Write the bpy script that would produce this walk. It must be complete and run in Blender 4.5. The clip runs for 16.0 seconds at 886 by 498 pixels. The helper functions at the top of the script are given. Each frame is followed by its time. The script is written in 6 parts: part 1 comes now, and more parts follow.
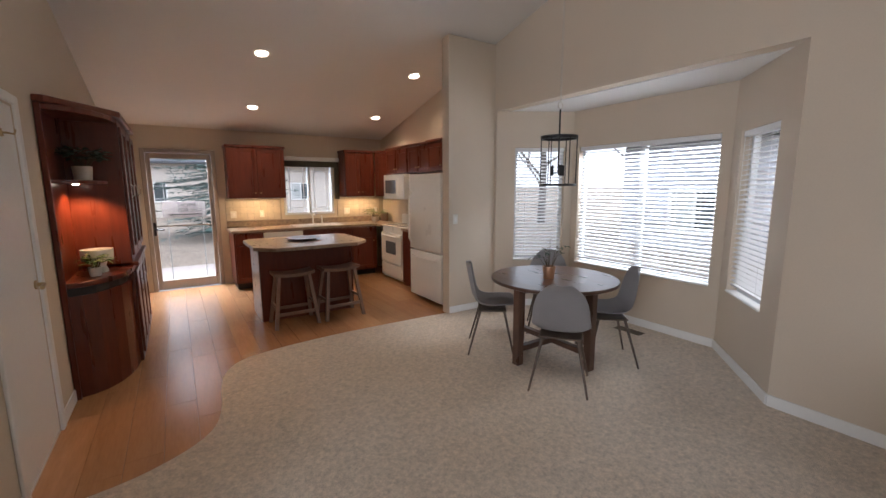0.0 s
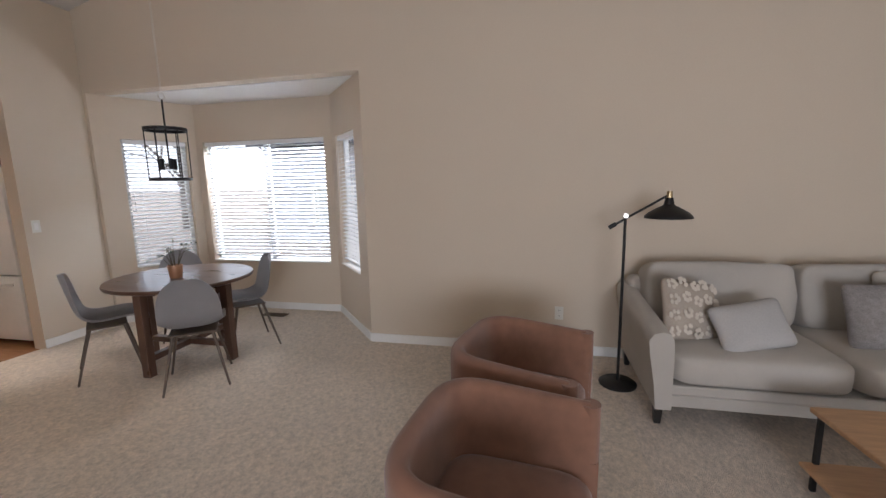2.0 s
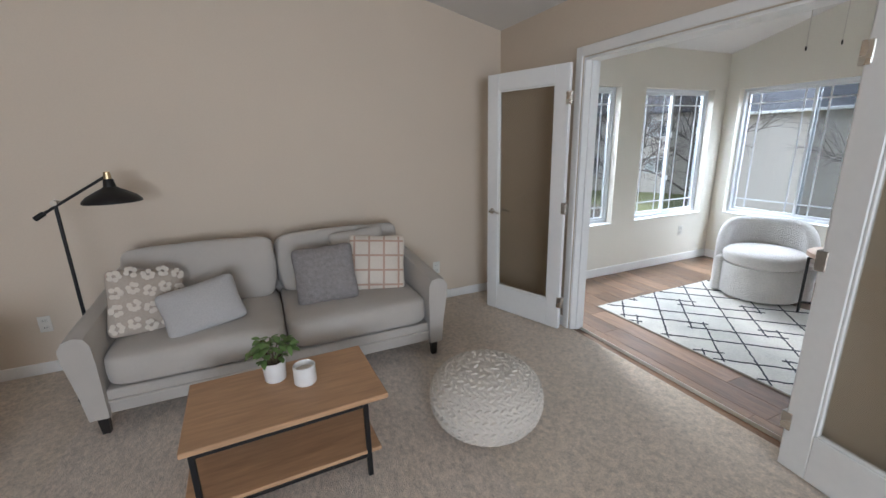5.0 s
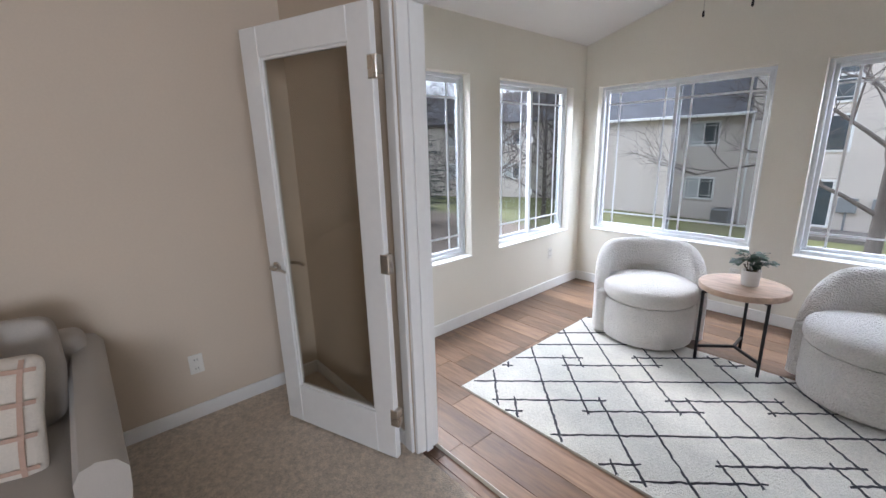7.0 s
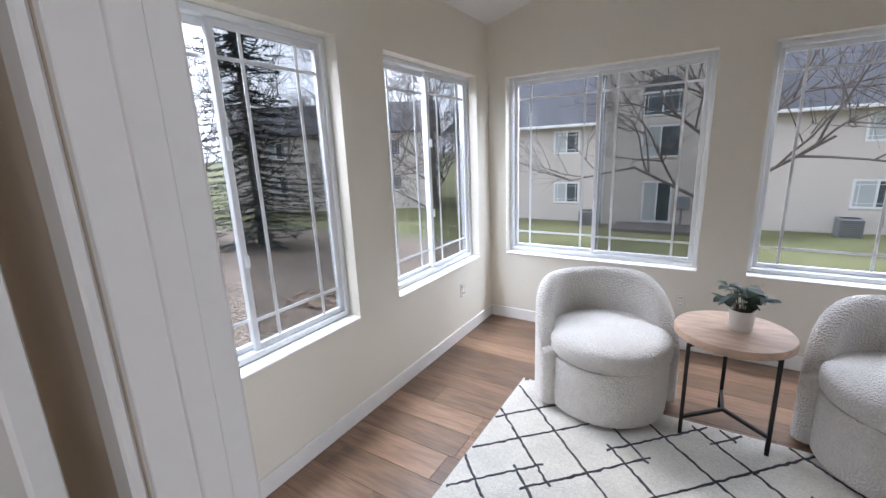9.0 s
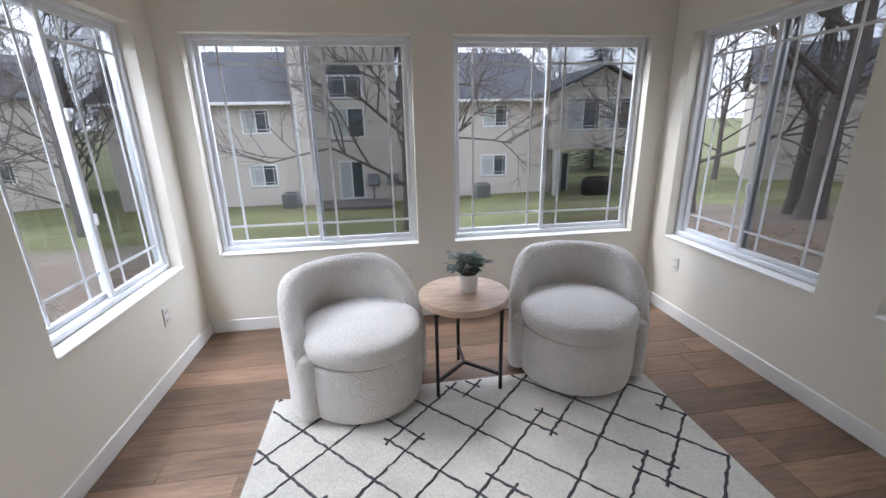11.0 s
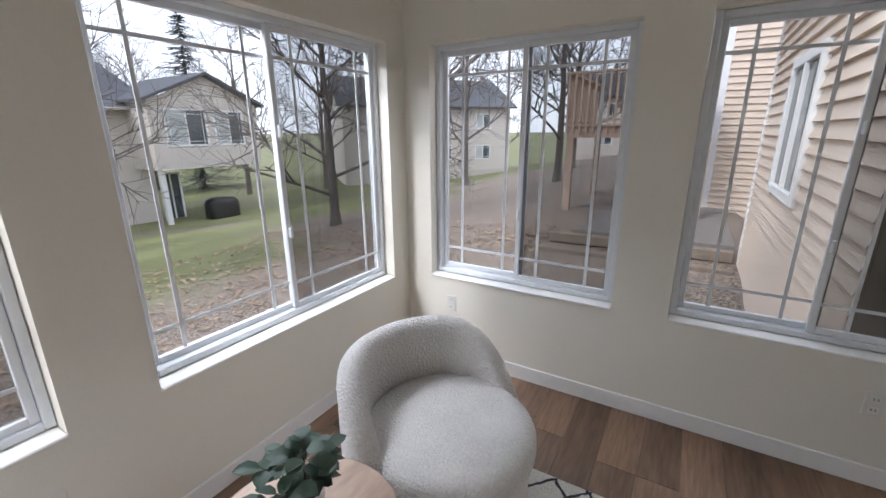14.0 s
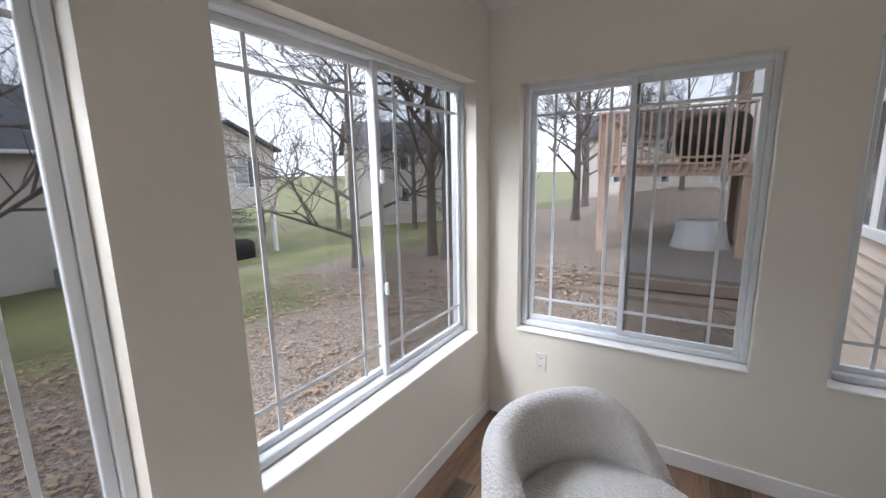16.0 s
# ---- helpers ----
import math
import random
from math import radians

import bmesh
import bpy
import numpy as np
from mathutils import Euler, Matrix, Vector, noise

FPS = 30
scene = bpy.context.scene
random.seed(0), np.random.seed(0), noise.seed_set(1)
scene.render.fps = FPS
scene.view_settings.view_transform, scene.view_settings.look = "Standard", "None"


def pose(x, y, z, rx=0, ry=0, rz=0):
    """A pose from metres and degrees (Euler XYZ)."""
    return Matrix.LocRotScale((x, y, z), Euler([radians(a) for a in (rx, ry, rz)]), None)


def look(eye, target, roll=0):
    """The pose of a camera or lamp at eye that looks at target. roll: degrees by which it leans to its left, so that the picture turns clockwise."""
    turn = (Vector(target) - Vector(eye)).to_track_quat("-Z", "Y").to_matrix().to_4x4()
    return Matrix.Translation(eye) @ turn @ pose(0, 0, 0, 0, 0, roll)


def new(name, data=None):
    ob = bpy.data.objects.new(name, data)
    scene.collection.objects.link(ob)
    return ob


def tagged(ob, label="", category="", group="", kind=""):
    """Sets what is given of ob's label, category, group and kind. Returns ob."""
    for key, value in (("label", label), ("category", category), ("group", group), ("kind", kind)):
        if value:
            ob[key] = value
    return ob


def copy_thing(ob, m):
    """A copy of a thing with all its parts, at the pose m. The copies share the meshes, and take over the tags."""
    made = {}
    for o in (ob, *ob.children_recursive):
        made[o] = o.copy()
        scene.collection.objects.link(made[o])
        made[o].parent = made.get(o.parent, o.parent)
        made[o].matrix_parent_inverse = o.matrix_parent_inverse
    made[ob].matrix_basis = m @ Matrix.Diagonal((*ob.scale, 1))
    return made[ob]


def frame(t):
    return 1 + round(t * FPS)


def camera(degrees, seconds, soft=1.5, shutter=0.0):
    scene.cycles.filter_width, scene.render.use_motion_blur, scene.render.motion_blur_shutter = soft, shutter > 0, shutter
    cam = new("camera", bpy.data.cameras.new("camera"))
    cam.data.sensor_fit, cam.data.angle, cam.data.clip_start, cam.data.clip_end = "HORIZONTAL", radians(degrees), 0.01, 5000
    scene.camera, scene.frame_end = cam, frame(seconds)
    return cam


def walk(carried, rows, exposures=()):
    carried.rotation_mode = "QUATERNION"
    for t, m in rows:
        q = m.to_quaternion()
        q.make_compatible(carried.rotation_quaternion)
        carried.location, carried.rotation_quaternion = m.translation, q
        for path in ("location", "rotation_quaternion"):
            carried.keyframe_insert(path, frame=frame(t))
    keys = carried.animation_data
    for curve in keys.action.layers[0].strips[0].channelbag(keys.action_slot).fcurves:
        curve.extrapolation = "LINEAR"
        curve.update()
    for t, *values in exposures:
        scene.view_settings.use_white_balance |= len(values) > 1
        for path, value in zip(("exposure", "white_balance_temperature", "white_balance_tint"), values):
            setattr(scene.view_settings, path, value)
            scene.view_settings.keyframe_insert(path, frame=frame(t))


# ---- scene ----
cam = camera(94.4, 16.0)
PATH = [
    (0, (0.031, 0.108, 1.566), (1.106, 1.767, 1.267), -0.2),
    (0.5, (-0.028, -0.087, 1.567), (1.256, 1.418, 1.275), -0.6),
    (1, (-0.072, -0.237, 1.52), (1.471, 1.004, 1.241), -0.6),
    (1.5, (-0.049, -0.33, 1.499), (1.721, 0.554, 1.209), -1.0),
    (2, (-0.068, -0.351, 1.494), (1.861, 0.076, 1.181), -1.2),
    (2.5, (-0.063, -0.467, 1.489), (1.906, -0.421, 1.137), -1.5),
    (3, (-0.127, -0.689, 1.515), (1.816, -0.946, 1.116), -1.4),
    (3.5, (-0.148, -0.999, 1.524), (1.748, -1.449, 1.072), -1.3),
    (4, (-0.157, -1.354, 1.527), (1.701, -1.925, 1.058), -1.4),
    (4.5, (-0.167, -1.709, 1.536), (1.65, -2.388, 1.047), -1.4),
    (4.7, (-0.147, -1.844, 1.544), (1.651, -2.564, 1.044), -1.4),
    (6.8, (0.816, -3.127, 1.516), (2.316, -4.356, 1.028), -1.6),
    (7, (0.927, -3.207, 1.515), (2.382, -4.49, 1.026), -1.6),
    (7.5, (1.153, -3.434, 1.497), (2.512, -4.819, 1.014), -1.7),
    (8, (1.425, -3.609, 1.494), (2.674, -5.095, 1.016), -1.2),
    (8.2, (1.512, -3.72, 1.461), (2.741, -5.228, 0.996), -1.5),
    (10.3, (1.973, -4.278, 1.507), (2.24, -6.185, 0.97), -1.6),
    (10.5, (1.987, -4.284, 1.502), (2.092, -6.204, 0.953), -1.4),
    (11, (1.981, -4.333, 1.471), (1.707, -6.226, 0.885), -1.2),
    (11.5, (1.952, -4.431, 1.427), (1.367, -6.239, 0.805), -0.9),
    (12, (1.917, -4.637, 1.447), (1.029, -6.304, 0.791), -0.7),
    (12.5, (1.959, -4.893, 1.478), (0.805, -6.385, 0.813), -0.6),
    (13, (2.013, -5.171, 1.507), (0.631, -6.465, 0.86), -0.4),
    (13.5, (2.031, -5.47, 1.532), (0.479, -6.58, 0.933), -0.2),
    (14, (2.072, -5.735, 1.538), (0.419, -6.718, 0.99), -0.3),
    (14.5, (2.151, -5.975, 1.548), (0.445, -6.892, 1.05), -0.7),
    (15, (2.155, -6.137, 1.561), (0.421, -7.027, 1.113), -0.7),
    (15.5, (2.114, -6.255, 1.57), (0.382, -7.173, 1.172), -0.9),
    (16, (2.104, -6.299, 1.556), (0.427, -7.326, 1.192), -1.1),
]
EXPOSURES = [(0.0, 0.95, 5950, 13), (2.0, 1.08, 6000, 14), (3.5, 1.12, 5750, 11), (4.5, 1.12, 5650, 9), (7.0, 1.05, 5800, 14), (8.0, 0.98, 5850, 15), (10.5, 0.66, 5900, 15), (16.0, 0.66, 6050, 15)]
walk(cam, [(t, look(eye, target, roll)) for t, eye, target, roll in PATH], EXPOSURES)

# ---- world, sun and lamps ----
world = bpy.data.worlds.new("sky")
scene.world = world
world.use_nodes = True
wn, wl = world.node_tree.nodes, world.node_tree.links
wn.clear()
sky = wn.new("ShaderNodeTexSky")
sky.sky_type, sky.sun_disc = "NISHITA", False
sky.sun_elevation, sky.sun_rotation = radians(38), radians(110)
cloud = wn.new("ShaderNodeTexNoise")
cloud.inputs["Scale"].default_value, cloud.inputs["Detail"].default_value = 3.0, 6.0
cloud_ramp = wn.new("ShaderNodeValToRGB")
cloud_ramp.color_ramp.elements[0].position, cloud_ramp.color_ramp.elements[0].color = 0.36, (0.75, 0.75, 0.75, 1)
cloud_ramp.color_ramp.elements[1].position, cloud_ramp.color_ramp.elements[1].color = 0.6, (1, 1, 1, 1)
overcast = wn.new("ShaderNodeMix")
overcast.data_type = "RGBA"
overcast.inputs["B"].default_value = (9.0, 9.4, 10.0, 1)
back = wn.new("ShaderNodeBackground")
back.inputs["Strength"].default_value = 0.14
wl.new(cloud.outputs["Fac"], cloud_ramp.inputs["Fac"])
wl.new(cloud_ramp.outputs["Color"], overcast.inputs["Factor"])
wl.new(sky.outputs["Color"], overcast.inputs["A"])
wl.new(overcast.outputs["Result"], back.inputs["Color"])
wl.new(back.outputs["Background"], wn.new("ShaderNodeOutputWorld").inputs["Surface"])

sun = new("sun", bpy.data.lights.new("sun", "SUN"))
sun.data.energy, sun.data.angle, sun.data.color = 1.2, radians(12), (1.0, 0.95, 0.88)
sun.matrix_world = look((20, -7.3, 16.6), (0, 0, 0))


def lamp(name, kind, eye, target, watts, color, size=0.1, size_y=None, spread=None):
    ob = new(name, bpy.data.lights.new(name, kind))
    ob.data.energy, ob.data.color = watts, color
    if kind == "AREA":
        ob.data.size = size
        if size_y:
            ob.data.shape, ob.data.size_y = "RECTANGLE", size_y
    else:
        ob.data.shadow_soft_size = size
    if kind == "SPOT":
        ob.data.spot_size, ob.data.spot_blend = radians(spread), 0.6
    ob.matrix_world = look(eye, target)
    return ob


SKYLIGHT = (0.9, 0.95, 1.0)
# area lamp standing in for skylight in the west living room window
lamp("skylight_west", "AREA", (-4.6, -1.4, 1.45), (0, -1.4, 1.2), 80, SKYLIGHT, 2.2, 1.5)
# unseen fill lamps added outside above each window's head, in place of skylight
for wx, wy, dx, dy, watts in ((2.42, -7.95, 0, 1, 42), (0.69, -7.95, 0, 1, 42), (3.9, -6.6, -1, 0, 50), (3.9, -5.1, -1, 0, 54), (-0.8, -6.6, 1, 0, 10), (-0.8, -5.15, 1, 0, 12), (4.95, 2.74, -1, 0, 100)):
    lamp("skylight_head", "AREA", (wx, wy, 2.55), (wx + dx, wy + dy, 1.6), watts, SKYLIGHT, 1.2, 0.5)
# unseen fill lamp added outside above the kitchen's patio door
lamp("skylight_patio", "AREA", (0.13, 8.1, 2.6), (0.13, 7.0, 1.2), 170, SKYLIGHT, 0.8, 0.5)


# ---- materials ----
def mat(name, color, rough=0.6, metal=0.0, scale=20.0, vary=0.15, bump=0.0, bump_scale=None, stretch=(1, 1, 1), island=0.0,
        coarse=1.5, sheen=0.0, emit=None, power=0.0, trans=0.0, kind="noise"):
    """A surface with colour varied at two scales, fine relief and a roughness that wanders a little."""
    m = bpy.data.materials.new(name)
    m.use_nodes = True
    nt = m.node_tree
    b = nt.nodes["Principled BSDF"]
    b.inputs["Metallic"].default_value = metal
    co = nt.nodes.new("ShaderNodeTexCoord")
    mp = nt.nodes.new("ShaderNodeMapping")
    mp.inputs["Scale"].default_value = stretch
    info = nt.nodes.new("ShaderNodeObjectInfo")
    off = nt.nodes.new("ShaderNodeVectorMath")
    off.operation = "SCALE"
    off.inputs["Scale"].default_value = 37.0 if island else 0.0
    nt.links.new(info.outputs["Random"], off.inputs[0])
    nt.links.new(off.outputs[0], mp.inputs["Location"])
    nt.links.new(co.outputs["Object"], mp.inputs["Vector"])
    fine = nt.nodes.new("ShaderNodeTexNoise")
    fine.inputs["Scale"].default_value, fine.inputs["Detail"].default_value = scale, 5
    wide = nt.nodes.new("ShaderNodeTexNoise")
    wide.inputs["Scale"].default_value, wide.inputs["Detail"].default_value = coarse, 3
    for n in (fine, wide):
        nt.links.new(mp.outputs[0], n.inputs["Vector"])
    add = nt.nodes.new("ShaderNodeMath")
    add.operation = "ADD"
    nt.links.new(fine.outputs["Fac"], add.inputs[0])
    nt.links.new(wide.outputs["Fac"], add.inputs[1])
    rng = nt.nodes.new("ShaderNodeMapRange")
    rng.inputs["From Min"].default_value, rng.inputs["From Max"].default_value = 0.6, 1.4
    rng.inputs["To Min"].default_value, rng.inputs["To Max"].default_value = 1 - vary, 1 + vary
    nt.links.new(add.outputs[0], rng.inputs["Value"])
    val = rng.outputs[0]
    if island:
        r2 = nt.nodes.new("ShaderNodeMapRange")
        r2.inputs["To Min"].default_value, r2.inputs["To Max"].default_value = 1 - island, 1 + island
        nt.links.new(info.outputs["Random"], r2.inputs["Value"])
        mul = nt.nodes.new("ShaderNodeMath")
        mul.operation = "MULTIPLY"
        nt.links.new(val, mul.inputs[0])
        nt.links.new(r2.outputs[0], mul.inputs[1])
        val = mul.outputs[0]
    col = nt.nodes.new("ShaderNodeVectorMath")
    col.operation = "SCALE"
    col.inputs[0].default_value = color
    nt.links.new(val, col.inputs["Scale"])
    nt.links.new(col.outputs[0], b.inputs["Base Color"])
    rr = nt.nodes.new("ShaderNodeMapRange")
    rr.inputs["To Min"].default_value, rr.inputs["To Max"].default_value = max(0.02, rough - 0.08), min(1, rough + 0.08)
    nt.links.new(wide.outputs["Fac"], rr.inputs["Value"])
    nt.links.new(rr.outputs[0], b.inputs["Roughness"])
    if bump:
        if kind == "voronoi":
            g = nt.nodes.new("ShaderNodeTexVoronoi")
            g.inputs["Scale"].default_value = bump_scale or scale
            out = g.outputs["Distance"]
        else:
            g = nt.nodes.new("ShaderNodeTexNoise")
            g.inputs["Scale"].default_value, g.inputs["Detail"].default_value = bump_scale or scale, 4
            out = g.outputs["Fac"]
        nt.links.new(mp.outputs[0], g.inputs["Vector"])
        bp = nt.nodes.new("ShaderNodeBump")
        bp.inputs["Strength"].default_value, bp.inputs["Distance"].default_value = bump, 0.01
        nt.links.new(out, bp.inputs["Height"])
        nt.links.new(bp.outputs[0], b.inputs["Normal"])
    if sheen:
        b.inputs["Sheen Weight"].default_value = sheen
    if trans:
        b.inputs["Transmission Weight"].default_value = trans
    if emit:
        b.inputs["Emission Color"].default_value = (*emit, 1)
        b.inputs["Emission Strength"].default_value = power
    return m


def glass_mat(name, tint=(1, 1, 1), gloss=1.0):
    """Thin pane: clear with a Fresnel reflection."""
    m = bpy.data.materials.new(name)
    m.use_nodes = True
    nt = m.node_tree
    nt.nodes.clear()
    clear = nt.nodes.new("ShaderNodeBsdfTransparent")
    clear.inputs["Color"].default_value = (*tint, 1)
    shine = nt.nodes.new("ShaderNodeBsdfGlossy")
    shine.inputs["Roughness"].default_value = 0.03
    lw = nt.nodes.new("ShaderNodeLayerWeight")
    p5 = nt.nodes.new("ShaderNodeMath")
    p5.operation = "POWER"
    p5.inputs[1].default_value = 5.0
    nt.links.new(lw.outputs["Facing"], p5.inputs[0])
    k = nt.nodes.new("ShaderNodeMath")
    k.operation = "MULTIPLY_ADD"
    k.inputs[1].default_value, k.inputs[2].default_value = 0.7 * gloss, 0.03 * gloss
    nt.links.new(p5.outputs[0], k.inputs[0])
    mix = nt.nodes.new("ShaderNodeMixShader")
    nt.links.new(k.outputs[0], mix.inputs[0])
    nt.links.new(clear.outputs[0], mix.inputs[1])
    nt.links.new(shine.outputs[0], mix.inputs[2])
    nt.links.new(mix.outputs[0], nt.nodes.new("ShaderNodeOutputMaterial").inputs["Surface"])
    return m


M = {}
M["paint"] = mat("beige wall paint", (0.625, 0.53, 0.418), 0.75, vary=0.03, scale=90, bump=0.06, bump_scale=220)
M["sunpaint"] = mat("cream wall paint", (0.77, 0.735, 0.645), 0.7, vary=0.03, scale=90, bump=0.06, bump_scale=220)
M["ceil"] = mat("white ceiling paint", (0.74, 0.72, 0.69), 0.85, vary=0.03, scale=120, bump=0.12, bump_scale=160)
M["trim"] = mat("white trim paint", (0.82, 0.81, 0.78), 0.4, vary=0.03, scale=30)
M["vinyl"] = mat("white vinyl", (0.72, 0.74, 0.76), 0.35, vary=0.03, scale=30)
M["carpet"] = mat("beige carpet", (0.66, 0.555, 0.44), 1.0, vary=0.36, scale=120, coarse=36.0, bump=1.0, bump_scale=190, sheen=0.3)
M["arearug"] = mat("pale carpet rug", (0.64, 0.545, 0.45), 1.0, vary=0.38, scale=95, coarse=30.0, bump=1.0, bump_scale=120, stretch=(1, 1.6, 1), sheen=0.3)
M["oak"] = mat("honey laminate plank", (0.40, 0.205, 0.095), 0.2, vary=0.13, scale=9, coarse=3, stretch=(9, 1, 1), island=0.13, bump=0.05, bump_scale=40)
M["lvp"] = mat("brown vinyl plank", (0.20, 0.122, 0.076), 0.36, vary=0.45, scale=7, coarse=1.6, stretch=(1, 9, 1), island=0.34, bump=0.1, bump_scale=30)
M["cherry"] = mat("cherry cabinet wood", (0.115, 0.023, 0.010), 0.3, vary=0.3, scale=6, stretch=(7, 7, 0.8), coarse=2)
M["counter"] = mat("brown laminate counter", (0.30, 0.22, 0.16), 0.3, vary=0.45, scale=45, coarse=12)
M["backtile"] = mat("beige ceramic tile", (0.58, 0.49, 0.38), 0.35, vary=0.12, scale=20, island=0.06)
M["grout"] = mat("grout", (0.42, 0.36, 0.28), 0.9, vary=0.1)
M["appliance"] = mat("white enamel", (0.80, 0.78, 0.73), 0.3, vary=0.03)
M["darkglass"] = mat("dark oven glass", (0.12, 0.13, 0.14), 0.1, vary=0.05)
M["chrome"] = mat("brushed nickel", (0.62, 0.58, 0.52), 0.28, metal=1.0, vary=0.08)
M["black"] = mat("black metal", (0.015, 0.014, 0.014), 0.45, metal=0.3, vary=0.2)
M["blackwood"] = mat("black stained foot", (0.02, 0.017, 0.015), 0.4)
M["brass"] = mat("aged brass", (0.5, 0.38, 0.22), 0.3, metal=1.0)
M["velvet"] = mat("rust brown velvet", (0.225, 0.108, 0.066), 0.9, vary=0.2, scale=14, coarse=3, sheen=0.3, bump=0.12, bump_scale=300)
M["sofa"] = mat("grey sofa weave", (0.47, 0.43, 0.38), 0.95, vary=0.1, scale=240, coarse=4, bump=0.35, bump_scale=420, sheen=0.2)
M["chairgrey"] = mat("grey chair fabric", (0.40, 0.385, 0.385), 0.9, vary=0.1, scale=200, coarse=5, bump=0.25, bump_scale=380, sheen=0.2)
M["boucle"] = mat("ivory boucle", (0.74, 0.71, 0.67), 1.0, vary=0.13, scale=95, coarse=5, bump=0.8, bump_scale=100, kind="voronoi", sheen=0.3)
M["knit"] = mat("cream knitted yarn", (0.66, 0.60, 0.52), 1.0, vary=0.15, scale=90, bump=0.6, bump_scale=260, sheen=0.2)
M["rug"] = mat("ivory shag rug", (0.70, 0.67, 0.60), 1.0, vary=0.2, scale=60, coarse=5, bump=1.0, bump_scale=150, sheen=0.3)
M["rugline"] = mat("charcoal rug yarn", (0.075, 0.075, 0.085), 1.0, vary=0.35, scale=80, bump=1.0, bump_scale=150)
M["rughem"] = mat("rug hem", (0.35, 0.30, 0.24), 1.0, vary=0.2, scale=60)
M["lightwood"] = mat("light oak top", (0.47, 0.28, 0.15), 0.45, vary=0.2, scale=8, coarse=3, stretch=(9, 1, 9), bump=0.05, bump_scale=30)
M["roundwood"] = mat("pale knotty wood", (0.52, 0.37, 0.27), 0.5, vary=0.28, scale=5, coarse=3, stretch=(2, 6, 6), bump=0.05, bump_scale=30)
M["walnut"] = mat("walnut stained wood", (0.10, 0.052, 0.034), 0.3, vary=0.3, scale=7, coarse=2, stretch=(6, 1, 1))
M["legbrown"] = mat("brown metal leg", (0.10, 0.07, 0.05), 0.5, vary=0.2)
M["stool"] = mat("weathered stool wood", (0.24, 0.15, 0.11), 0.5, vary=0.25, scale=9, stretch=(2, 2, 1))
M["pillow_grey"] = mat("grey linen pillow", (0.27, 0.245, 0.235), 0.95, vary=0.25, scale=160, coarse=40, bump=0.4, bump_scale=300)
M["pillow_light"] = mat("light grey pillow", (0.46, 0.44, 0.42), 0.95, vary=0.12, scale=120, bump=0.3, bump_scale=300)
M["pillow_cream"] = mat("cream pillow", (0.68, 0.61, 0.52), 0.95, vary=0.08, scale=120, bump=0.3, bump_scale=300)
M["pillow_tan"] = mat("tan print", (0.46, 0.39, 0.32), 0.95, vary=0.15, scale=120)
M["pillow_rose"] = mat("rose check print", (0.50, 0.34, 0.26), 0.95, vary=0.1, scale=120)
M["ceramic"] = mat("white ceramic", (0.80, 0.78, 0.75), 0.3, vary=0.04)
M["terracotta"] = mat("copper pot", (0.42, 0.22, 0.12), 0.4, metal=0.4, vary=0.15)
M["soil"] = mat("soil", (0.05, 0.035, 0.025), 1.0, vary=0.4)
M["leaf"] = mat("green leaf", (0.07, 0.13, 0.05), 0.5, vary=0.35, scale=15)
M["leafdark"] = mat("grey green leaf", (0.055, 0.095, 0.062), 0.5, vary=0.35, scale=15)
M["leafbright"] = mat("bright green leaf", (0.15, 0.24, 0.07), 0.5, vary=0.35, scale=15)
M["stem"] = mat("stem", (0.10, 0.075, 0.04), 0.8)
M["blind"] = mat("white blind slat", (0.80, 0.80, 0.80), 0.5, vary=0.03, trans=0.0)
M["plate"] = mat("ivory outlet plate", (0.74, 0.72, 0.66), 0.4, vary=0.02)
# near-black colour that paints the shade inside outlet slots and the vent well
M["socket"] = mat("socket slot", (0.06, 0.055, 0.05), 0.6)
M["glass"] = glass_mat("window glass", (0.97, 0.98, 0.98))
M["screen"] = glass_mat("insect screened glass", (0.66, 0.67, 0.67), 0.8)
M["doorglass"] = glass_mat("door glass", (0.80, 0.78, 0.74), 1.3)
M["drive"] = mat("pale concrete", (0.34, 0.295, 0.275), 0.9, vary=0.12, scale=15)
M["bulb"] = mat("glowing lens", (1, 0.9, 0.75), 0.5, emit=(1.0, 0.82, 0.6), power=9.0)
M["sign"] = mat("grey yard sign", (0.20, 0.18, 0.185), 0.6, vary=0.05)
M["ink"] = mat("dark sign ink", (0.012, 0.01, 0.012), 0.7)
M["vent"] = mat("bronze floor vent", (0.16, 0.12, 0.08), 0.5, metal=0.4)
M["grass"] = mat("winter lawn", (0.165, 0.172, 0.07), 1.0, vary=0.6, scale=26, coarse=0.35, bump=0.8, bump_scale=60)
M["mulch"] = mat("leaf litter", (0.16, 0.115, 0.085), 1.0, vary=0.6, scale=28, coarse=2, bump=1.0, bump_scale=60)
M["siding"] = mat("beige vinyl siding", (0.58, 0.525, 0.47), 0.6, vary=0.06, scale=12)
M["sidingnear"] = mat("tan vinyl siding", (0.62, 0.51, 0.41), 0.6, vary=0.06, scale=12)
M["sidingblue"] = mat("grey blue vinyl siding", (0.42, 0.43, 0.47), 0.6, vary=0.06, scale=12)
M["roof"] = mat("grey asphalt shingle", (0.085, 0.088, 0.10), 0.95, vary=0.35, scale=14, bump=0.6, bump_scale=25)
M["farwhite"] = mat("white house trim", (0.75, 0.75, 0.74), 0.5, vary=0.03)
M["farpane"] = mat("far window pane", (0.06, 0.075, 0.085), 0.12, vary=0.2)
M["farcurtain"] = mat("far drawn curtain", (0.42, 0.44, 0.44), 0.5, vary=0.1)
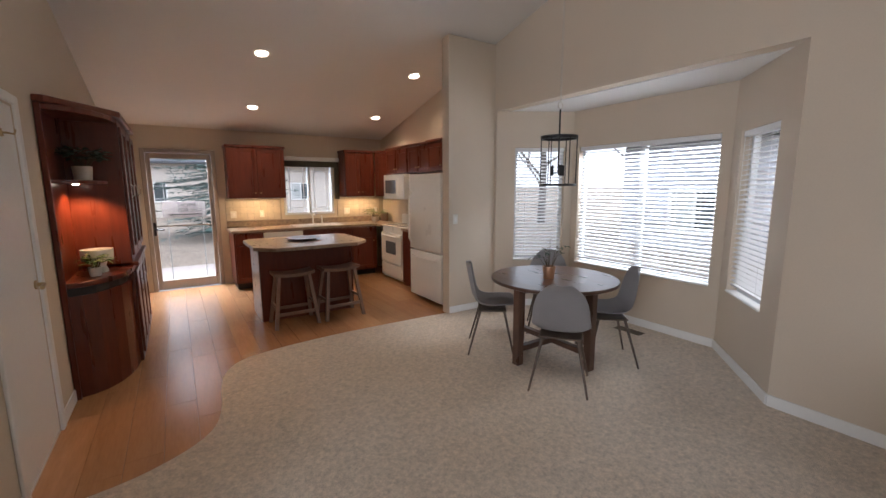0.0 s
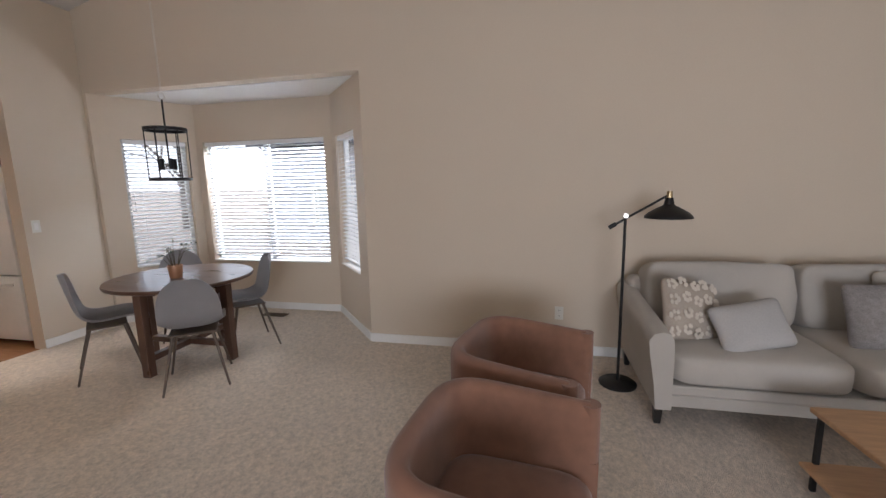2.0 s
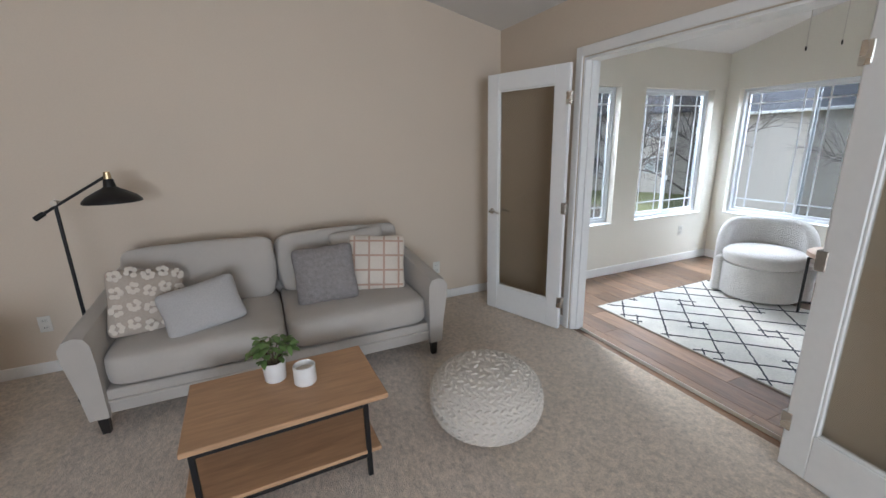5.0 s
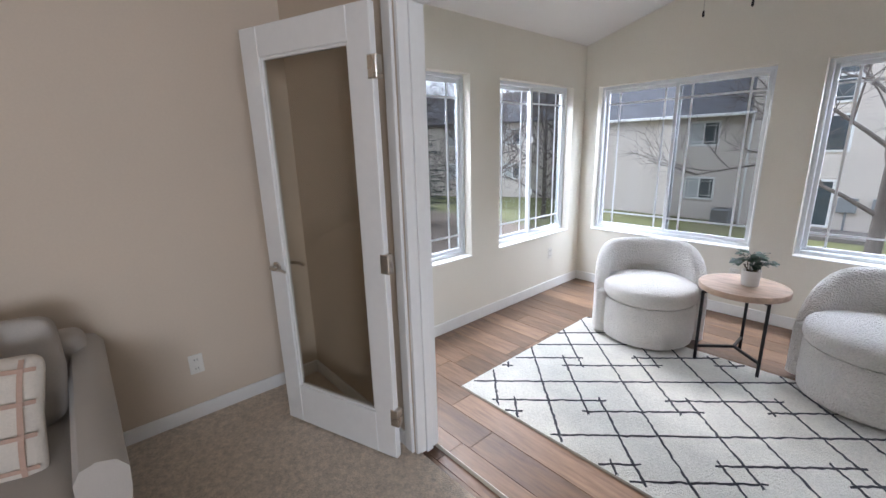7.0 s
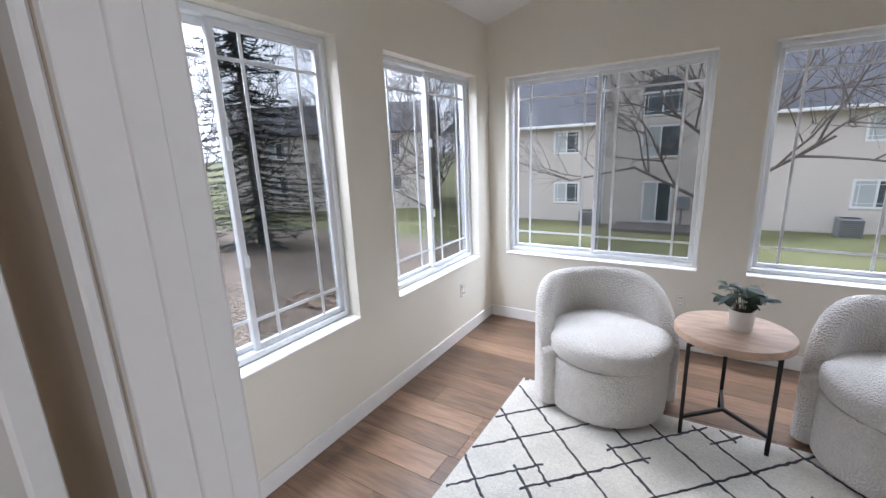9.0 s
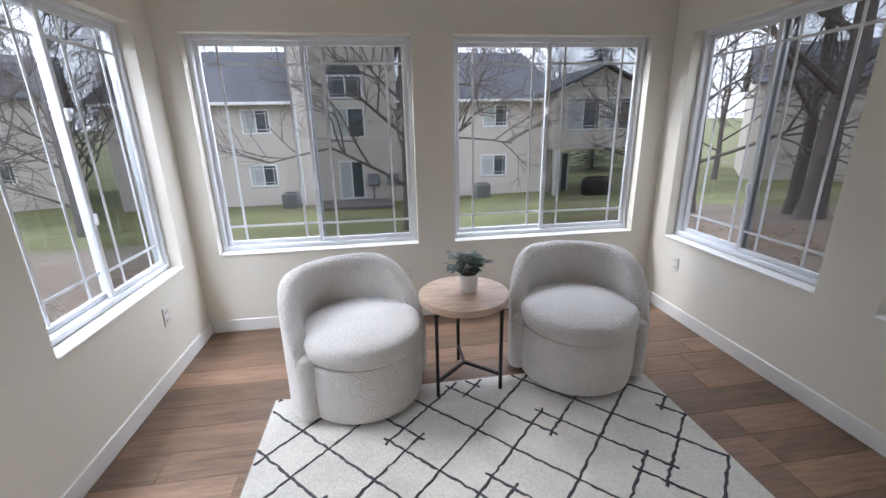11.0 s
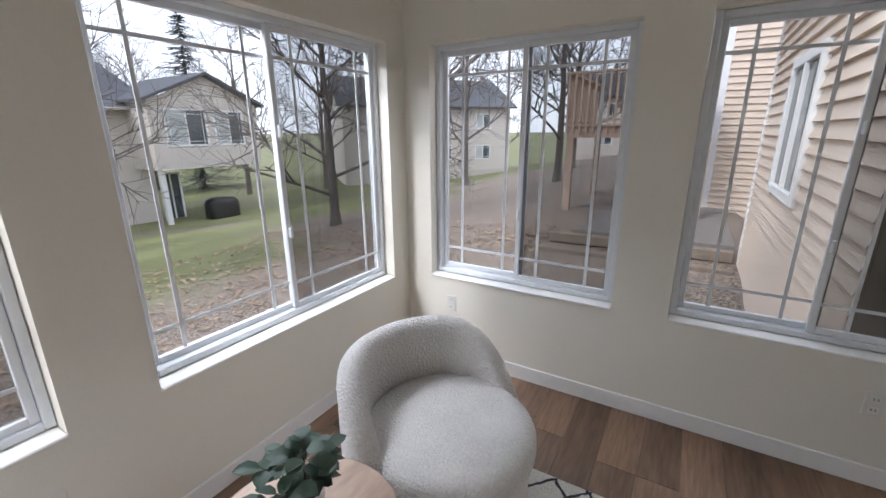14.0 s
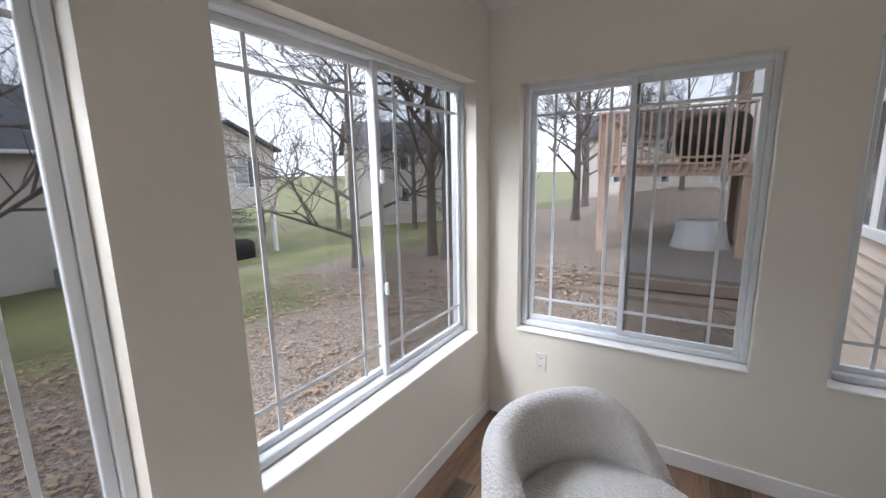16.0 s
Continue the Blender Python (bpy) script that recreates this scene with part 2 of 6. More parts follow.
M["bark"] = mat("grey bark", (0.15, 0.13, 0.118), 1.0, vary=0.4, scale=20, bump=0.8, bump_scale=30, stretch=(3, 3, 0.6))
M["needle"] = mat("spruce needles", (0.035, 0.055, 0.05), 0.9, vary=0.4, scale=6)
M["needleblue"] = mat("blue spruce needles", (0.10, 0.16, 0.15), 0.9, vary=0.4, scale=6)
M["deck"] = mat("weathered cedar", (0.42, 0.31, 0.245), 0.8, vary=0.25, scale=8, stretch=(3, 3, 0.7))
M["concrete"] = mat("concrete", (0.19, 0.17, 0.155), 0.9, vary=0.15, scale=15, bump=0.3)
M["tarp"] = mat("pale grey cover", (0.45, 0.46, 0.47), 0.6, vary=0.1, bump=0.4, bump_scale=9)
M["steel"] = mat("grey utility metal", (0.24, 0.25, 0.26), 0.6, vary=0.1)
M["timber"] = mat("landscape timber", (0.22, 0.18, 0.14), 0.9, vary=0.35, scale=10, stretch=(1, 6, 6))


# ---- mesh helpers ----
def part(name, bm, material, parent=None, label="", smooth=False, at=None):
    me = bpy.data.meshes.new(name)
    bmesh.ops.recalc_face_normals(bm, faces=bm.faces)
    bm.to_mesh(me)
    bm.free()
    me.materials.append(M[material] if isinstance(material, str) else material)
    if smooth:
        me.polygons.foreach_set("use_smooth", [True] * len(me.polygons))
        me.set_sharp_from_angle(angle=radians(40))
    ob = new(name, me)
    if parent:
        ob.parent = parent
    if at is not None:
        ob.matrix_basis = at
    if label:
        ob["label"] = label
    return ob


def again(ob, m, parent=None):
    """Another piece on the same mesh."""
    o = new(ob.name.split(".")[0], ob.data)
    o.parent = parent or ob.parent
    o.matrix_basis = m
    return o


def thing(name, at, label, category, group="", kind=""):
    ob = new(name)
    ob.empty_display_size = 0.1
    ob.matrix_basis = at if isinstance(at, Matrix) else pose(*at)
    return tagged(ob, label, category, group, kind)


def box(x0, x1, y0, y1, z0, z1, bevel=0.0, bm=None, seg=1):
    b = bmesh.new()
    bmesh.ops.create_cube(b, size=1)
    for v in b.verts:
        v.co = ((x0 + x1) / 2 + v.co.x * (x1 - x0), (y0 + y1) / 2 + v.co.y * (y1 - y0), (z0 + z1) / 2 + v.co.z * (z1 - z0))
    if bevel:
        bmesh.ops.bevel(b, geom=b.edges[:], offset=bevel, segments=seg, affect="EDGES", profile=0.5)
    return merge(bm, b) if bm is not None else b


def merge(bm, b):
    me = bpy.data.meshes.new("tmp")
    b.to_mesh(me)
    b.free()
    bm.from_mesh(me)
    bpy.data.meshes.remove(me)
    return bm


def lathe(profile, n=24, bm=None, at=(0, 0, 0)):
    """Turn a profile of (radius, height) round the z axis."""
    b = bm if bm is not None else bmesh.new()
    rings = []
    for r, z in profile:
        if r < 1e-5:
            rings.append([b.verts.new((at[0], at[1], at[2] + z))])
        else:
            rings.append([b.verts.new((at[0] + r * math.cos(2 * math.pi * i / n), at[1] + r * math.sin(2 * math.pi * i / n), at[2] + z)) for i in range(n)])
    for a, c in zip(rings, rings[1:]):
        for i in range(n):
            j = (i + 1) % n
            f = [a[i % len(a)], a[j % len(a)], c[j % len(c)], c[i % len(c)]]
            f = [v for k, v in enumerate(f) if v not in f[:k]]
            if len(f) > 2:
                b.faces.new(f)
    return b


def tube(points, radius, n=8, bm=None, end=None):
    """A round bar along points, tapering to the radius end."""
    b = bm if bm is not None else bmesh.new()
    pts = [Vector(p) for p in points]
    rings = []
    for k, p in enumerate(pts):
        d = (pts[min(k + 1, len(pts) - 1)] - pts[max(k - 1, 0)]).normalized()
        u = d.orthogonal().normalized() if abs(d.z) > 0.95 else d.cross(Vector((0, 0, 1))).normalized()
        w = d.cross(u)
        r = radius if end is None else radius + (end - radius) * k / (len(pts) - 1)
        rings.append([b.verts.new(p + r * (math.cos(2 * math.pi * i / n) * u + math.sin(2 * math.pi * i / n) * w)) for i in range(n)])
    for a, c in zip(rings, rings[1:]):
        for i in range(n):
            b.faces.new((a[i], a[(i + 1) % n], c[(i + 1) % n], c[i]))
    b.faces.new(rings[0][::-1])
    b.faces.new(rings[-1])
    return b


def puff(rx, ry, rz, ex=0.5, ez=0.6, at=(0, 0, 0), n=28, bm=None, dent=0.0):
    """A cushion: a superellipsoid, squarer as the exponents fall."""
    b = bm if bm is not None else bmesh.new()
    pw = lambda c, e: math.copysign(abs(c) ** e, c)
    prof = []
    m = n // 2
    rows = []
    for i in range(m + 1):
        v = -math.pi / 2 + math.pi * i / m
        if i in (0, m):
            rows.append([b.verts.new((at[0], at[1], at[2] + pw(math.sin(v), ez) * rz))])
            continue
        row = []
        for j in range(n):
            u = 2 * math.pi * j / n
            c = pw(math.cos(v), ez)
            x, y, z = rx * c * pw(math.cos(u), ex), ry * c * pw(math.sin(u), ex), rz * pw(math.sin(v), ez)
            k = dent * noise.noise(Vector((x * 7 + at[0] * 9, y * 7 + at[1] * 9, z * 7)))
            row.append(b.verts.new((at[0] + x * (1 + k), at[1] + y * (1 + k), at[2] + z * (1 + k))))
        rows.append(row)
    for a, c in zip(rows, rows[1:]):
        for j in range(n):
            f = [a[j % len(a)], a[(j + 1) % n % len(a)], c[(j + 1) % n % len(c)], c[j % len(c)]]
            f = [v for k, v in enumerate(f) if v not in f[:k]]
            if len(f) > 2:
                b.faces.new(f)
    return b


def prism(outline, z0, z1, bevel=0.0):
    """An outline in plan, raised from z0 to z1."""
    b = bmesh.new()
    lo = [b.verts.new((x, y, z0)) for x, y in outline]
    hi = [b.verts.new((x, y, z1)) for x, y in outline]
    n = len(lo)
    b.faces.new(lo[::-1])
    b.faces.new(hi)
    for i in range(n):
        b.faces.new((lo[i], lo[(i + 1) % n], hi[(i + 1) % n], hi[i]))
    if bevel:
        bmesh.ops.bevel(b, geom=[e for e in b.edges if abs(e.verts[0].co.z - e.verts[1].co.z) < 1e-6], offset=bevel, segments=2, affect="EDGES", profile=0.5)
    return b


def shell(path, thick, z0, tops, seg=3):
    """An upholstered wall that follows a path in plan, with a rounded top edge of the heights given."""
    b = bmesh.new()
    pts = [Vector((*p, 0)) for p in path]
    rows = []
    for k, p in enumerate(pts):
        d = (pts[min(k + 1, len(pts) - 1)] - pts[max(k - 1, 0)]).normalized()
        nrm = Vector((-d.y, d.x, 0))
        h, r = tops[k], thick / 2
        sec = [(-r, z0), (-r, h - r)] + [(-r * math.cos(math.pi * i / (2 * seg)), h - r + r * math.sin(math.pi * i / (2 * seg))) for i in range(1, 2 * seg)] + [(r, h - r), (r, z0)]
        rows.append([b.verts.new(p + nrm * a + Vector((0, 0, z))) for a, z in sec])
    m = len(rows[0])
    for a, c in zip(rows, rows[1:]):
        for i in range(m):
            b.faces.new((a[i], a[(i + 1) % m], c[(i + 1) % m], c[i]))
    b.faces.new(rows[0][::-1])
    b.faces.new(rows[-1])
    return b


def wall(name, p0, p1, thick, z0, top, openings=(), material="paint", breaks=(), label="", outside=None):
    """A wall from p0 to p1 in plan, thick to the right of that way, with openings (u0, u1, z0, z1) through it. top: height, or a function of the distance along."""
    a, c = Vector(p0), Vector(p1)
    length = (c - a).length
    d = (c - a).normalized()
    nrm = Vector((d.y, -d.x))
    tf = top if callable(top) else (lambda u: top)
    us = sorted({0.0, length, *breaks, *[v for o in openings for v in o[:2]]})
    zs = sorted({z0, *[v for o in openings for v in o[2:]]}) + [None]
    b = bmesh.new()
    cache = {}

    def vert(i, j, s):
        if (i, j, s) not in cache:
            z = tf(us[i]) if zs[j] is None else zs[j]
            q = a + d * us[i] + nrm * (thick * s)
            cache[i, j, s] = b.verts.new((q.x, q.y, z))
        return cache[i, j, s]

    def solid(i, j):
        if not (0 <= i < len(us) - 1 and 0 <= j < len(zs) - 1):
            return False
        um, zm = (us[i] + us[i + 1]) / 2, (zs[j] + (zs[j + 1] if zs[j + 1] is not None else zs[j] + 0.1)) / 2
        return not any(o[0] < um < o[1] and o[2] < zm < o[3] for o in openings)

    for i in range(len(us) - 1):
        for j in range(len(zs) - 1):
            if not solid(i, j):
                continue
            for s in (0, 1):
                b.faces.new((vert(i, j, s), vert(i + 1, j, s), vert(i + 1, j + 1, s), vert(i, j + 1, s)))
            for (di, dj), (e, f) in {(-1, 0): ((i, j), (i, j + 1)), (1, 0): ((i + 1, j), (i + 1, j + 1)), (0, -1): ((i, j), (i + 1, j)), (0, 1): ((i, j + 1), (i + 1, j + 1))}.items():
                if not solid(i + di, j + dj):
                    b.faces.new((vert(*e, 0), vert(*f, 0), vert(*f, 1), vert(*e, 1)))
    ob = part(name, b, material)
    return tagged(ob, label, "wall", kind="structure")


def along(p0, p1):
    """The pose of a wall's own axes: x along it, y away from its face into the wall, z up."""
    a, c = Vector(p0), Vector(p1)
    d = (c - a).normalized()
    m = Matrix(((d.x, d.y, 0, a.x), (d.y, -d.x, 0, a.y), (0, 0, 1, 0), (0, 0, 0, 1)))
    return m


def baseboard(p0, p1, u0=0.0, u1=None, z=0.012, high=0.085):
    a, c = Vector(p0), Vector(p1)
    u1 = (c - a).length if u1 is None else u1
    b = box(u0, u1, -0.014, -0.001, z, z + high, 0.004)
    ob = part("baseboard", b, "trim", at=along(p0, p1))
    return tagged(ob, "white painted wooden baseboard along the wall", "baseboard", kind="structure")


# ---- structure: living room, dining bay and kitchen ----
def vault(y):
    return min(2.47 + 0.24 * (7.6 - y), 2.5 + 0.24 * (y + 4.25))


RIDGE = 1.61
BAY = [(3.465, 1.15), (4.3, 1.87), (4.3, 3.66), (3.465, 4.16)]
CLOSET = (2.79, 3.55)
# walls run so that their body lies to the right of the way
wall("wall_east", (3.465, -4.25), (3.465, 7.6), 0.14, 0, lambda u: vault(u - 4.25), [(5.40, 8.41, -0.001, 2.49)], breaks=[4.25 + RIDGE], label="beige painted wall with a wide bay opening")
wall("wall_bay_south", BAY[0], BAY[1], 0.14, 0, 2.49, [(0.26, 0.93, 0.62, 2.03)], label="cream bay wall with a narrow window")
wall("wall_bay_east", BAY[1], BAY[2], 0.14, 0, 2.49, [(0.10, 1.70, 0.60, 2.05)], label="cream bay wall with a wide window")
wall("wall_bay_north", BAY[2], BAY[3], 0.14, 0, 2.49, [(0.10, 0.74, 0.62, 2.05)], label="cream bay wall with a narrow window")
tagged(part("ceiling_bay", prism([(3.632, 1.05), (4.5, 1.75), (4.5, 3.75), (3.632, 4.3)], 2.488, 2.6), "ceil"), "flat white ceiling over the bay", "ceiling", kind="structure")
wall("wall_stub", (3.465, 4.2), (2.77, 4.2), 0.14, 0, lambda u: vault(4.27), label="beige partition wall between kitchen and dining area")
wall("wall_north", (3.63, 7.6), (-0.86, 7.6), 0.14, 0, 2.47, [(1.14, 2.02, 1.09, 1.97), (3.07, 3.93, -0.001, 2.09)], label="beige kitchen wall with window and glazed door")
wall("wall_closet", (-0.72, 7.6), (-0.72, 2.0), 0.14, 0, lambda u: vault(7.6 - u), [(7.6 - CLOSET[1], 7.6 - CLOSET[0], -0.001, 2.06)], breaks=[7.6 - RIDGE], label="cream painted wall with a closet door")
wall("wall_hall", (-0.86, 2.0), (-4.5, 2.0), 0.14, 0, lambda u: vault(2.0), label="plain beige wall")
wall("wall_west", (-4.5, 2.14), (-4.5, -4.39), 0.14, 0, lambda u: vault(2.14 - u), openings=[(2.4, 4.7, 0.68, 2.24)], breaks=[2.14 - RIDGE], label="beige wall with a wide window")
OPEN = (0.80, 2.36)
wall("wall_partition", (-4.64, -4.25), (3.465, -4.25), 0.13, 0, 2.5, [(OPEN[0] + 4.64, OPEN[1] + 4.64, -0.001, 2.085)], label="beige partition wall with a wide doorway")

bm = bmesh.new()
for s in (0, 1):
    r = [bm.verts.new((x, y, vault(y) + 0.12 * s)) for y in (-4.39, RIDGE, 7.75) for x in (-4.7, 3.7)]
    bm.faces.new((r[0], r[1], r[3], r[2]))
    bm.faces.new((r[2], r[3], r[5], r[4]))
tagged(part("ceiling", bm, "ceil"), "white vaulted ceiling with a ridge across the room", "ceiling", kind="structure")

# carpet with a curved edge against the kitchen floor
curve = [(2.77, 4.24), (2.1, 4.26), (1.38, 4.26), (0.8, 4.2), (0.45, 4.1), (0.28, 3.9), (0.21, 3.6), (0.19, 3.3), (0.13, 3.03), (0.0, 2.86), (-0.22, 2.73), (-0.45, 2.67), (-0.72, 2.65)]


def smooth_curve(pts, n=6):
    out = []
    for i in range(len(pts) - 1):
        p = [Vector(pts[max(0, min(len(pts) - 1, i + k))]) for k in (-1, 0, 1, 2)]
        for j in range(n):
            s = j / n
            out.append(0.5 * ((2 * p[1]) + (p[2] - p[0]) * s + (2 * p[0] - 5 * p[1] + 4 * p[2] - p[3]) * s * s + (3 * p[1] - p[0] - 3 * p[2] + p[3]) * s ** 3))
    return [(v.x, v.y) for v in out] + [pts[-1]]


edge = smooth_curve(curve)
tagged(part("floor_carpet", prism([(-0.72, 2.0), (-4.5, 2.0), (-4.5, -4.25), (0.80, -4.25), (0.80, -4.27), (2.36, -4.27), (2.36, -4.25), (3.465, -4.25), (3.465, 1.15), (4.3, 1.87), (4.3, 3.66), (3.465, 4.16), (3.465, 4.2), (2.77, 4.2)] + edge, -0.05, 0.012), "carpet"),
       "beige cut-pile carpet with a curved edge", "carpet", kind="structure")
sub = prism([(-4.6, -4.38), (-0.37, -4.38), (-0.37, -7.52), (3.48, -7.52), (3.48, -4.3), (3.6, -4.3), (3.6, 1.0), (4.5, 1.7), (4.5, 3.7), (3.6, 4.3), (3.6, 7.75), (-0.9, 7.75), (-0.9, 2.1), (-4.6, 2.1)], -0.2, -0.052)
floor = tagged(part("floor", sub, "grout"), "floor base under carpet and planks", "floor", kind="structure")

for p0, p1, spans in (((3.465, -4.25), (3.465, 7.6), [(0, 5.40)]), (BAY[0], BAY[1], [(0.0, None)]), (BAY[1], BAY[2], [(0, None)]), (BAY[2], BAY[3], [(0, None)]),
                      ((3.465, 4.2), (2.77, 4.2), [(0, None)]), ((-4.5, -4.25), (3.465, -4.25), [(0, 5.23), (6.93, None)]), ((-0.72, 2.0), (-0.72, 2.0), [])):
    for u0, u1 in spans:
        baseboard(p0, p1, u0, u1)
for y0, y1 in ((2.0, 2.72), (3.62, 4.0)):
    tagged(part("baseboard", box(-0.719, -0.705, y0, y1, 0.0, 0.09, 0.004), "trim"), "white painted wooden baseboard along the wall", "baseboard", kind="structure")


# ---- structure: sunroom ----
SW, SE, SS, SN = -0.22, 3.335, -7.38, -4.38
FZ = -0.03  # sunroom floor
RX = (SW + SE) / 2


def gable(x):
    return 2.46 + 0.275 * (RX - SW - abs(x - RX))


Z0, Z1 = 0.577, 2.05
wall("wall_sun_south", (SW - 0.16, SS), (SE + 0.16, SS), 0.16, -0.9, lambda u: gable(SW - 0.16 + u), [(0.335, 1.825, Z0, Z1), (2.11, 3.56, Z0, Z1)], "sunpaint", [RX - SW + 0.16], "cream sunroom wall with two windows")
wall("wall_sun_east", (SE, SS), (SE, SN), 0.16, -0.9, 2.46, [(0.22, 1.36, Z0, Z1), (1.72, 2.86, Z0, Z1)], "sunpaint", (), "cream sunroom wall with two windows")
wall("wall_sun_west", (SW, SN), (SW, SS), 0.16, -0.9, 2.46, [(0.17, 1.35, Z0, Z1), (1.63, 2.81, Z0, Z1)], "sunpaint", (), "cream sunroom wall with two windows")
wall("wall_sun_north", (SE, SN), (SW, SN), -0.004, FZ, lambda u: gable(SE - u), [(SE - OPEN[1], SE - OPEN[0], -0.001, 2.085)], "sunpaint", [SE - RX], "cream sunroom wall with a wide doorway")
bm = bmesh.new()
for s in (0, 1):
    r = [bm.verts.new((x, y, gable(x) + 0.1 * s)) for x in (SW - 0.17, RX, SE + 0.17) for y in (SS - 0.17, SN + 0.0)]
    bm.faces.new((r[0], r[1], r[3], r[2]))
    bm.faces.new((r[2], r[3], r[5], r[4]))
tagged(part("ceiling_sunroom", bm, "ceil"), "white gabled sunroom ceiling", "ceiling", kind="structure")
for p0, p1 in (((SW, SS), (SE, SS)), ((SE, SS), (SE, SN)), ((SW, SN), (SW, SS))):
    baseboard(p0, p1, 0.014, (Vector(p1) - Vector(p0)).length - 0.014, FZ + 0.004, 0.10)


# ---- windows ----
def slider(name, p0, p1, u0, u1, z0, z1, screen_left, label):
    """A two-light sliding window with prairie grilles, set back in its opening."""
    at = along(p0, p1)
    w = thing(name, at, label, "window", kind="structure")
    d0, d1 = 0.075, 0.150
    sill = part("window_sill", box(u0 + 0.001, u1 - 0.001, -0.012, d0, z0 + 0.001, z0 + 0.014, 0.004), "trim", w)
    f = bmesh.new()
    t = 0.032
    for a in ((u0 + 0.001, u0 + t, z0 + 0.015, z1 - 0.001), (u1 - t, u1 - 0.001, z0 + 0.015, z1 - 0.001), (u0 + t, u1 - t, z0 + 0.015, z0 + 0.015 + t), (u0 + t, u1 - t, z1 - t, z1 - 0.001)):
        box(a[0], a[1], d0, d1, a[2], a[3], 0.004, f)
    part("window_frame", f, "vinyl", w)
    um = (u0 + u1) / 2
    zb, zt = z0 + 0.015 + t, z1 - t
    for k, (a, c, dy) in enumerate(((u0 + t, um + 0.022, 0.088), (um - 0.022, u1 - t, 0.118))):
        s = bmesh.new()
        q = 0.030
        for e in ((a, a + q, zb, zt), (c - q, c, zb, zt), (a + q, c - q, zb, zb + q), (a + q, c - q, zt - q, zt)):
            box(e[0], e[1], dy, dy + 0.024, e[2], e[3], 0.003, s)
        sash = part("sash", s, "vinyl", w)
        g = part("pane", box(a + q, c - q, dy + 0.010, dy + 0.014, zb + q, zt - q), "screen" if (k == 0) == screen_left else "glass", sash)
        g.visible_shadow = False
        inset = 0.11
        for u in (a + q + inset, c - q - inset):
            part("grille_bar", box(u - 0.008, u + 0.008, dy + 0.006, dy + 0.0095, zb + q, zt - q), "vinyl", sash)
        for z in (zb + q + inset, zt - q - inset):
            part("grille_bar", box(a + q, c - q, dy + 0.0065, dy + 0.009, z - 0.008, z + 0.008), "vinyl", sash)
        if k == 0:
            for z in (zb + 0.42, zb + 0.92):
                part("latch", box(c - 0.028, c - 0.008, dy - 0.02, dy - 0.001, z - 0.03, z + 0.03, 0.006), "vinyl", sash)
    return w


SLAB = "white vinyl sliding window with prairie grilles and a painted sill"
slider("window_1", (SW - 0.16, SS), (SE + 0.16, SS), 0.335, 1.825, Z0, Z1, True, SLAB)
slider("window_2", (SW - 0.16, SS), (SE + 0.16, SS), 2.11, 3.56, Z0, Z1, True, SLAB)
slider("window_3", (SE, SS), (SE, SN), 0.22, 1.36, Z0, Z1, True, SLAB)
slider("window_4", (SE, SS), (SE, SN), 1.72, 2.86, Z0, Z1, True, SLAB)
slider("window_5", (SW, SN), (SW, SS), 0.17, 1.35, Z0, Z1, True, SLAB)
slider("window_6", (SW, SN), (SW, SS), 1.63, 2.81, Z0, Z1, True, SLAB)


def bay_window(name, p0, p1, u0, u1, z0, z1, double):
    at = along(p0, p1)
    w = thing(name, at, "white framed bay window behind a blind", "window", kind="structure")
    f = bmesh.new()
    t = 0.04
    rods = [(u0 + 0.001, u0 + t, z0 + 0.001, z1 - 0.001), (u1 - t, u1 - 0.001, z0 + 0.001, z1 - 0.001), (u0 + t, u1 - t, z0 + 0.001, z0 + t), (u0 + t, u1 - t, z1 - t, z1 - 0.001)]
    if double:
        rods.append(((u0 + u1) / 2 - 0.03, (u0 + u1) / 2 + 0.03, z0 + t, z1 - t))
    for a in rods:
        box(a[0], a[1], 0.08, 0.13, a[2], a[3], 0.003, f)
    part("window_frame", f, "vinyl", w)
    part("window_sill", box(u0 + 0.001, u1 - 0.001, -0.015, 0.078, z0 + 0.001, z0 + 0.016, 0.004), "trim", w)
    g = part("pane", box(u0 + t, u1 - t, 0.103, 0.107, z0 + t, z1 - t), "glass", w)
    g.visible_shadow = False
    # the blind
    bl = thing("window_blind", at, "white horizontal slat blind lowered with its slats open", "blind", "bay blinds")
    part("headrail", box(u0 + 0.012, u1 - 0.012, 0.012, 0.066, z1 - 0.05, z1 - 0.002, 0.004), "blind", bl)
    n = int((z1 - z0 - 0.12) / 0.042)
    slat = None
    for i in range(n):
        m = Matrix.Translation(((u0 + u1) / 2, 0.04, z1 - 0.075 - i * 0.042)) @ pose(0, 0, 0, 19)
        if slat is None:
            hw = (u1 - u0) / 2 - 0.014
            slat = part("slat", box(-hw, hw, -0.024, 0.024, -0.0014, 0.0014), "blind", bl, at=m)
        else:
            again(slat, m)
    part("bottom_rail", box(u0 + 0.014, u1 - 0.014, 0.02, 0.06, z1 - 0.075 - n * 0.042 - 0.012, z1 - 0.075 - n * 0.042 + 0.006, 0.003), "blind", bl)
    for u in (u0 + 0.14, u1 - 0.14) + (((u0 + u1) / 2,) if double else ()):
        part("ladder_cord", tube([(u, 0.014, z1 - 0.05), (u, 0.014, z1 - 0.08 - n * 0.042)], 0.0016, 5), "blind", bl)
    part("pull_cord", tube([(u1 - 0.06, 0.006, z1 - 0.05), (u1 - 0.06, 0.004, z1 - 0.8)], 0.002, 5), "blind", bl)


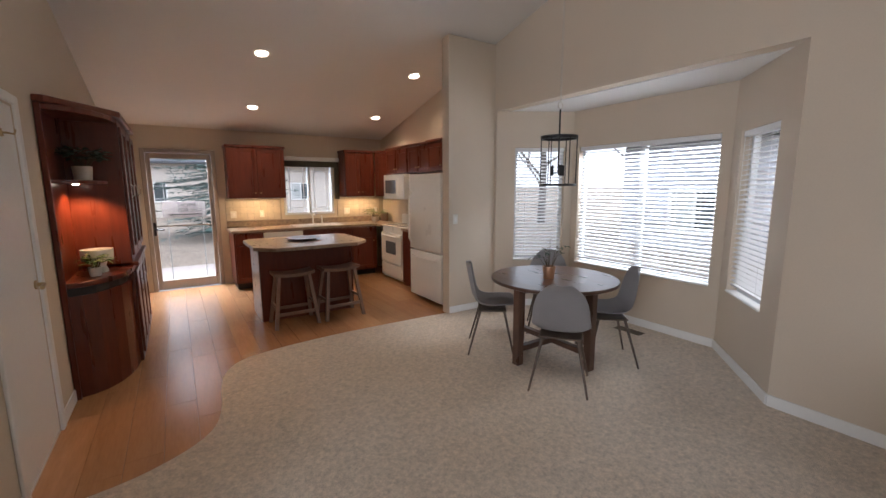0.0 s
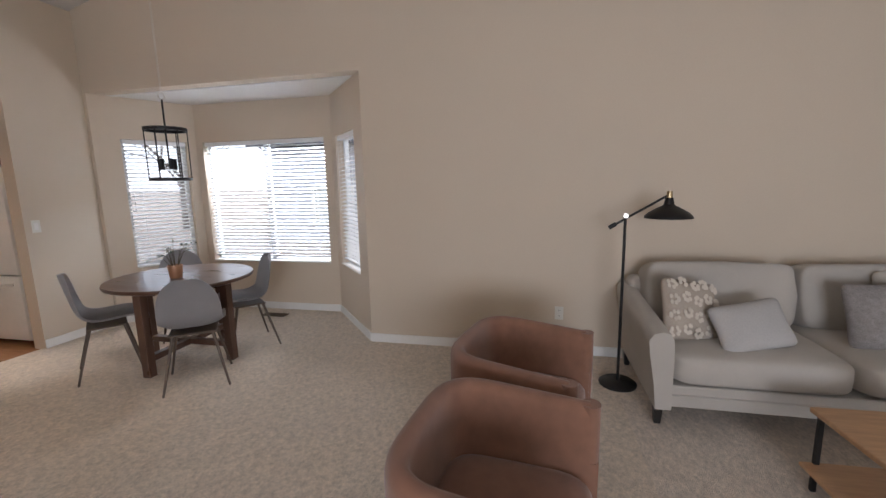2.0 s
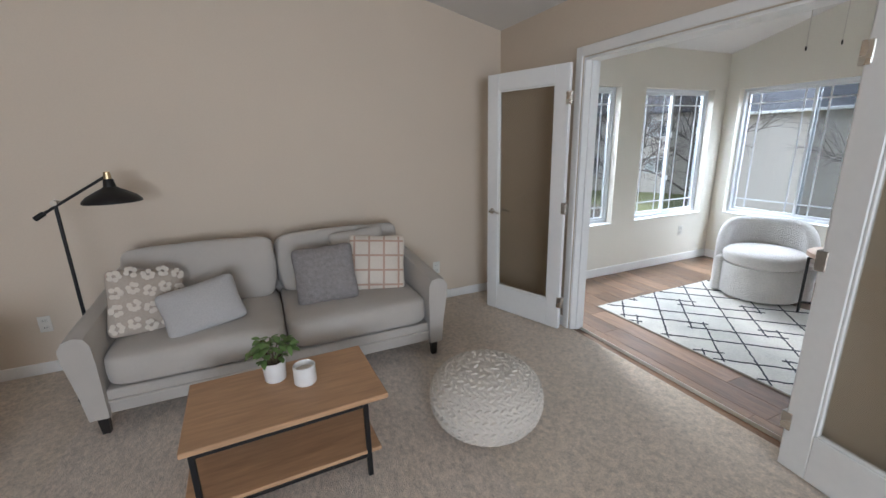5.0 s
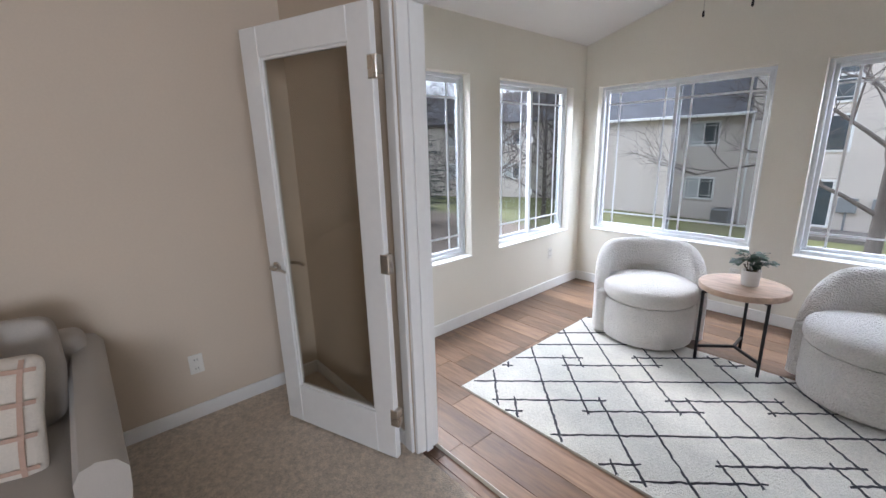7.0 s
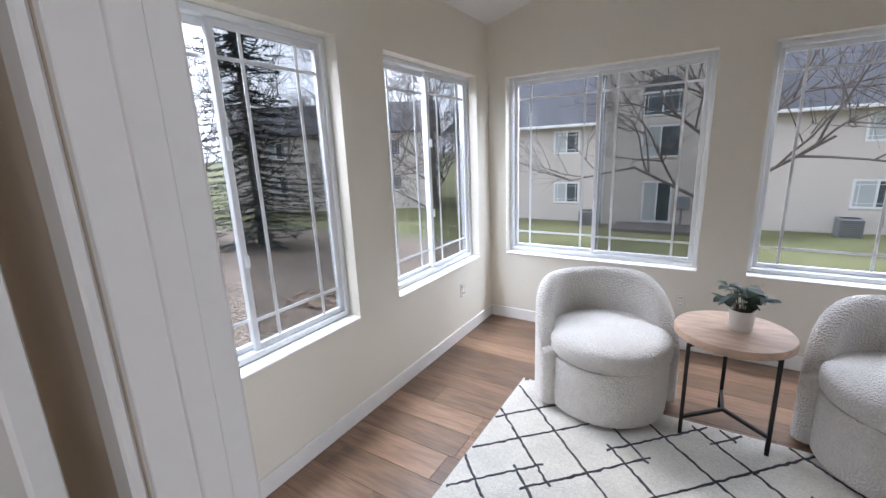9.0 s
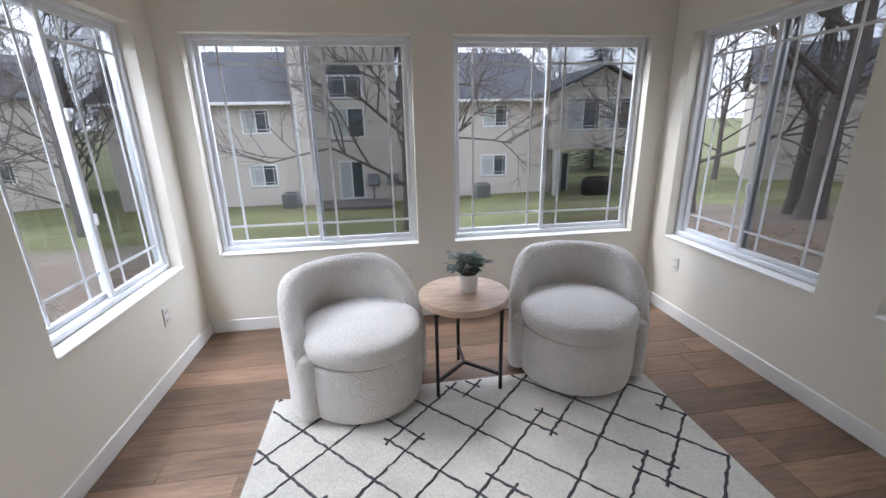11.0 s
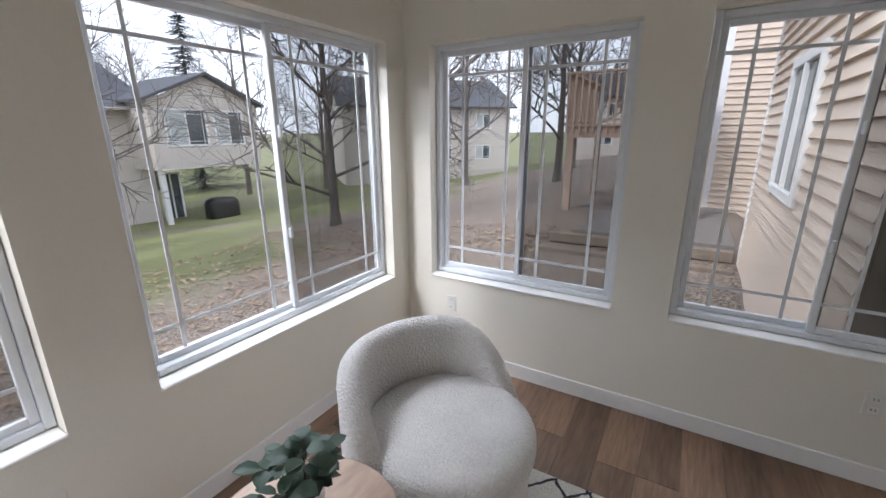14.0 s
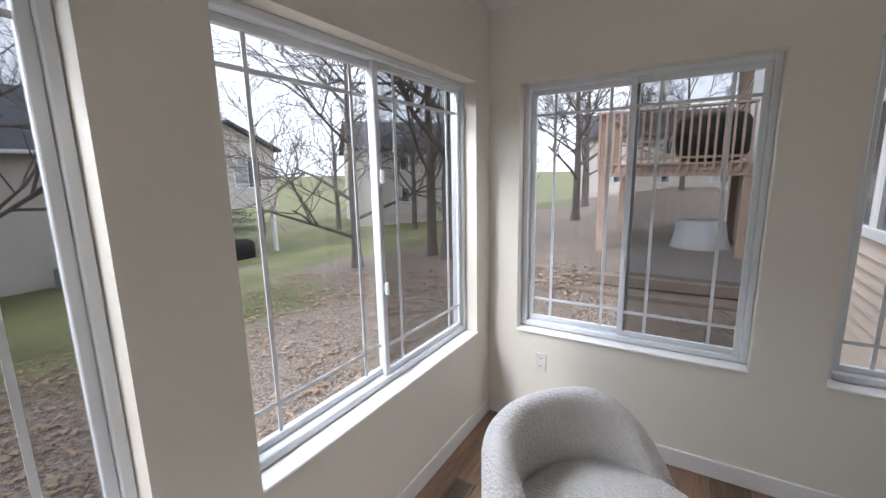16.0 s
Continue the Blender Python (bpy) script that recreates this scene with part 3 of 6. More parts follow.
bay_window("window_7", BAY[0], BAY[1], 0.26, 0.93, 0.62, 2.03, False)
bay_window("window_8", BAY[1], BAY[2], 0.10, 1.70, 0.60, 2.05, True)
bay_window("window_9", BAY[2], BAY[3], 0.10, 0.74, 0.62, 2.05, False)

# kitchen window
w = thing("window_10", (0, 0, 0), "white kitchen slider window over the sink", "window", kind="structure")
f = bmesh.new()
for a in ((1.61, 1.655, 1.09, 1.97), (2.445, 2.49, 1.09, 1.97), (1.655, 2.445, 1.09, 1.135), (1.655, 2.445, 1.925, 1.97), (2.03, 2.075, 1.135, 1.925)):
    box(a[0] + 0.001, a[1] - 0.001, 7.58, 7.68, a[2] + 0.001, a[3] - 0.001, 0.003, f)
part("window_frame", f, "vinyl", w)
for x0, x1 in ((1.655, 2.03), (2.075, 2.445)):
    g = part("pane", box(x0, x1, 7.63, 7.634, 1.135, 1.925), "glass", w)
    g.visible_shadow = False
    for u in (x0 + 0.07, x1 - 0.07):
        part("grille_bar", box(u - 0.007, u + 0.007, 7.625, 7.628, 1.135, 1.925), "vinyl", w)
    for z in (1.21, 1.85):
        part("grille_bar", box(x0, x1, 7.6255, 7.6275, z - 0.007, z + 0.007), "vinyl", w)

# patio door
d = thing("door_1", (0, 0, 0), "taupe framed full glass patio door with a lever handle", "door", kind="structure")
f = bmesh.new()
DX0, DX1, DH = -0.30, 0.56, 2.09
for a in ((DX0 - 0.05, DX0 + 0.01, 0.0, DH + 0.05), (DX1 - 0.01, DX1 + 0.05, 0.0, DH + 0.05), (DX0 + 0.01, DX1 - 0.01, DH - 0.01, DH + 0.05)):
    box(a[0], a[1], 7.57, 7.598, a[2], a[3], 0.004, f)
M["taupe"] = mat("taupe door paint", (0.36, 0.30, 0.25), 0.5, vary=0.05)
part("casing", f, "taupe", d)
f = bmesh.new()
for a in ((DX0 + 0.012, DX0 + 0.07, 0.012, DH - 0.012), (DX1 - 0.07, DX1 - 0.012, 0.012, DH - 0.012), (DX0 + 0.07, DX1 - 0.07, 0.012, 0.15), (DX0 + 0.07, DX1 - 0.07, DH - 0.09, DH - 0.012)):
    box(a[0], a[1], 7.62, 7.66, a[2], a[3], 0.004, f)
leaf = part("door_leaf", f, "taupe", d)
g = part("pane", box(DX0 + 0.07, DX1 - 0.07, 7.638, 7.642, 0.15, DH - 0.09), "glass", leaf)
g.visible_shadow = False
part("glazing_bar", box(DX0 + 0.07, DX1 - 0.07, 7.63, 7.637, 0.98, 1.0), "taupe", leaf)
h = bmesh.new()
box(DX0 + 0.025, DX0 + 0.06, 7.608, 7.62, 0.85, 1.05, 0.005, h)
tube([(DX0 + 0.04, 7.605, 0.95), (DX0 + 0.04, 7.56, 0.95), (DX0 + 0.16, 7.555, 0.94)], 0.011, 8, h)
part("handle", h, "black", leaf)
part("threshold", box(DX0, DX1, 7.56, 7.74, 0.0, 0.012, 0.003), "steel", d)


# ---- interior doors ----
def lever(parent, u, y, z, way, side):
    h = bmesh.new()
    lathe([(0, 0), (0.026, 0), (0.026, 0.008), (0.012, 0.014), (0.011, 0.04), (0, 0.041)], 16, h)
    for v in h.verts:
        v.co = Vector((v.co.x, v.co.z * side, v.co.y))
    tube([(0, 0.04 * side, 0), (way * 0.03, 0.05 * side, 0.002), (way * 0.07, 0.05 * side, 0.004), (way * 0.11, 0.046 * side, -0.006)], 0.010, 8, h, 0.007)
    return part("lever_handle", h, "chrome", parent, at=pose(u, y, z), smooth=True)


def french_leaf(name, at, width, way, label):
    """A white single-light glazed door leaf: hinged at its origin, running along x."""
    d = thing(name, at, label, "door", kind="structure")
    t = 0.036
    f = bmesh.new()
    s = lambda a, c: (min(a * way, c * way), max(a * way, c * way))
    for a, c, z0, z1 in ((0, 0.115, 0.02, 2.055), (width - 0.115, width, 0.02, 2.055), (0.115, width - 0.115, 0.02, 0.25), (0.115, width - 0.115, 1.925, 2.055)):
        x0, x1 = s(a, c)
        box(x0, x1, -t / 2, t / 2, z0, z1, 0.004, f)
    part("stiles_and_rails", f, "trim", d)
    bead = bmesh.new()
    for a, c, z0, z1 in ((0.115, 0.128, 0.25, 1.925), (width - 0.128, width - 0.115, 0.25, 1.925), (0.128, width - 0.128, 0.25, 0.263), (0.128, width - 0.128, 1.912, 1.925)):
        x0, x1 = s(a, c)
        box(x0, x1, -0.012, 0.012, z0, z1, 0.003, bead)
    part("glazing_bead", bead, "trim", d)
    x0, x1 = s(0.128, width - 0.128)
    g = part("pane", box(x0, x1, -0.003, 0.003, 0.263, 1.912), "doorglass", d)
    g.visible_shadow = False
    for side in (1, -1):
        lever(d, (width - 0.06) * way, 0.018 * side, 0.93, -way, side)
    for z in (0.25, 1.02, 1.82):
        part("hinge", box(*s(-0.022, 0.024), -0.021, -0.0185 + 0.04, z - 0.045, z + 0.045, 0.004), "chrome", d)
    return d


ang = math.degrees(math.atan2(-3.92 + 4.17, 3.09 - 2.385))
french_leaf("door_2", pose(2.385, -4.165, 0, 0, 0, ang), 0.755, 1, "white french door with one glass light, standing open")
french_leaf("door_3", pose(0.775, -4.165, 0, 0, 0, -8), 0.755, -1, "white french door leaf folded back, standing open")
trim = bmesh.new()
for x0, x1, z0, z1 in ((OPEN[0] - 0.065, OPEN[0] - 0.004, 0.012, 2.155), (OPEN[1] + 0.004, OPEN[1] + 0.065, 0.012, 2.155), (OPEN[0] - 0.004, OPEN[1] + 0.004, 2.089, 2.155)):
    box(x0, x1, -4.249, -4.232, z0, z1, 0.004, trim)
    box(x0, x1, SN - 0.022, SN - 0.005, z0, z1, 0.004, trim)
tagged(part("trim_doorway", trim, "trim"), "white painted casing round the doorway", "trim", kind="structure")
jamb = bmesh.new()
for x0, x1, z0, z1 in ((OPEN[0] + 0.001, OPEN[0] + 0.02, 0.004, 2.083), (OPEN[1] - 0.02, OPEN[1] - 0.001, 0.004, 2.083), (OPEN[0] + 0.02, OPEN[1] - 0.02, 2.065, 2.083)):
    box(x0, x1, SN - 0.005, -4.249, z0, z1, 0.002, jamb)
for x0, x1 in ((OPEN[0] + 0.02, OPEN[0] + 0.032), (OPEN[1] - 0.032, OPEN[1] - 0.02)):
    box(x0, x1, -4.34, -4.30, 0.004, 2.065, 0.002, jamb)
tagged(part("trim_jamb", jamb, "trim"), "white painted door jamb", "trim", kind="structure")

cd = thing("door_4", (0, 0, 0), "white flat closet door, closed, with a brass lever", "door", kind="structure")
part("door_leaf", box(-0.752, -0.722, CLOSET[0] + 0.022, CLOSET[1] - 0.022, 0.014, 2.035, 0.003), "trim", cd)
f = bmesh.new()
for y0, y1, z0, z1 in ((CLOSET[0] - 0.055, CLOSET[0] + 0.012, 0.0, 2.1), (CLOSET[1] - 0.012, CLOSET[1] + 0.055, 0.0, 2.1), (CLOSET[0] + 0.012, CLOSET[1] - 0.012, 2.045, 2.1)):
    box(-0.719, -0.702, y0, y1, z0, z1, 0.004, f)
part("casing", f, "trim", cd)
h = bmesh.new()
tube([(-0.722, CLOSET[1] - 0.075, 0.99), (-0.685, CLOSET[1] - 0.075, 0.99), (-0.675, CLOSET[1] - 0.09, 0.99), (-0.672, CLOSET[1] - 0.17, 0.985)], 0.012, 8, h)
tube([(-0.721, CLOSET[1] - 0.075, 0.99), (-0.712, CLOSET[1] - 0.075, 0.99)], 0.028, 14, h)
part("lever_handle", h, "brass", cd, smooth=True)
h = bmesh.new()
tube([(-0.72, 3.26, 1.86), (-0.69, 3.26, 1.86), (-0.665, 3.27, 1.855), (-0.66, 3.28, 1.88)], 0.006, 6, h)
tube([(-0.72, 3.26, 1.88), (-0.715, 3.26, 1.84)], 0.012, 8, h)
part("coat_hook", h, "brass", cd)
for z in (0.3, 1.1, 1.8):
    part("hinge", box(-0.7215, -0.714, CLOSET[0] + 0.004, CLOSET[0] + 0.026, z - 0.045, z + 0.045), "chrome", cd)


# ---- plants ----
def leaf_mesh(b, p, d, length, width, droop=0.3, roll=0.0):
    """One folded leaf from p towards d."""
    d = Vector(d).normalized()
    side = d.cross(Vector((0, 0, 1)))
    side = side.normalized() if side.length > 0.1 else Vector((1, 0, 0))
    up = side.cross(d)
    side = side * math.cos(roll) + up * math.sin(roll)
    rows = []
    for s, wd in ((0, 0.05), (0.25, 0.75), (0.55, 1.0), (0.82, 0.65), (1, 0.04)):
        c = Vector(p) + d * (length * s) - Vector((0, 0, droop * length * s * s))
        rows.append([b.verts.new(c - side * width * wd / 2 + up * 0.12 * width * wd), b.verts.new(c), b.verts.new(c + side * width * wd / 2 + up * 0.12 * width * wd)])
    for a, c in zip(rows, rows[1:]):
        b.faces.new((a[0], a[1], c[1], c[0]))
        b.faces.new((a[1], a[2], c[2], c[1]))


def potted_plant(name, at, label, pot_profile, pot_mat, leaf_mat, count, spread, height, leaf_len, leaf_wid, seed):
    rnd = random.Random(seed)
    t = thing(name, at, label, "plant")
    part("pot", lathe(pot_profile, 24), pot_mat, t, smooth=True)
    top = max(z for r, z in pot_profile)
    rim = pot_profile[-3][0]
    part("soil", lathe([(0, top - 0.012), (rim * 0.9, top - 0.014)], 16), "soil", t)
    stems = bmesh.new()
    leaves = 0
    for i in range(count):
        a = rnd.uniform(0, 6.28)
        r = spread * rnd.uniform(0.25, 1.0)
        tip = Vector((r * math.cos(a), r * math.sin(a), top + height * rnd.uniform(0.35, 1.0) * (1.1 - 0.4 * r / spread)))
        root = Vector((rim * 0.4 * math.cos(a), rim * 0.4 * math.sin(a), top - 0.02))
        mid = (root + tip) / 2 + Vector((0, 0, height * 0.18))
        tube([root, mid, tip], 0.0022, 5, stems, 0.0012)
        lb = bmesh.new()
        for k in range(3):
            q = tip if k == 0 else mid.lerp(tip, 0.4 * k)
            aa = a + rnd.uniform(-1.3, 1.3)
            leaf_mesh(lb, q, (math.cos(aa), math.sin(aa), rnd.uniform(-0.1, 0.6)), leaf_len * rnd.uniform(0.7, 1.15), leaf_wid * rnd.uniform(0.8, 1.15), rnd.uniform(0.1, 0.5), rnd.uniform(-0.4, 0.4))
        part("sprig", lb, leaf_mat, t, smooth=True)
    part("stems", stems, "stem", t)
    return t


def pot(r0, r1, h, t=0.005):
    return [(0, 0), (r0, 0), (r0 + 0.002, 0.004), (r1, h - 0.004), (r1 - 0.001, h), (r1 - t, h), (r1 - t, h - 0.02), (0, h - 0.02)]


# ---- living room things ----
def arc(cx, cy, r, a0, a1, n, sx=1.0):
    return [(cx + sx * r * math.cos(radians(a0 + (a1 - a0) * i / n)), cy + r * math.sin(radians(a0 + (a1 - a0) * i / n))) for i in range(n + 1)]


def barrel_chair(at):
    """Low velvet tub chair: arms and back are one curved shell, its open side towards -y."""
    c = thing("armchair", at, "rust brown velvet tub armchair with a curved low back", "armchair", "tub armchairs")
    w = 0.335
    path = [(w, -0.36), (w, -0.20), (w, -0.02)] + [(math.copysign(abs(math.cos(radians(a))) ** 0.5, math.cos(radians(a))) * w, 0.0 + 0.29 * math.sin(radians(a)) ** 0.6) for a in range(6, 175, 6)] + [(-w, -0.02), (-w, -0.20), (-w, -0.36)]
    tops = []
    for x, y in path:
        tops.append(0.665 + 0.05 * max(0.0, min(1.0, (y + 0.36) / 0.75)))
    part("backrest", shell(path, 0.085, 0.27, tops), "velvet", c, smooth=True)
    part("seat", puff(0.30, 0.33, 0.085, 0.4, 0.45, (0, -0.06, 0.335)), "velvet", c, smooth=True)
    part("seat_base", prism([(0.31, -0.35), (0.31, -0.05)] + arc(0, -0.045, 0.31, 5, 175, 12) + [(-0.31, -0.05), (-0.31, -0.35)], 0.15, 0.27, 0.015), "velvet", c)
    for x in (-w, w):
        b = bmesh.new()
        lo = [b.verts.new((x + dx, y, 0.0)) for dx, y in ((-0.04, -0.395), (0.04, -0.395), (0.04, -0.30), (-0.04, -0.30))]
        hi = [b.verts.new((x + dx, y, 0.45)) for dx, y in ((-0.0425, -0.402), (0.0425, -0.402), (0.0425, -0.10), (-0.0425, -0.10))]
        b.faces.new(lo)
        b.faces.new(hi)
        for i in range(4):
            b.faces.new((lo[i], lo[(i + 1) % 4], hi[(i + 1) % 4], hi[i]))
        bmesh.ops.bevel(b, geom=b.edges[:], offset=0.012, segments=2, affect="EDGES")
        part("arm_front", b, "velvet", c, smooth=True)
        a = bmesh.new()
        tube([(x, -0.362, 0.40), (x, -0.362, 0.66)], 0.042, 14, a)
        part("arm_edge", a, "velvet", c, smooth=True)
    for x in (-0.22, 0.22):
        part("leg", box(x - 0.04, x + 0.04, 0.14, 0.22, 0.0, 0.16, 0.008), "velvet", c)
    return c


first = barrel_chair(pose(1.97, -0.275, 0.012, 0, 0, -13) @ Matrix.Diagonal((0.95, 0.86, 1, 1)))
copy_thing(first, pose(1.16, -0.225, 0.012, 0, 0, -7))

# sofa, facing -x; own axes: x along its length, y towards its back
sofa = thing("sofa", pose(2.91, -2.10, 0.012, 0, 0, -90) @ Matrix.Diagonal((1.04, 1, 1, 1)), "light grey two-seat fabric sofa with flared arms and dark feet", "sofa")
part("base", box(-0.93, 0.93, -0.46, 0.40, 0.13, 0.27, 0.012, None, 2), "sofa", sofa)
part("front_rail", box(-0.92, 0.92, -0.475, -0.455, 0.20, 0.215, 0.005), "sofa", sofa)
part("back_frame", box(-0.98, 0.98, 0.33, 0.49, 0.13, 0.75, 0.05, None, 3), "sofa", sofa, smooth=True)
for s in (-1, 1):
    b = bmesh.new()
    rows = []
    for k in range(9):
        y = -0.50 + 1.0 * k / 8
        h = 0.63 + 0.06 * (k / 8) ** 2 - 0.02 * (1 - k / 8) ** 6
        prof = [(0.90, 0.13), (0.90, 0.45), (0.905, h - 0.05), (0.925, h - 0.012), (0.965, h), (1.01, h - 0.015), (1.035, h - 0.055), (1.03, h - 0.13), (1.0, h - 0.32), (0.985, 0.13)]
        rows.append([b.verts.new((s * x, y, z)) for x, z in prof])
    m = len(rows[0])
    for a, c in zip(rows, rows[1:]):
        for i in range(m):
            b.faces.new((a[i], a[(i + 1) % m], c[(i + 1) % m], c[i]))
    b.faces.new(rows[0])
    b.faces.new(rows[-1])
    part("arm", b, "sofa", sofa, smooth=True)
    part("seat_cushion", puff(0.45, 0.44, 0.105, 0.22, 0.35, (s * 0.452, -0.06, 0.375), 36), "sofa", sofa, smooth=True)
    bc = puff(0.45, 0.12, 0.225, 0.2, 0.28, (0, 0, 0), 40, None, 0.05)
    part("back_cushion", bc, "sofa", sofa, smooth=True, at=pose(s * 0.455, 0.245, 0.665, -13, 0, s * 1.5))
    for y in (-0.42, 0.42):
        part("leg", lathe([(0, 0), (0.024, 0), (0.036, 0.13), (0, 0.13)], 4), "blackwood", sofa, at=pose(s * 0.95, y, 0.0, 0, 0, 45))


def pillow(at, size, material, label, deco=None):
    p = thing("throw_pillow", at, label, "pillow", "sofa pillows")
    w, h = size
    b = puff(w / 2, h / 2, 0.075, 0.3, 1.0, (0, 0, 0), 40)
    for v in b.verts:
        x, y = v.co.x / (w / 2), v.co.y / (h / 2)
        v.co.x *= 1 - 0.10 * (1 - y * y) * x * x
        v.co.y *= 1 - 0.10 * (1 - x * x) * y * y
        v.co.z *= 1.0 + 0.1 * noise.noise(v.co * 9)
    part("cover", b, material, p, smooth=True)
    zf = lambda x, y: 0.075 * max(0.0, (1 - abs(2 * x / w) ** 3.2) * (1 - abs(2 * y / h) ** 3.2)) ** 0.6 + 0.004
    if deco == "flowers":
        rnd = random.Random(4)
        g = bmesh.new()
        for i in range(5):
            for j in range(4):
                cx, cy = (-0.4 + 0.2 * i) * w * 0.95, (-0.36 + 0.24 * j) * h + (0.05 * h if i % 2 else 0)
                for k in range(6):
                    a = k * 1.047 + rnd.random()
                    px, py = cx + 0.023 * math.cos(a), cy + 0.023 * math.sin(a)
                    ring = [g.verts.new((px + 0.0155 * math.cos(q * 1.047), py + 0.0155 * math.sin(q * 1.047), zf(px, py))) for q in range(6)]
                    g.faces.new(ring)
        tagged(part("flower_print", g, "pillow_cream", p), kind="stuff")
    if deco == "checks":
        g = bmesh.new()
        n = 14
        for k in range(4):
            u = (-0.36 + 0.24 * k)
            for vert in (0, 1):
                for i in range(n):
                    a0, a1 = -0.44 + 0.88 * i / n, -0.44 + 0.88 * (i + 1) / n
                    cs = [(u - 0.016, a0), (u + 0.016, a0), (u + 0.016, a1), (u - 0.016, a1)]
                    cs = [(y, x) if vert else (x, y) for x, y in cs]
                    g.faces.new([g.verts.new((x * w, y * h, zf(x * w, y * h) + 0.001 * vert)) for x, y in cs])
        part("check_print", g, "pillow_rose", p)
    return p


# pillows lean back against the cushions; their face looks towards -x
def lean(x, y, z, back, turn, roll=0):
    return Matrix.Translation((x, y, z)) @ pose(0, 0, 0, 0, 0, -90 + turn) @ pose(0, 0, 0, 90 - back, 0, 0) @ pose(0, 0, 0, 0, 0, roll)


pillow(lean(2.78, -1.35, 0.65, 22, 28, -12), (0.42, 0.42), "pillow_tan", "taupe throw pillow with a cream floral print", "flowers")
pillow(lean(2.65, -1.65, 0.605, 32, 8, 10), (0.46, 0.32), "pillow_light", "light grey rectangular throw pillow")
pillow(lean(2.75, -2.40, 0.665, 20, -6, 3), (0.44, 0.42), "pillow_grey", "dark grey woven throw pillow")
pillow(lean(2.84, -2.79, 0.665, 18, -14, -4), (0.45, 0.45), "pillow_cream", "cream throw pillow with a rose check", "checks")

pillow(lean(2.98, -2.70, 0.72, 14, -4, 6), (0.44, 0.40), "sofa", "grey fabric throw pillow tucked behind the others")

# coffee table
ct = thing("coffee_table", (1.785, -2.05, 0.012, 0, 0, 2), "light oak coffee table with a lower shelf and black metal legs", "table")
part("tabletop", box(-0.26, 0.26, -0.415, 0.415, 0.395, 0.42, 0.004), "lightwood", ct)
part("shelf", box(-0.25, 0.25, -0.37, 0.44, 0.125, 0.145, 0.004), "lightwood", ct)
for x in (-0.24, 0.24):
    for y in (-0.31, 0.375):
        part("leg", box(x - 0.011, x + 0.011, y - 0.011, y + 0.011, 0.0, 0.394, 0.002), "black", ct)
    part("rail", box(x - 0.009, x + 0.009, -0.30, 0.365, 0.372, 0.394, 0.002), "black", ct)
    part("shelf_rail", box(x - 0.009, x + 0.009, -0.30, 0.365, 0.106, 0.124, 0.002), "black", ct)
potted_plant("potted_plant", (1.90, -2.01, 0.433), "small green leafy plant in a white pot", pot(0.047, 0.055, 0.10), "ceramic", "leafbright", 34, 0.10, 0.14, 0.055, 0.03, 3)
cup = thing("candle_holder", (1.80, -2.14, 0.433), "white ceramic candle cup on the coffee table", "candle")
part("cup", lathe([(0, 0), (0.045, 0), (0.052, 0.008), (0.052, 0.092), (0.048, 0.096), (0.045, 0.092), (0.045, 0.055), (0, 0.055)], 28), "ceramic", cup, smooth=True)
part("candle", lathe([(0, 0.056), (0.044, 0.056), (0.044, 0.07), (0, 0.072)], 20), "pillow_cream", cup)

# knitted pouf
pf = thing("pouf", (1.648, -3.05, 0.012), "round cream knitted floor pouf on the carpet", "pouf")
def pouf_ring(s):
    """Radius and height at the share s of the way from foot to crown."""
    f = radians(-68 + 156 * s)
    return 0.305 * math.cos(f) ** 0.72, 0.175 + 0.185 * math.copysign(abs(math.sin(f)) ** 0.9, f)


part("core", lathe([(0, 0.0)] + [pouf_ring(i / 24) for i in range(25)] + [(0, pouf_ring(1)[1] + 0.003)], 40), "knit", pf, smooth=True)
b = bmesh.new()
ROWSK = 19
for k in range(ROWSK):
    r, z = pouf_ring((k + 0.5) / ROWSK)
    r1, z1 = pouf_ring((k + 1.0) / ROWSK)
    r0, z0 = pouf_ring(k / ROWSK)
    n = max(6, int(2 * math.pi * r / 0.040))
    up = Vector((r1 - r0, z1 - z0)) * 0.62
    for i in range(n):
        a = 2 * math.pi * (i + 0.5 * (k % 2)) / n
        out, sidev = Vector((math.cos(a), math.sin(a), 0)), Vector((-math.sin(a), math.cos(a), 0))
        upv = out * up.x + Vector((0, 0, up.y))
        nrm = sidev.cross(upv).normalized()
        if nrm.dot(out * 0.5 + Vector((0, 0, 0.3 if z > 0.2 else -0.1))) < 0:
            nrm = -nrm
        c = out * r + Vector((0, 0, z))
        w = math.pi * r / n * 1.1
        slant = 0.45 if k % 2 else -0.45
        ring = []
        for q in range(6):
            u, v = math.cos(q * math.pi / 3), 0.62 * math.sin(q * math.pi / 3)
            ring.append(b.verts.new(c + sidev * (w * u) + upv * (v + slant * u) - nrm * 0.004))
        cap = [b.verts.new(c + (p.co - c) * 0.5 + nrm * 0.008) for p in ring]
        for q in range(6):
            b.faces.new((ring[q], ring[(q + 1) % 6], cap[(q + 1) % 6], cap[q]))
        b.faces.new(cap)
tagged(part("knit_stitches", b, "knit", pf, smooth=True), kind="stuff")

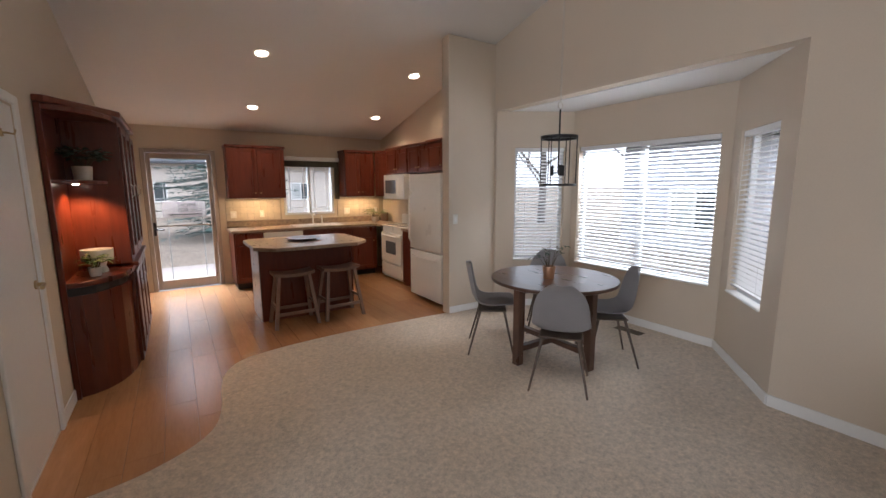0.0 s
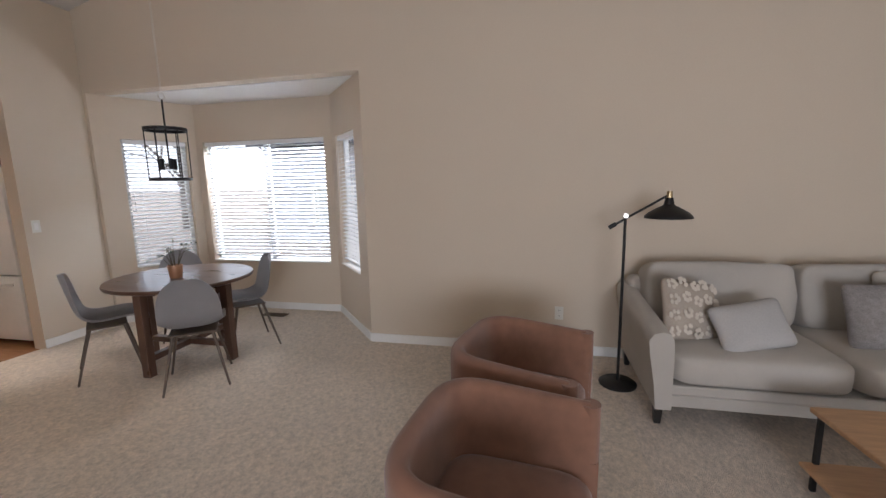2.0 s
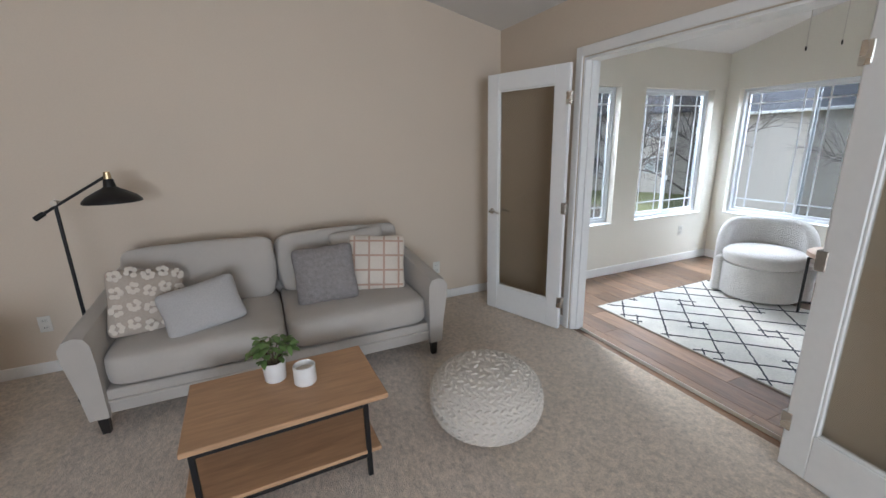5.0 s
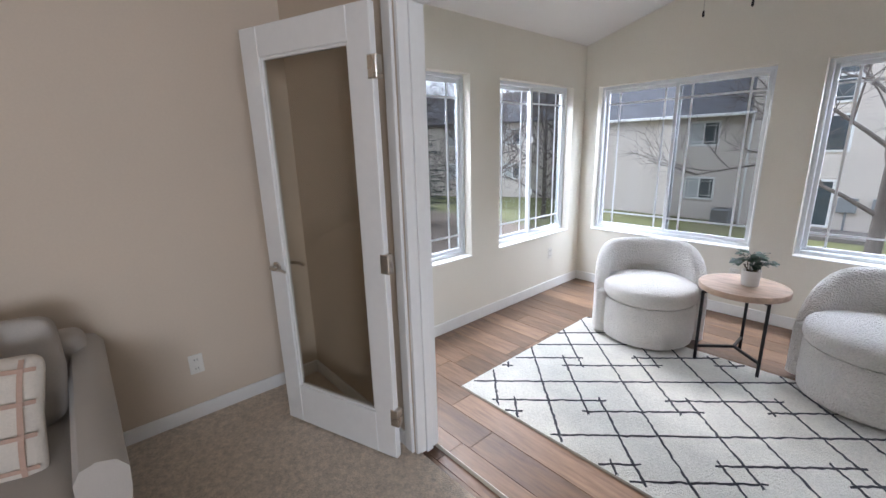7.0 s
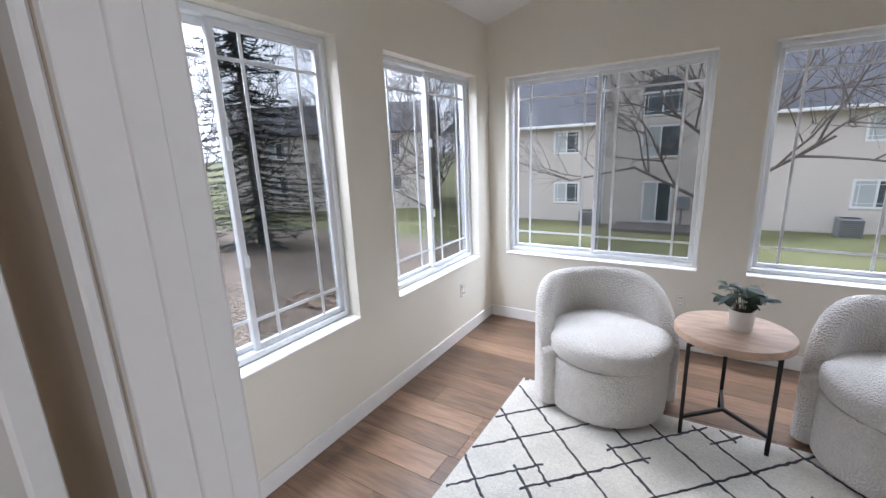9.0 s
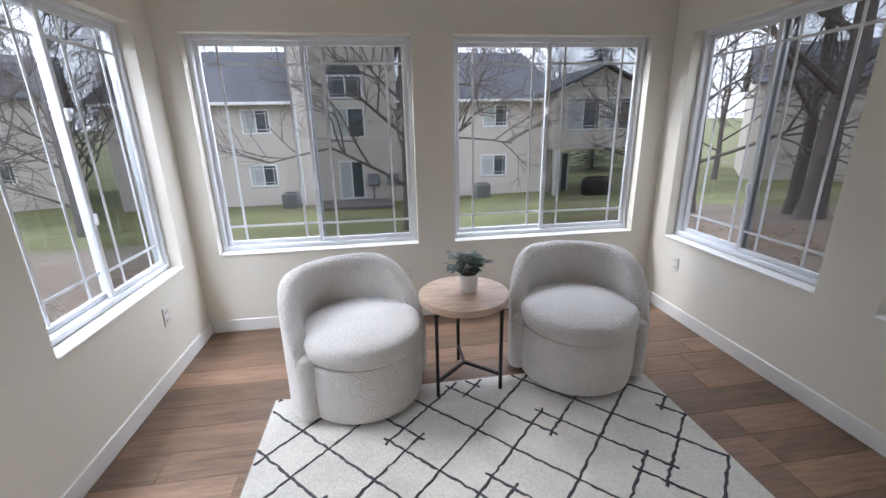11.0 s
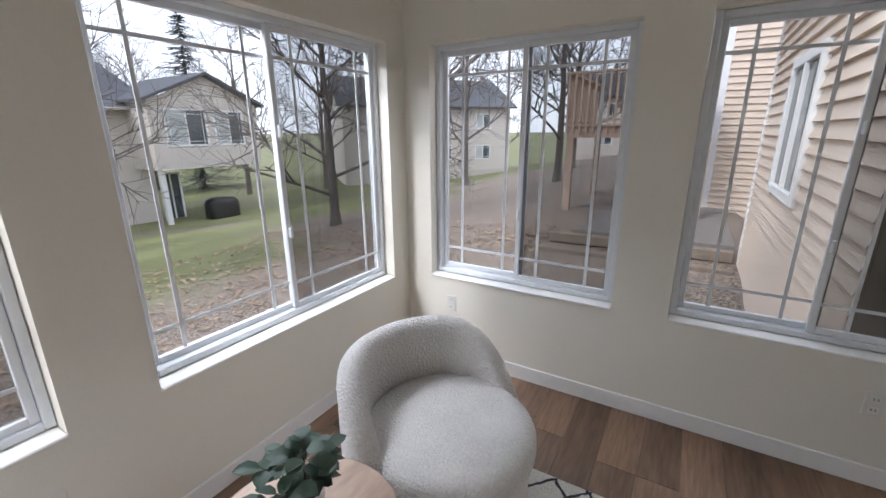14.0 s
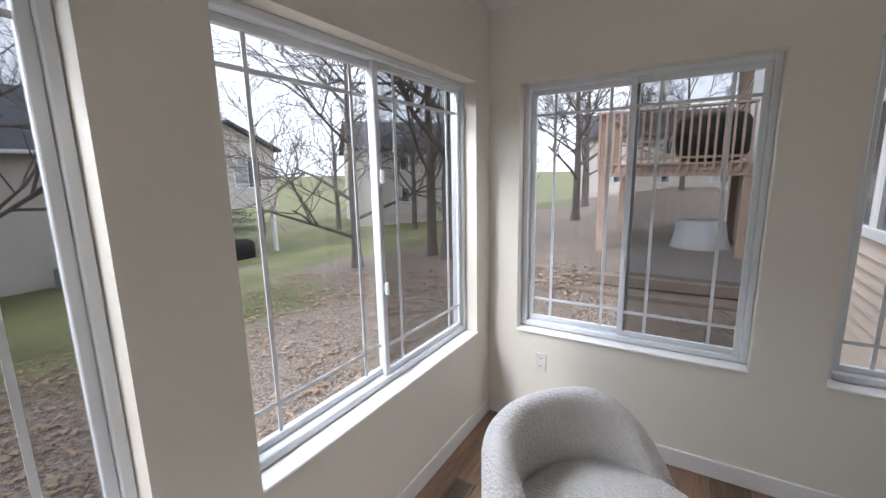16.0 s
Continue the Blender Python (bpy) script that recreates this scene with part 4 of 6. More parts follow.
# floor lamp
fl = thing("floor_lamp", (2.97, -0.975, 0.012), "black metal floor lamp with a pivoting dome shade", "lamp")
part("base", lathe([(0, 0), (0.13, 0), (0.132, 0.012), (0.12, 0.022), (0.02, 0.03), (0, 0.03)], 32), "black", fl, smooth=True)
part("pole", tube([(0, 0, 0.02), (0, 0, 1.235)], 0.010, 10), "black", fl, smooth=True)
part("pivot", tube([(-0.02, 0, 1.24), (0.02, 0, 1.24)], 0.016, 12), "chrome", fl, smooth=True)
part("arm", tube([(0, 0.09, 1.165), (0, -0.26, 1.375)], 0.008, 10), "black", fl, smooth=True)
part("counterweight", tube([(0, 0.105, 1.155), (0, 0.06, 1.183)], 0.015, 10), "black", fl, smooth=True)
shade = part("shade", lathe([(0.022, 0.125), (0.026, 0.12), (0.032, 0.08), (0.045, 0.07), (0.075, 0.055), (0.125, 0.025), (0.148, 0.0), (0.150, -0.012), (0.146, -0.012), (0.14, 0.0), (0.07, 0.045), (0.02, 0.07)], 36), "black", fl, smooth=True, at=pose(0.0, -0.27, 1.235))
part("socket_cap", lathe([(0, 0.17), (0.016, 0.168), (0.02, 0.125), (0, 0.125)], 16), "brass", shade)
part("bulb", puff(0.028, 0.028, 0.035, 1, 1, (0, 0, 0.025), 14), "ceramic", shade, smooth=True)

# pale rug under the sitting group
tagged(part("area_rug", prism([(0.75, -0.95), (2.75, -0.95), (2.75, -2.95), (0.75, -2.95)], 0.0125, 0.0150, 0.001), "arearug"), "pale flat woven rug under the coffee table", "rug")

# ---- outlets and small wall plates ----
OUT = thing("wall_outlet", (0, 0, -5), "ivory duplex wall outlet with its cover plate", "outlet", "wall outlets")
part("plate", box(-0.036, 0.036, -0.007, -0.001, -0.058, 0.058, 0.003), "plate", OUT)
for z in (-0.026, 0.026):
    r = part("receptacle", box(-0.017, 0.017, -0.009, -0.0072, z - 0.014, z + 0.014, 0.003), "plate", OUT)
    for x in (-0.007, 0.007):
        # no hole is cut: a thin dark bar paints the slot's shade
        part("slot", box(x - 0.0015, x + 0.0015, -0.0096, -0.0092, z - 0.005, z + 0.006), "socket", r)
spots = [(3.465, -0.58, 0.377, -90), (3.465, -3.54, 0.345, -90), (SW, -4.90, 0.38, 90), (SW, -7.03, 0.40, 90), (1.81, SS, 0.347, 180), (SE, -6.84, 0.38, -90)]
for i, (x, y, z, turn) in enumerate(spots):
    m = pose(x, y, z, 0, 0, turn)
    if i:
        copy_thing(OUT, m)
    else:
        OUT.matrix_basis = m
sw = thing("light_switch", pose(2.86, 4.2, 1.18), "white rocker light switch on the partition wall", "switch")
part("plate", box(-0.036, 0.036, -0.007, -0.001, -0.058, 0.058, 0.003), "plate", sw)
part("rocker", box(-0.016, 0.016, -0.010, -0.0072, -0.033, 0.033, 0.002), "trim", sw)


def floor_vent(at, label):
    v = thing("floor_vent", at, label, "vent", "floor vents")
    f = bmesh.new()
    for a in ((-0.15, 0.15, -0.06, -0.045), (-0.15, 0.15, 0.045, 0.06), (-0.15, -0.135, -0.045, 0.045), (0.135, 0.15, -0.045, 0.045)):
        box(*a, 0, 0.006, 0.002, f)
    part("frame", f, "vent", v)
    # flat dark sheet on the floor paints the shade of the duct below the slats
    part("well", box(-0.134, 0.134, -0.044, 0.044, 0.0, 0.001), "socket", v)
    s = part("slat", box(-0.003, 0.003, -0.044, 0.044, 0.0015, 0.005), "vent", v, at=pose(-0.12, 0, 0))
    for i in range(1, 17):
        again(s, pose(-0.12 + 0.015 * i, 0, 0))


floor_vent((0.60, -7.20, FZ + 0.005), "bronze metal floor vent beside the wall")
floor_vent((4.05, 2.60, 0.013, 0, 0, 90), "beige metal floor vent in the bay carpet")

# ---- dining area ----
dt = thing("dining_table", (2.875, 2.64, 0.012), "round walnut dining table with square legs and a cross stretcher", "table")
part("tabletop", lathe([(0, 0.70), (0.535, 0.70), (0.56, 0.71), (0.565, 0.725), (0.56, 0.738), (0, 0.74)], 56), "walnut", dt, smooth=True)
for i, (x, y) in enumerate(((-0.42, 0), (0.42, 0), (0, -0.42), (0, 0.42))):
    part("leg", box(x - 0.035, x + 0.035, y - 0.035, y + 0.035, 0, 0.70, 0.004), "walnut", dt)
part("stretcher", box(-0.385, 0.385, -0.03, 0.03, 0.12, 0.17, 0.004), "walnut", dt)
part("cross_stretcher", box(-0.03, 0.03, -0.385, 0.385, 0.1205, 0.1685, 0.004), "walnut", dt)
part("apron", box(-0.385, 0.385, -0.03, 0.03, 0.64, 0.699, 0.003), "walnut", dt)
part("cross_apron", box(-0.03, 0.03, -0.385, 0.385, 0.641, 0.698, 0.003), "walnut", dt)
potted_plant("potted_plant", (2.79, 2.62, 0.752), "sprig of thin green leaves in a copper pot", pot(0.045, 0.058, 0.11), "terracotta", "leafdark", 16, 0.16, 0.26, 0.05, 0.018, 8)


def dining_chair(at):
    """Moulded shell chair with splayed thin legs, facing +y."""
    c = thing("dining_chair", at, "grey fabric shell dining chair with slim brown metal legs", "chair", "chairs round the table")
    prof = [(0.215, 0.425), (0.22, 0.45), (0.16, 0.462), (0.05, 0.452), (-0.06, 0.448), (-0.14, 0.465), (-0.185, 0.52), (-0.205, 0.60), (-0.225, 0.70), (-0.245, 0.80), (-0.255, 0.855)]
    wid = [0.17, 0.20, 0.215, 0.225, 0.225, 0.22, 0.215, 0.212, 0.20, 0.155, 0.06]
    b = bmesh.new()
    n = 10
    grid = []
    for k, ((y, z), w) in enumerate(zip(prof, wid)):
        row = []
        for i in range(n + 1):
            s = -1 + 2 * i / n
            lift = 0.045 * s ** 4 if k < 6 else 0.0
            fwd = 0.05 * s * s if k >= 5 else 0.0
            row.append(b.verts.new((w * s, y + fwd, z + lift)))
        grid.append(row)
    for a, d in zip(grid, grid[1:]):
        for i in range(n):
            b.faces.new((a[i], a[i + 1], d[i + 1], d[i]))
    geo = bmesh.ops.solidify(b, geom=b.faces[:], thickness=0.022)
    sh = part("shell", b, "chairgrey", c, smooth=True)
    mod = sh.modifiers.new("soft", "SUBSURF")
    mod.levels = mod.render_levels = 1
    f = bmesh.new()
    box(-0.16, 0.16, -0.13, 0.13, 0.405, 0.42, 0.004, f)
    part("seat_frame", f, "legbrown", c)
    for sx in (-1, 1):
        for y0, y1 in ((0.11, 0.20), (-0.11, -0.22)):
            part("leg", tube([(sx * 0.13, y0, 0.41), (sx * 0.215, y1, 0.0)], 0.0125, 10, None, 0.008), "legbrown", c, smooth=True)
    return c


ch = dining_chair(pose(2.49, 2.20, 0.012, 0, 0, -52))
copy_thing(ch, pose(2.51, 3.07, 0.012, 0, 0, -128))
copy_thing(ch, pose(3.36, 3.14, 0.012, 0, 0, 135))
copy_thing(ch, pose(3.22, 2.30, 0.012, 0, 0, 50))

pn = thing("pendant_light", (2.86, 2.62, 0), "black cylindrical cage pendant lamp on a chain", "lamp")
for z in (1.57, 1.97):
    part("ring", lathe([(0.142, z), (0.157, z), (0.157, z + 0.02), (0.142, z + 0.02), (0.142, z)], 40), "black", pn)
part("top_plate", lathe([(0, 1.99), (0.157, 1.991), (0.157, 1.996), (0.05, 2.01), (0, 2.01)], 32), "black", pn)
for i in range(6):
    a = i * math.pi / 3 + 0.3
    part("cage_bar", tube([(0.15 * math.cos(a), 0.15 * math.sin(a), 1.58), (0.15 * math.cos(a), 0.15 * math.sin(a), 1.98)], 0.005, 6), "black", pn)
part("stem", tube([(0, 0, 1.68), (0, 0, 2.22)], 0.007, 8), "black", pn)
for i in range(3):
    a = i * 2.094
    part("candle_socket", tube([(0.055 * math.cos(a), 0.055 * math.sin(a), 1.66), (0.055 * math.cos(a), 0.055 * math.sin(a), 1.75)], 0.017, 10), "black", pn)
    part("socket_arm", tube([(0, 0, 1.69), (0.055 * math.cos(a), 0.055 * math.sin(a), 1.68)], 0.005, 6), "black", pn)
part("loop", tube([(0.03 * math.cos(i * 0.524), 0, 2.25 + 0.03 * math.sin(i * 0.524)) for i in range(13)], 0.004, 6), "chrome", pn)
link = bmesh.new()
tube([(0.008 * math.cos(i * 0.785), 0, 0.019 * math.sin(i * 0.785)) for i in range(9)], 0.0022, 5, link)
zt = vault(2.61) - 0.03
first_link = part("chain_link", link, "chrome", pn, at=pose(0, 0, 2.295))
k = 1
while 2.295 + 0.03 * k < zt - 0.01:
    again(first_link, pose(0, 0, 2.295 + 0.03 * k, 0, 0, 90 * (k % 2)))
    k += 1
part("ceiling_rose", lathe([(0, 0.035), (0.06, 0.035), (0.05, 0.0), (0, -0.005)], 20), "chrome", pn, at=pose(0, 0, vault(2.61) - 0.03, 14))

# ---- kitchen ----
def panel_door(parent, x0, x1, z0, z1, y, knob=None):
    """Raised frame cabinet door in a plane y, facing -y."""
    f = bmesh.new()
    t = 0.055
    for a in ((x0, x0 + t, z0, z1), (x1 - t, x1, z0, z1), (x0 + t, x1 - t, z0, z0 + t), (x0 + t, x1 - t, z1 - t, z1)):
        box(a[0], a[1], y - 0.02, y, a[2], a[3], 0.003, f)
    d = part("door", f, "cherry", parent)
    part("door_panel", box(x0 + t, x1 - t, y - 0.012, y - 0.002, z0 + t, z1 - t, 0.004), "cherry", d)
    if knob:
        part("knob", lathe([(0, 0.022), (0.012, 0.02), (0.012, 0.012), (0.005, 0.0), (0, 0)], 10), "brass", d, at=pose(knob[0], y - 0.02, knob[1], 90))
    return d


def upper_cabinet(at, w, h, depth, doors, label):
    c = thing("wall_cabinet", at, label, "cabinet", "kitchen wall cabinets")
    part("body", box(0, w, 0, depth, 0, h, 0.003), "cherry", c)
    part("crown", box(-0.015, w + 0.015, -0.03, depth, h, h + 0.04, 0.008), "cherry", c)
    for i in range(doors):
        a, b = w * i / doors + 0.01, w * (i + 1) / doors - 0.01
        panel_door(c, a, b, 0.012, h - 0.015, -0.001, ((b - 0.03) if i % 2 == 0 else (a + 0.03), 0.08))
    return c


UL = "cherry wood kitchen wall cabinet with panelled doors"
upper_cabinet(pose(0.73, 7.27, 1.40), 0.85, 0.78, 0.325, 2, UL)
upper_cabinet(pose(2.60, 7.27, 1.40), 0.55, 0.78, 0.325, 2, UL)
upper_cabinet(pose(3.15, 7.21, 1.40, 0, 0, -45), 0.33, 0.78, 0.18, 1, "cherry corner wall cabinet set diagonally")
upper_cabinet(pose(3.165, 6.72, 1.78, 0, 0, -90), 0.76, 0.40, 0.32, 2, "short cherry cabinet above the microwave")
upper_cabinet(pose(3.165, 5.93, 1.78, 0, 0, -90), 0.66, 0.40, 0.32, 2, UL)
upper_cabinet(pose(3.10, 5.24, 1.78, 0, 0, -90), 0.86, 0.40, 0.385, 2, "short cherry cabinet above the fridge")
va = thing("window_valance", pose(1.60, 7.5, 2.02), "white wooden valance with a rolled shade over the window", "valance")
part("board", box(0, 0.98, 0, 0.06, 0, 0.07, 0.006), "trim", va)
M["olive"] = mat("dark olive curtain", (0.075, 0.07, 0.05), 0.9, vary=0.2, scale=30)
part("shade", box(0.0, 0.98, 0.035, 0.05, -0.10, -0.001, 0.003), "olive", va)
cu = thing("curtain", pose(2.505, 7.565, 1.35), "dark olive curtain panel beside the window", "curtain")
part("panel", box(0, 0.085, 0, 0.02, 0, 0.66, 0.006), "olive", cu)

base = thing("base_cabinet", (0.72, 6.98, 0), "cherry kitchen base cabinet run with doors and drawers", "cabinet")
part("body", box(0, 2.33, 0.0, 0.615, 0.10, 0.88, 0.003), "cherry", base)
part("toe_kick", box(0.02, 2.31, 0.06, 0.61, 0.0, 0.10), "blackwood", base)
for a, b in ((0.02, 0.40), (1.05, 1.43), (1.45, 1.85), (1.87, 2.30)):
    panel_door(base, a, b, 0.13, 0.68, -0.001, (b - 0.04, 0.62))
    part("drawer", box(a, b, -0.021, -0.001, 0.70, 0.86, 0.004), "cherry", base)
dw = thing("dishwasher", (1.14, 6.975, 0.1), "white built-in dishwasher under the counter", "dishwasher")
part("front", box(0.0, 0.60, -0.024, -0.001, 0.0, 0.62, 0.006), "appliance", dw)
part("control_panel", box(0.0, 0.60, -0.03, -0.001, 0.63, 0.77, 0.006), "appliance", dw)
wt = thing("worktop", (0, 0, 0), "brown stone-look laminate worktop with a sink cutout", "worktop")
part("slab", prism([(0.69, 6.945), (3.02, 6.945), (3.02, 6.72), (3.485, 6.72), (3.485, 7.595), (0.69, 7.595)], 0.881, 0.92, 0.006), "counter", wt)
part("backsplash", box(0.70, 3.48, 7.572, 7.596, 0.921, 1.02, 0.004), "counter", wt)
sk = thing("sink", (2.05, 7.24, 0.921), "white double kitchen sink set in the worktop", "sink")
f = bmesh.new()
for a in ((-0.40, 0.40, -0.24, -0.21), (-0.40, 0.40, 0.17, 0.24), (-0.40, -0.37, -0.21, 0.17), (0.37, 0.40, -0.21, 0.17), (-0.015, 0.015, -0.21, 0.17)):
    box(*a, 0, 0.012, 0.004, f)
part("rim", f, "ceramic", sk)
for x0, x1 in ((-0.37, -0.015), (0.015, 0.37)):
    part("bowl", box(x0, x1, -0.21, 0.17, 0.001, 0.004), "ceramic", sk)
fc = thing("faucet", (2.05, 7.46, 0.933), "white arched kitchen faucet with a side sprayer", "faucet")
part("spout", tube([(0, 0, 0), (0, 0, 0.13), (0, -0.03, 0.17), (0, -0.09, 0.18), (0, -0.15, 0.15)], 0.012, 10), "ceramic", fc, smooth=True)
part("lever", tube([(0.0, 0.0, 0.13), (-0.06, 0.0, 0.19)], 0.008, 8), "ceramic", fc)
part("sprayer", tube([(0.16, 0, 0), (0.16, 0, 0.10), (0.15, -0.03, 0.13)], 0.012, 8), "ceramic", fc)

# tiled splashback
TB = thing("wall_tiles", (0, 0, 0), "beige square ceramic tiles between counter and cabinets", "tiles", kind="structure")
part("bed", box(0.70, 1.56, 7.59, 7.598, 1.021, 1.40), "grout", TB)
part("bed", box(2.545, 3.48, 7.59, 7.598, 1.021, 1.40), "grout", TB)
tile = None
for x0, x1 in ((0.70, 1.56), (2.545, 3.48)):
    for i in range(int((x1 - x0) / 0.104)):
        for j in range(4):
            if j == 3:
                continue
            m = pose(x0 + 0.056 + 0.104 * i, 7.588, 1.021 + 0.06 + 0.108 * j)
            if tile is None:
                tile = part("tile", box(-0.050, 0.050, -0.003, 0.003, -0.052, 0.052, 0.0015), "backtile", TB, at=m)
            else:
                again(tile, m)

# fridge
fr = thing("refrigerator", (2.80, 4.42, 0.004), "off-white bottom-freezer refrigerator with curved handles", "refrigerator")
part("cabinet", box(0.06, 0.68, 0.01, 0.80, 0.03, 1.72, 0.008), "appliance", fr)
for z0, z1, h0, h1 in ((0.06, 0.70, 0, 0), (0.715, 1.73, 0.78, 1.5)):
    d = part("door", box(-0.01, 0.055, 0.0, 0.81, z0, z1, 0.012, None, 2), "appliance", fr, smooth=True)
    if h1:
        part("handle", tube([(-0.01, 0.74, h0), (-0.06, 0.735, h0 + 0.08), (-0.065, 0.73, (h0 + h1) / 2), (-0.06, 0.735, h1 - 0.08), (-0.01, 0.74, h1)], 0.014, 8), "appliance", d, smooth=True)
    else:
        part("handle", tube([(-0.01, 0.08, 0.62), (-0.06, 0.14, 0.62), (-0.065, 0.4, 0.62), (-0.06, 0.67, 0.62), (-0.01, 0.73, 0.62)], 0.014, 8), "appliance", d, smooth=True)
        part("badge", box(-0.0115, -0.0102, 0.1, 0.13, 0.6, 0.62), "chrome", d)
for y in (0.06, 0.75):
    part("foot", lathe([(0, 0), (0.025, 0), (0.025, 0.03), (0, 0.03)], 10), "black", fr, at=pose(0.1, y, 0))

st = thing("stove", (3.02, 5.94, 0.004), "white electric range with an oven window and drawer", "stove")
part("body", box(0.03, 0.46, 0.0, 0.76, 0.02, 0.90, 0.006), "appliance", st)
d = part("oven_door", box(-0.012, 0.029, 0.01, 0.75, 0.29, 0.80, 0.008), "appliance", st)
part("oven_window", box(-0.015, -0.0125, 0.19, 0.57, 0.45, 0.66, 0.001), "darkglass", d)
part("handle", tube([(-0.01, 0.07, 0.755), (-0.05, 0.10, 0.755), (-0.05, 0.66, 0.755), (-0.01, 0.69, 0.755)], 0.012, 8), "appliance", d, smooth=True)
part("drawer", box(-0.012, 0.029, 0.01, 0.75, 0.06, 0.275, 0.008), "appliance", st)
part("cooktop", box(0.0, 0.46, -0.002, 0.762, 0.901, 0.922, 0.006), "appliance", st)
part("control_panel", box(0.40, 0.46, 0.0, 0.76, 0.923, 1.09, 0.01), "appliance", st)
for x in (0.12, 0.31):
    for y in (0.2, 0.56):
        part("burner", lathe([(0, 0.926), (0.09, 0.926), (0.095, 0.9235), (0, 0.9235)], 20), "black", st, at=pose(x, y, 0))
mw = thing("microwave", (3.09, 5.96, 1.37), "white over-the-range microwave under the short cabinet", "microwave")
part("body", box(0.0, 0.395, 0.0, 0.755, 0.0, 0.40, 0.008), "appliance", mw)
part("door_window", box(-0.006, -0.001, 0.28, 0.68, 0.09, 0.31, 0.002), "darkglass", mw)
part("handle", tube([(-0.001, 0.22, 0.06), (-0.03, 0.22, 0.09), (-0.03, 0.22, 0.31), (-0.001, 0.22, 0.34)], 0.009, 8), "appliance", mw)
sb = thing("base_cabinet", (3.03, 5.26, 0), "narrow cherry base cabinet beside the range", "cabinet")
part("body", box(0, 0.455, 0.0, 0.665, 0.0, 0.88, 0.003), "cherry", sb)
part("worktop_piece", box(-0.03, 0.455, 0.0, 0.665, 0.881, 0.92, 0.005), "counter", sb)

# island
isl = thing("kitchen_island", (1.33, 5.28, 0.004), "dark cherry kitchen island with a clipped-corner laminate top", "island")
part("body", box(-0.55, 0.55, -0.14, 0.42, 0.0, 0.88, 0.004), "cherry", isl)
part("tabletop", prism([(-0.44, -0.58), (0.47, -0.58), (0.66, -0.38), (0.66, 0.38), (0.56, 0.48), (-0.56, 0.48), (-0.64, 0.38), (-0.64, -0.38)], 0.881, 0.92, 0.006), "counter", isl)
for x in (-0.552, 0.552):
    part("end_panel", box(min(x, x * 1.015), max(x, x * 1.015), -0.15, 0.42, 0.0, 0.88, 0.003), "counter" if x < 0 else "cherry", isl)
tr = thing("serving_tray", (1.33, 5.30, 0.926), "shallow dark red oval tray on the island", "tray")
part("dish", lathe([(0, 0), (0.13, 0.002), (0.20, 0.022), (0.21, 0.028), (0.20, 0.03), (0.13, 0.012), (0, 0.009)], 32), "walnut", tr, smooth=True)


def stool(at):
    s = thing("counter_stool", at, "weathered brown wooden saddle counter stool", "stool", "island stools")
    b = bmesh.new()
    rows = []
    for i in range(13):
        u = -1 + i / 6
        z = 0.60 + 0.022 * u * u
        rows.append([b.verts.new((0.225 * u, y, z + dz)) for y, dz in ((-0.12, -0.035), (-0.125, 0.0), (0.125, 0.0), (0.12, -0.035))])
    for a, c in zip(rows, rows[1:]):
        for i in range(4):
            b.faces.new((a[i], a[(i + 1) % 4], c[(i + 1) % 4], c[i]))
    b.faces.new(rows[0])
    b.faces.new(rows[-1])
    part("seat", b, "stool", s)
    legs = {}
    for sx in (-1, 1):
        for sy in (-1, 1):
            lb = bmesh.new()
            q = []
            for z, ex, ey in ((0.0, 0.235, 0.17), (0.585, 0.165, 0.085)):
                q.append([lb.verts.new((sx * ex + dx, sy * ey + dy, z)) for dx, dy in ((-0.018, -0.018), (0.018, -0.018), (0.018, 0.018), (-0.018, 0.018))])
            lb.faces.new(q[0])
            lb.faces.new(q[1])
            for i in range(4):
                lb.faces.new((q[0][i], q[0][(i + 1) % 4], q[1][(i + 1) % 4], q[1][i]))
            part("leg", lb, "stool", s)
    for sy in (-1, 1):
        part("stretcher", box(-0.21, 0.21, sy * 0.148 - 0.01, sy * 0.148 + 0.01, 0.14, 0.175, 0.003), "stool", s)
    for sx in (-1, 1):
        part("side_stretcher", box(sx * 0.21 - 0.01, sx * 0.21 + 0.01, -0.13, 0.13, 0.22, 0.255, 0.003), "stool", s)
    return s


s1 = stool(pose(1.09, 4.93, 0.004))
copy_thing(s1, pose(1.64, 4.95, 0.004, 0, 0, 4))

potted_plant("potted_plant", (3.18, 7.32, 0.922), "grassy green plant in a tan pot on the worktop", pot(0.06, 0.075, 0.10), "backtile", "leafbright", 26, 0.17, 0.17, 0.14, 0.014, 12)
tagged(part("cutting_board", box(3.38, 3.42, 7.25, 7.50, 0.922, 1.09, 0.01), "stool"), "brown wooden board leaning on the counter", "board")
for x in (0.82, 1.24, 2.72, 3.3):
    o = thing("wall_outlet", pose(x, 7.584, 1.13), "ivory wall plate on the tiled splashback", "outlet", "kitchen outlets")
    part("plate", box(-0.055 if x < 1 or x == 2.72 else -0.035, 0.035 if x != 2.72 else 0.055, -0.012, -0.002, -0.057, 0.057, 0.003), "plate", o)
    part("receptacle", box(-0.016, 0.016, -0.014, -0.0122, -0.03, 0.03, 0.002), "trim", o)

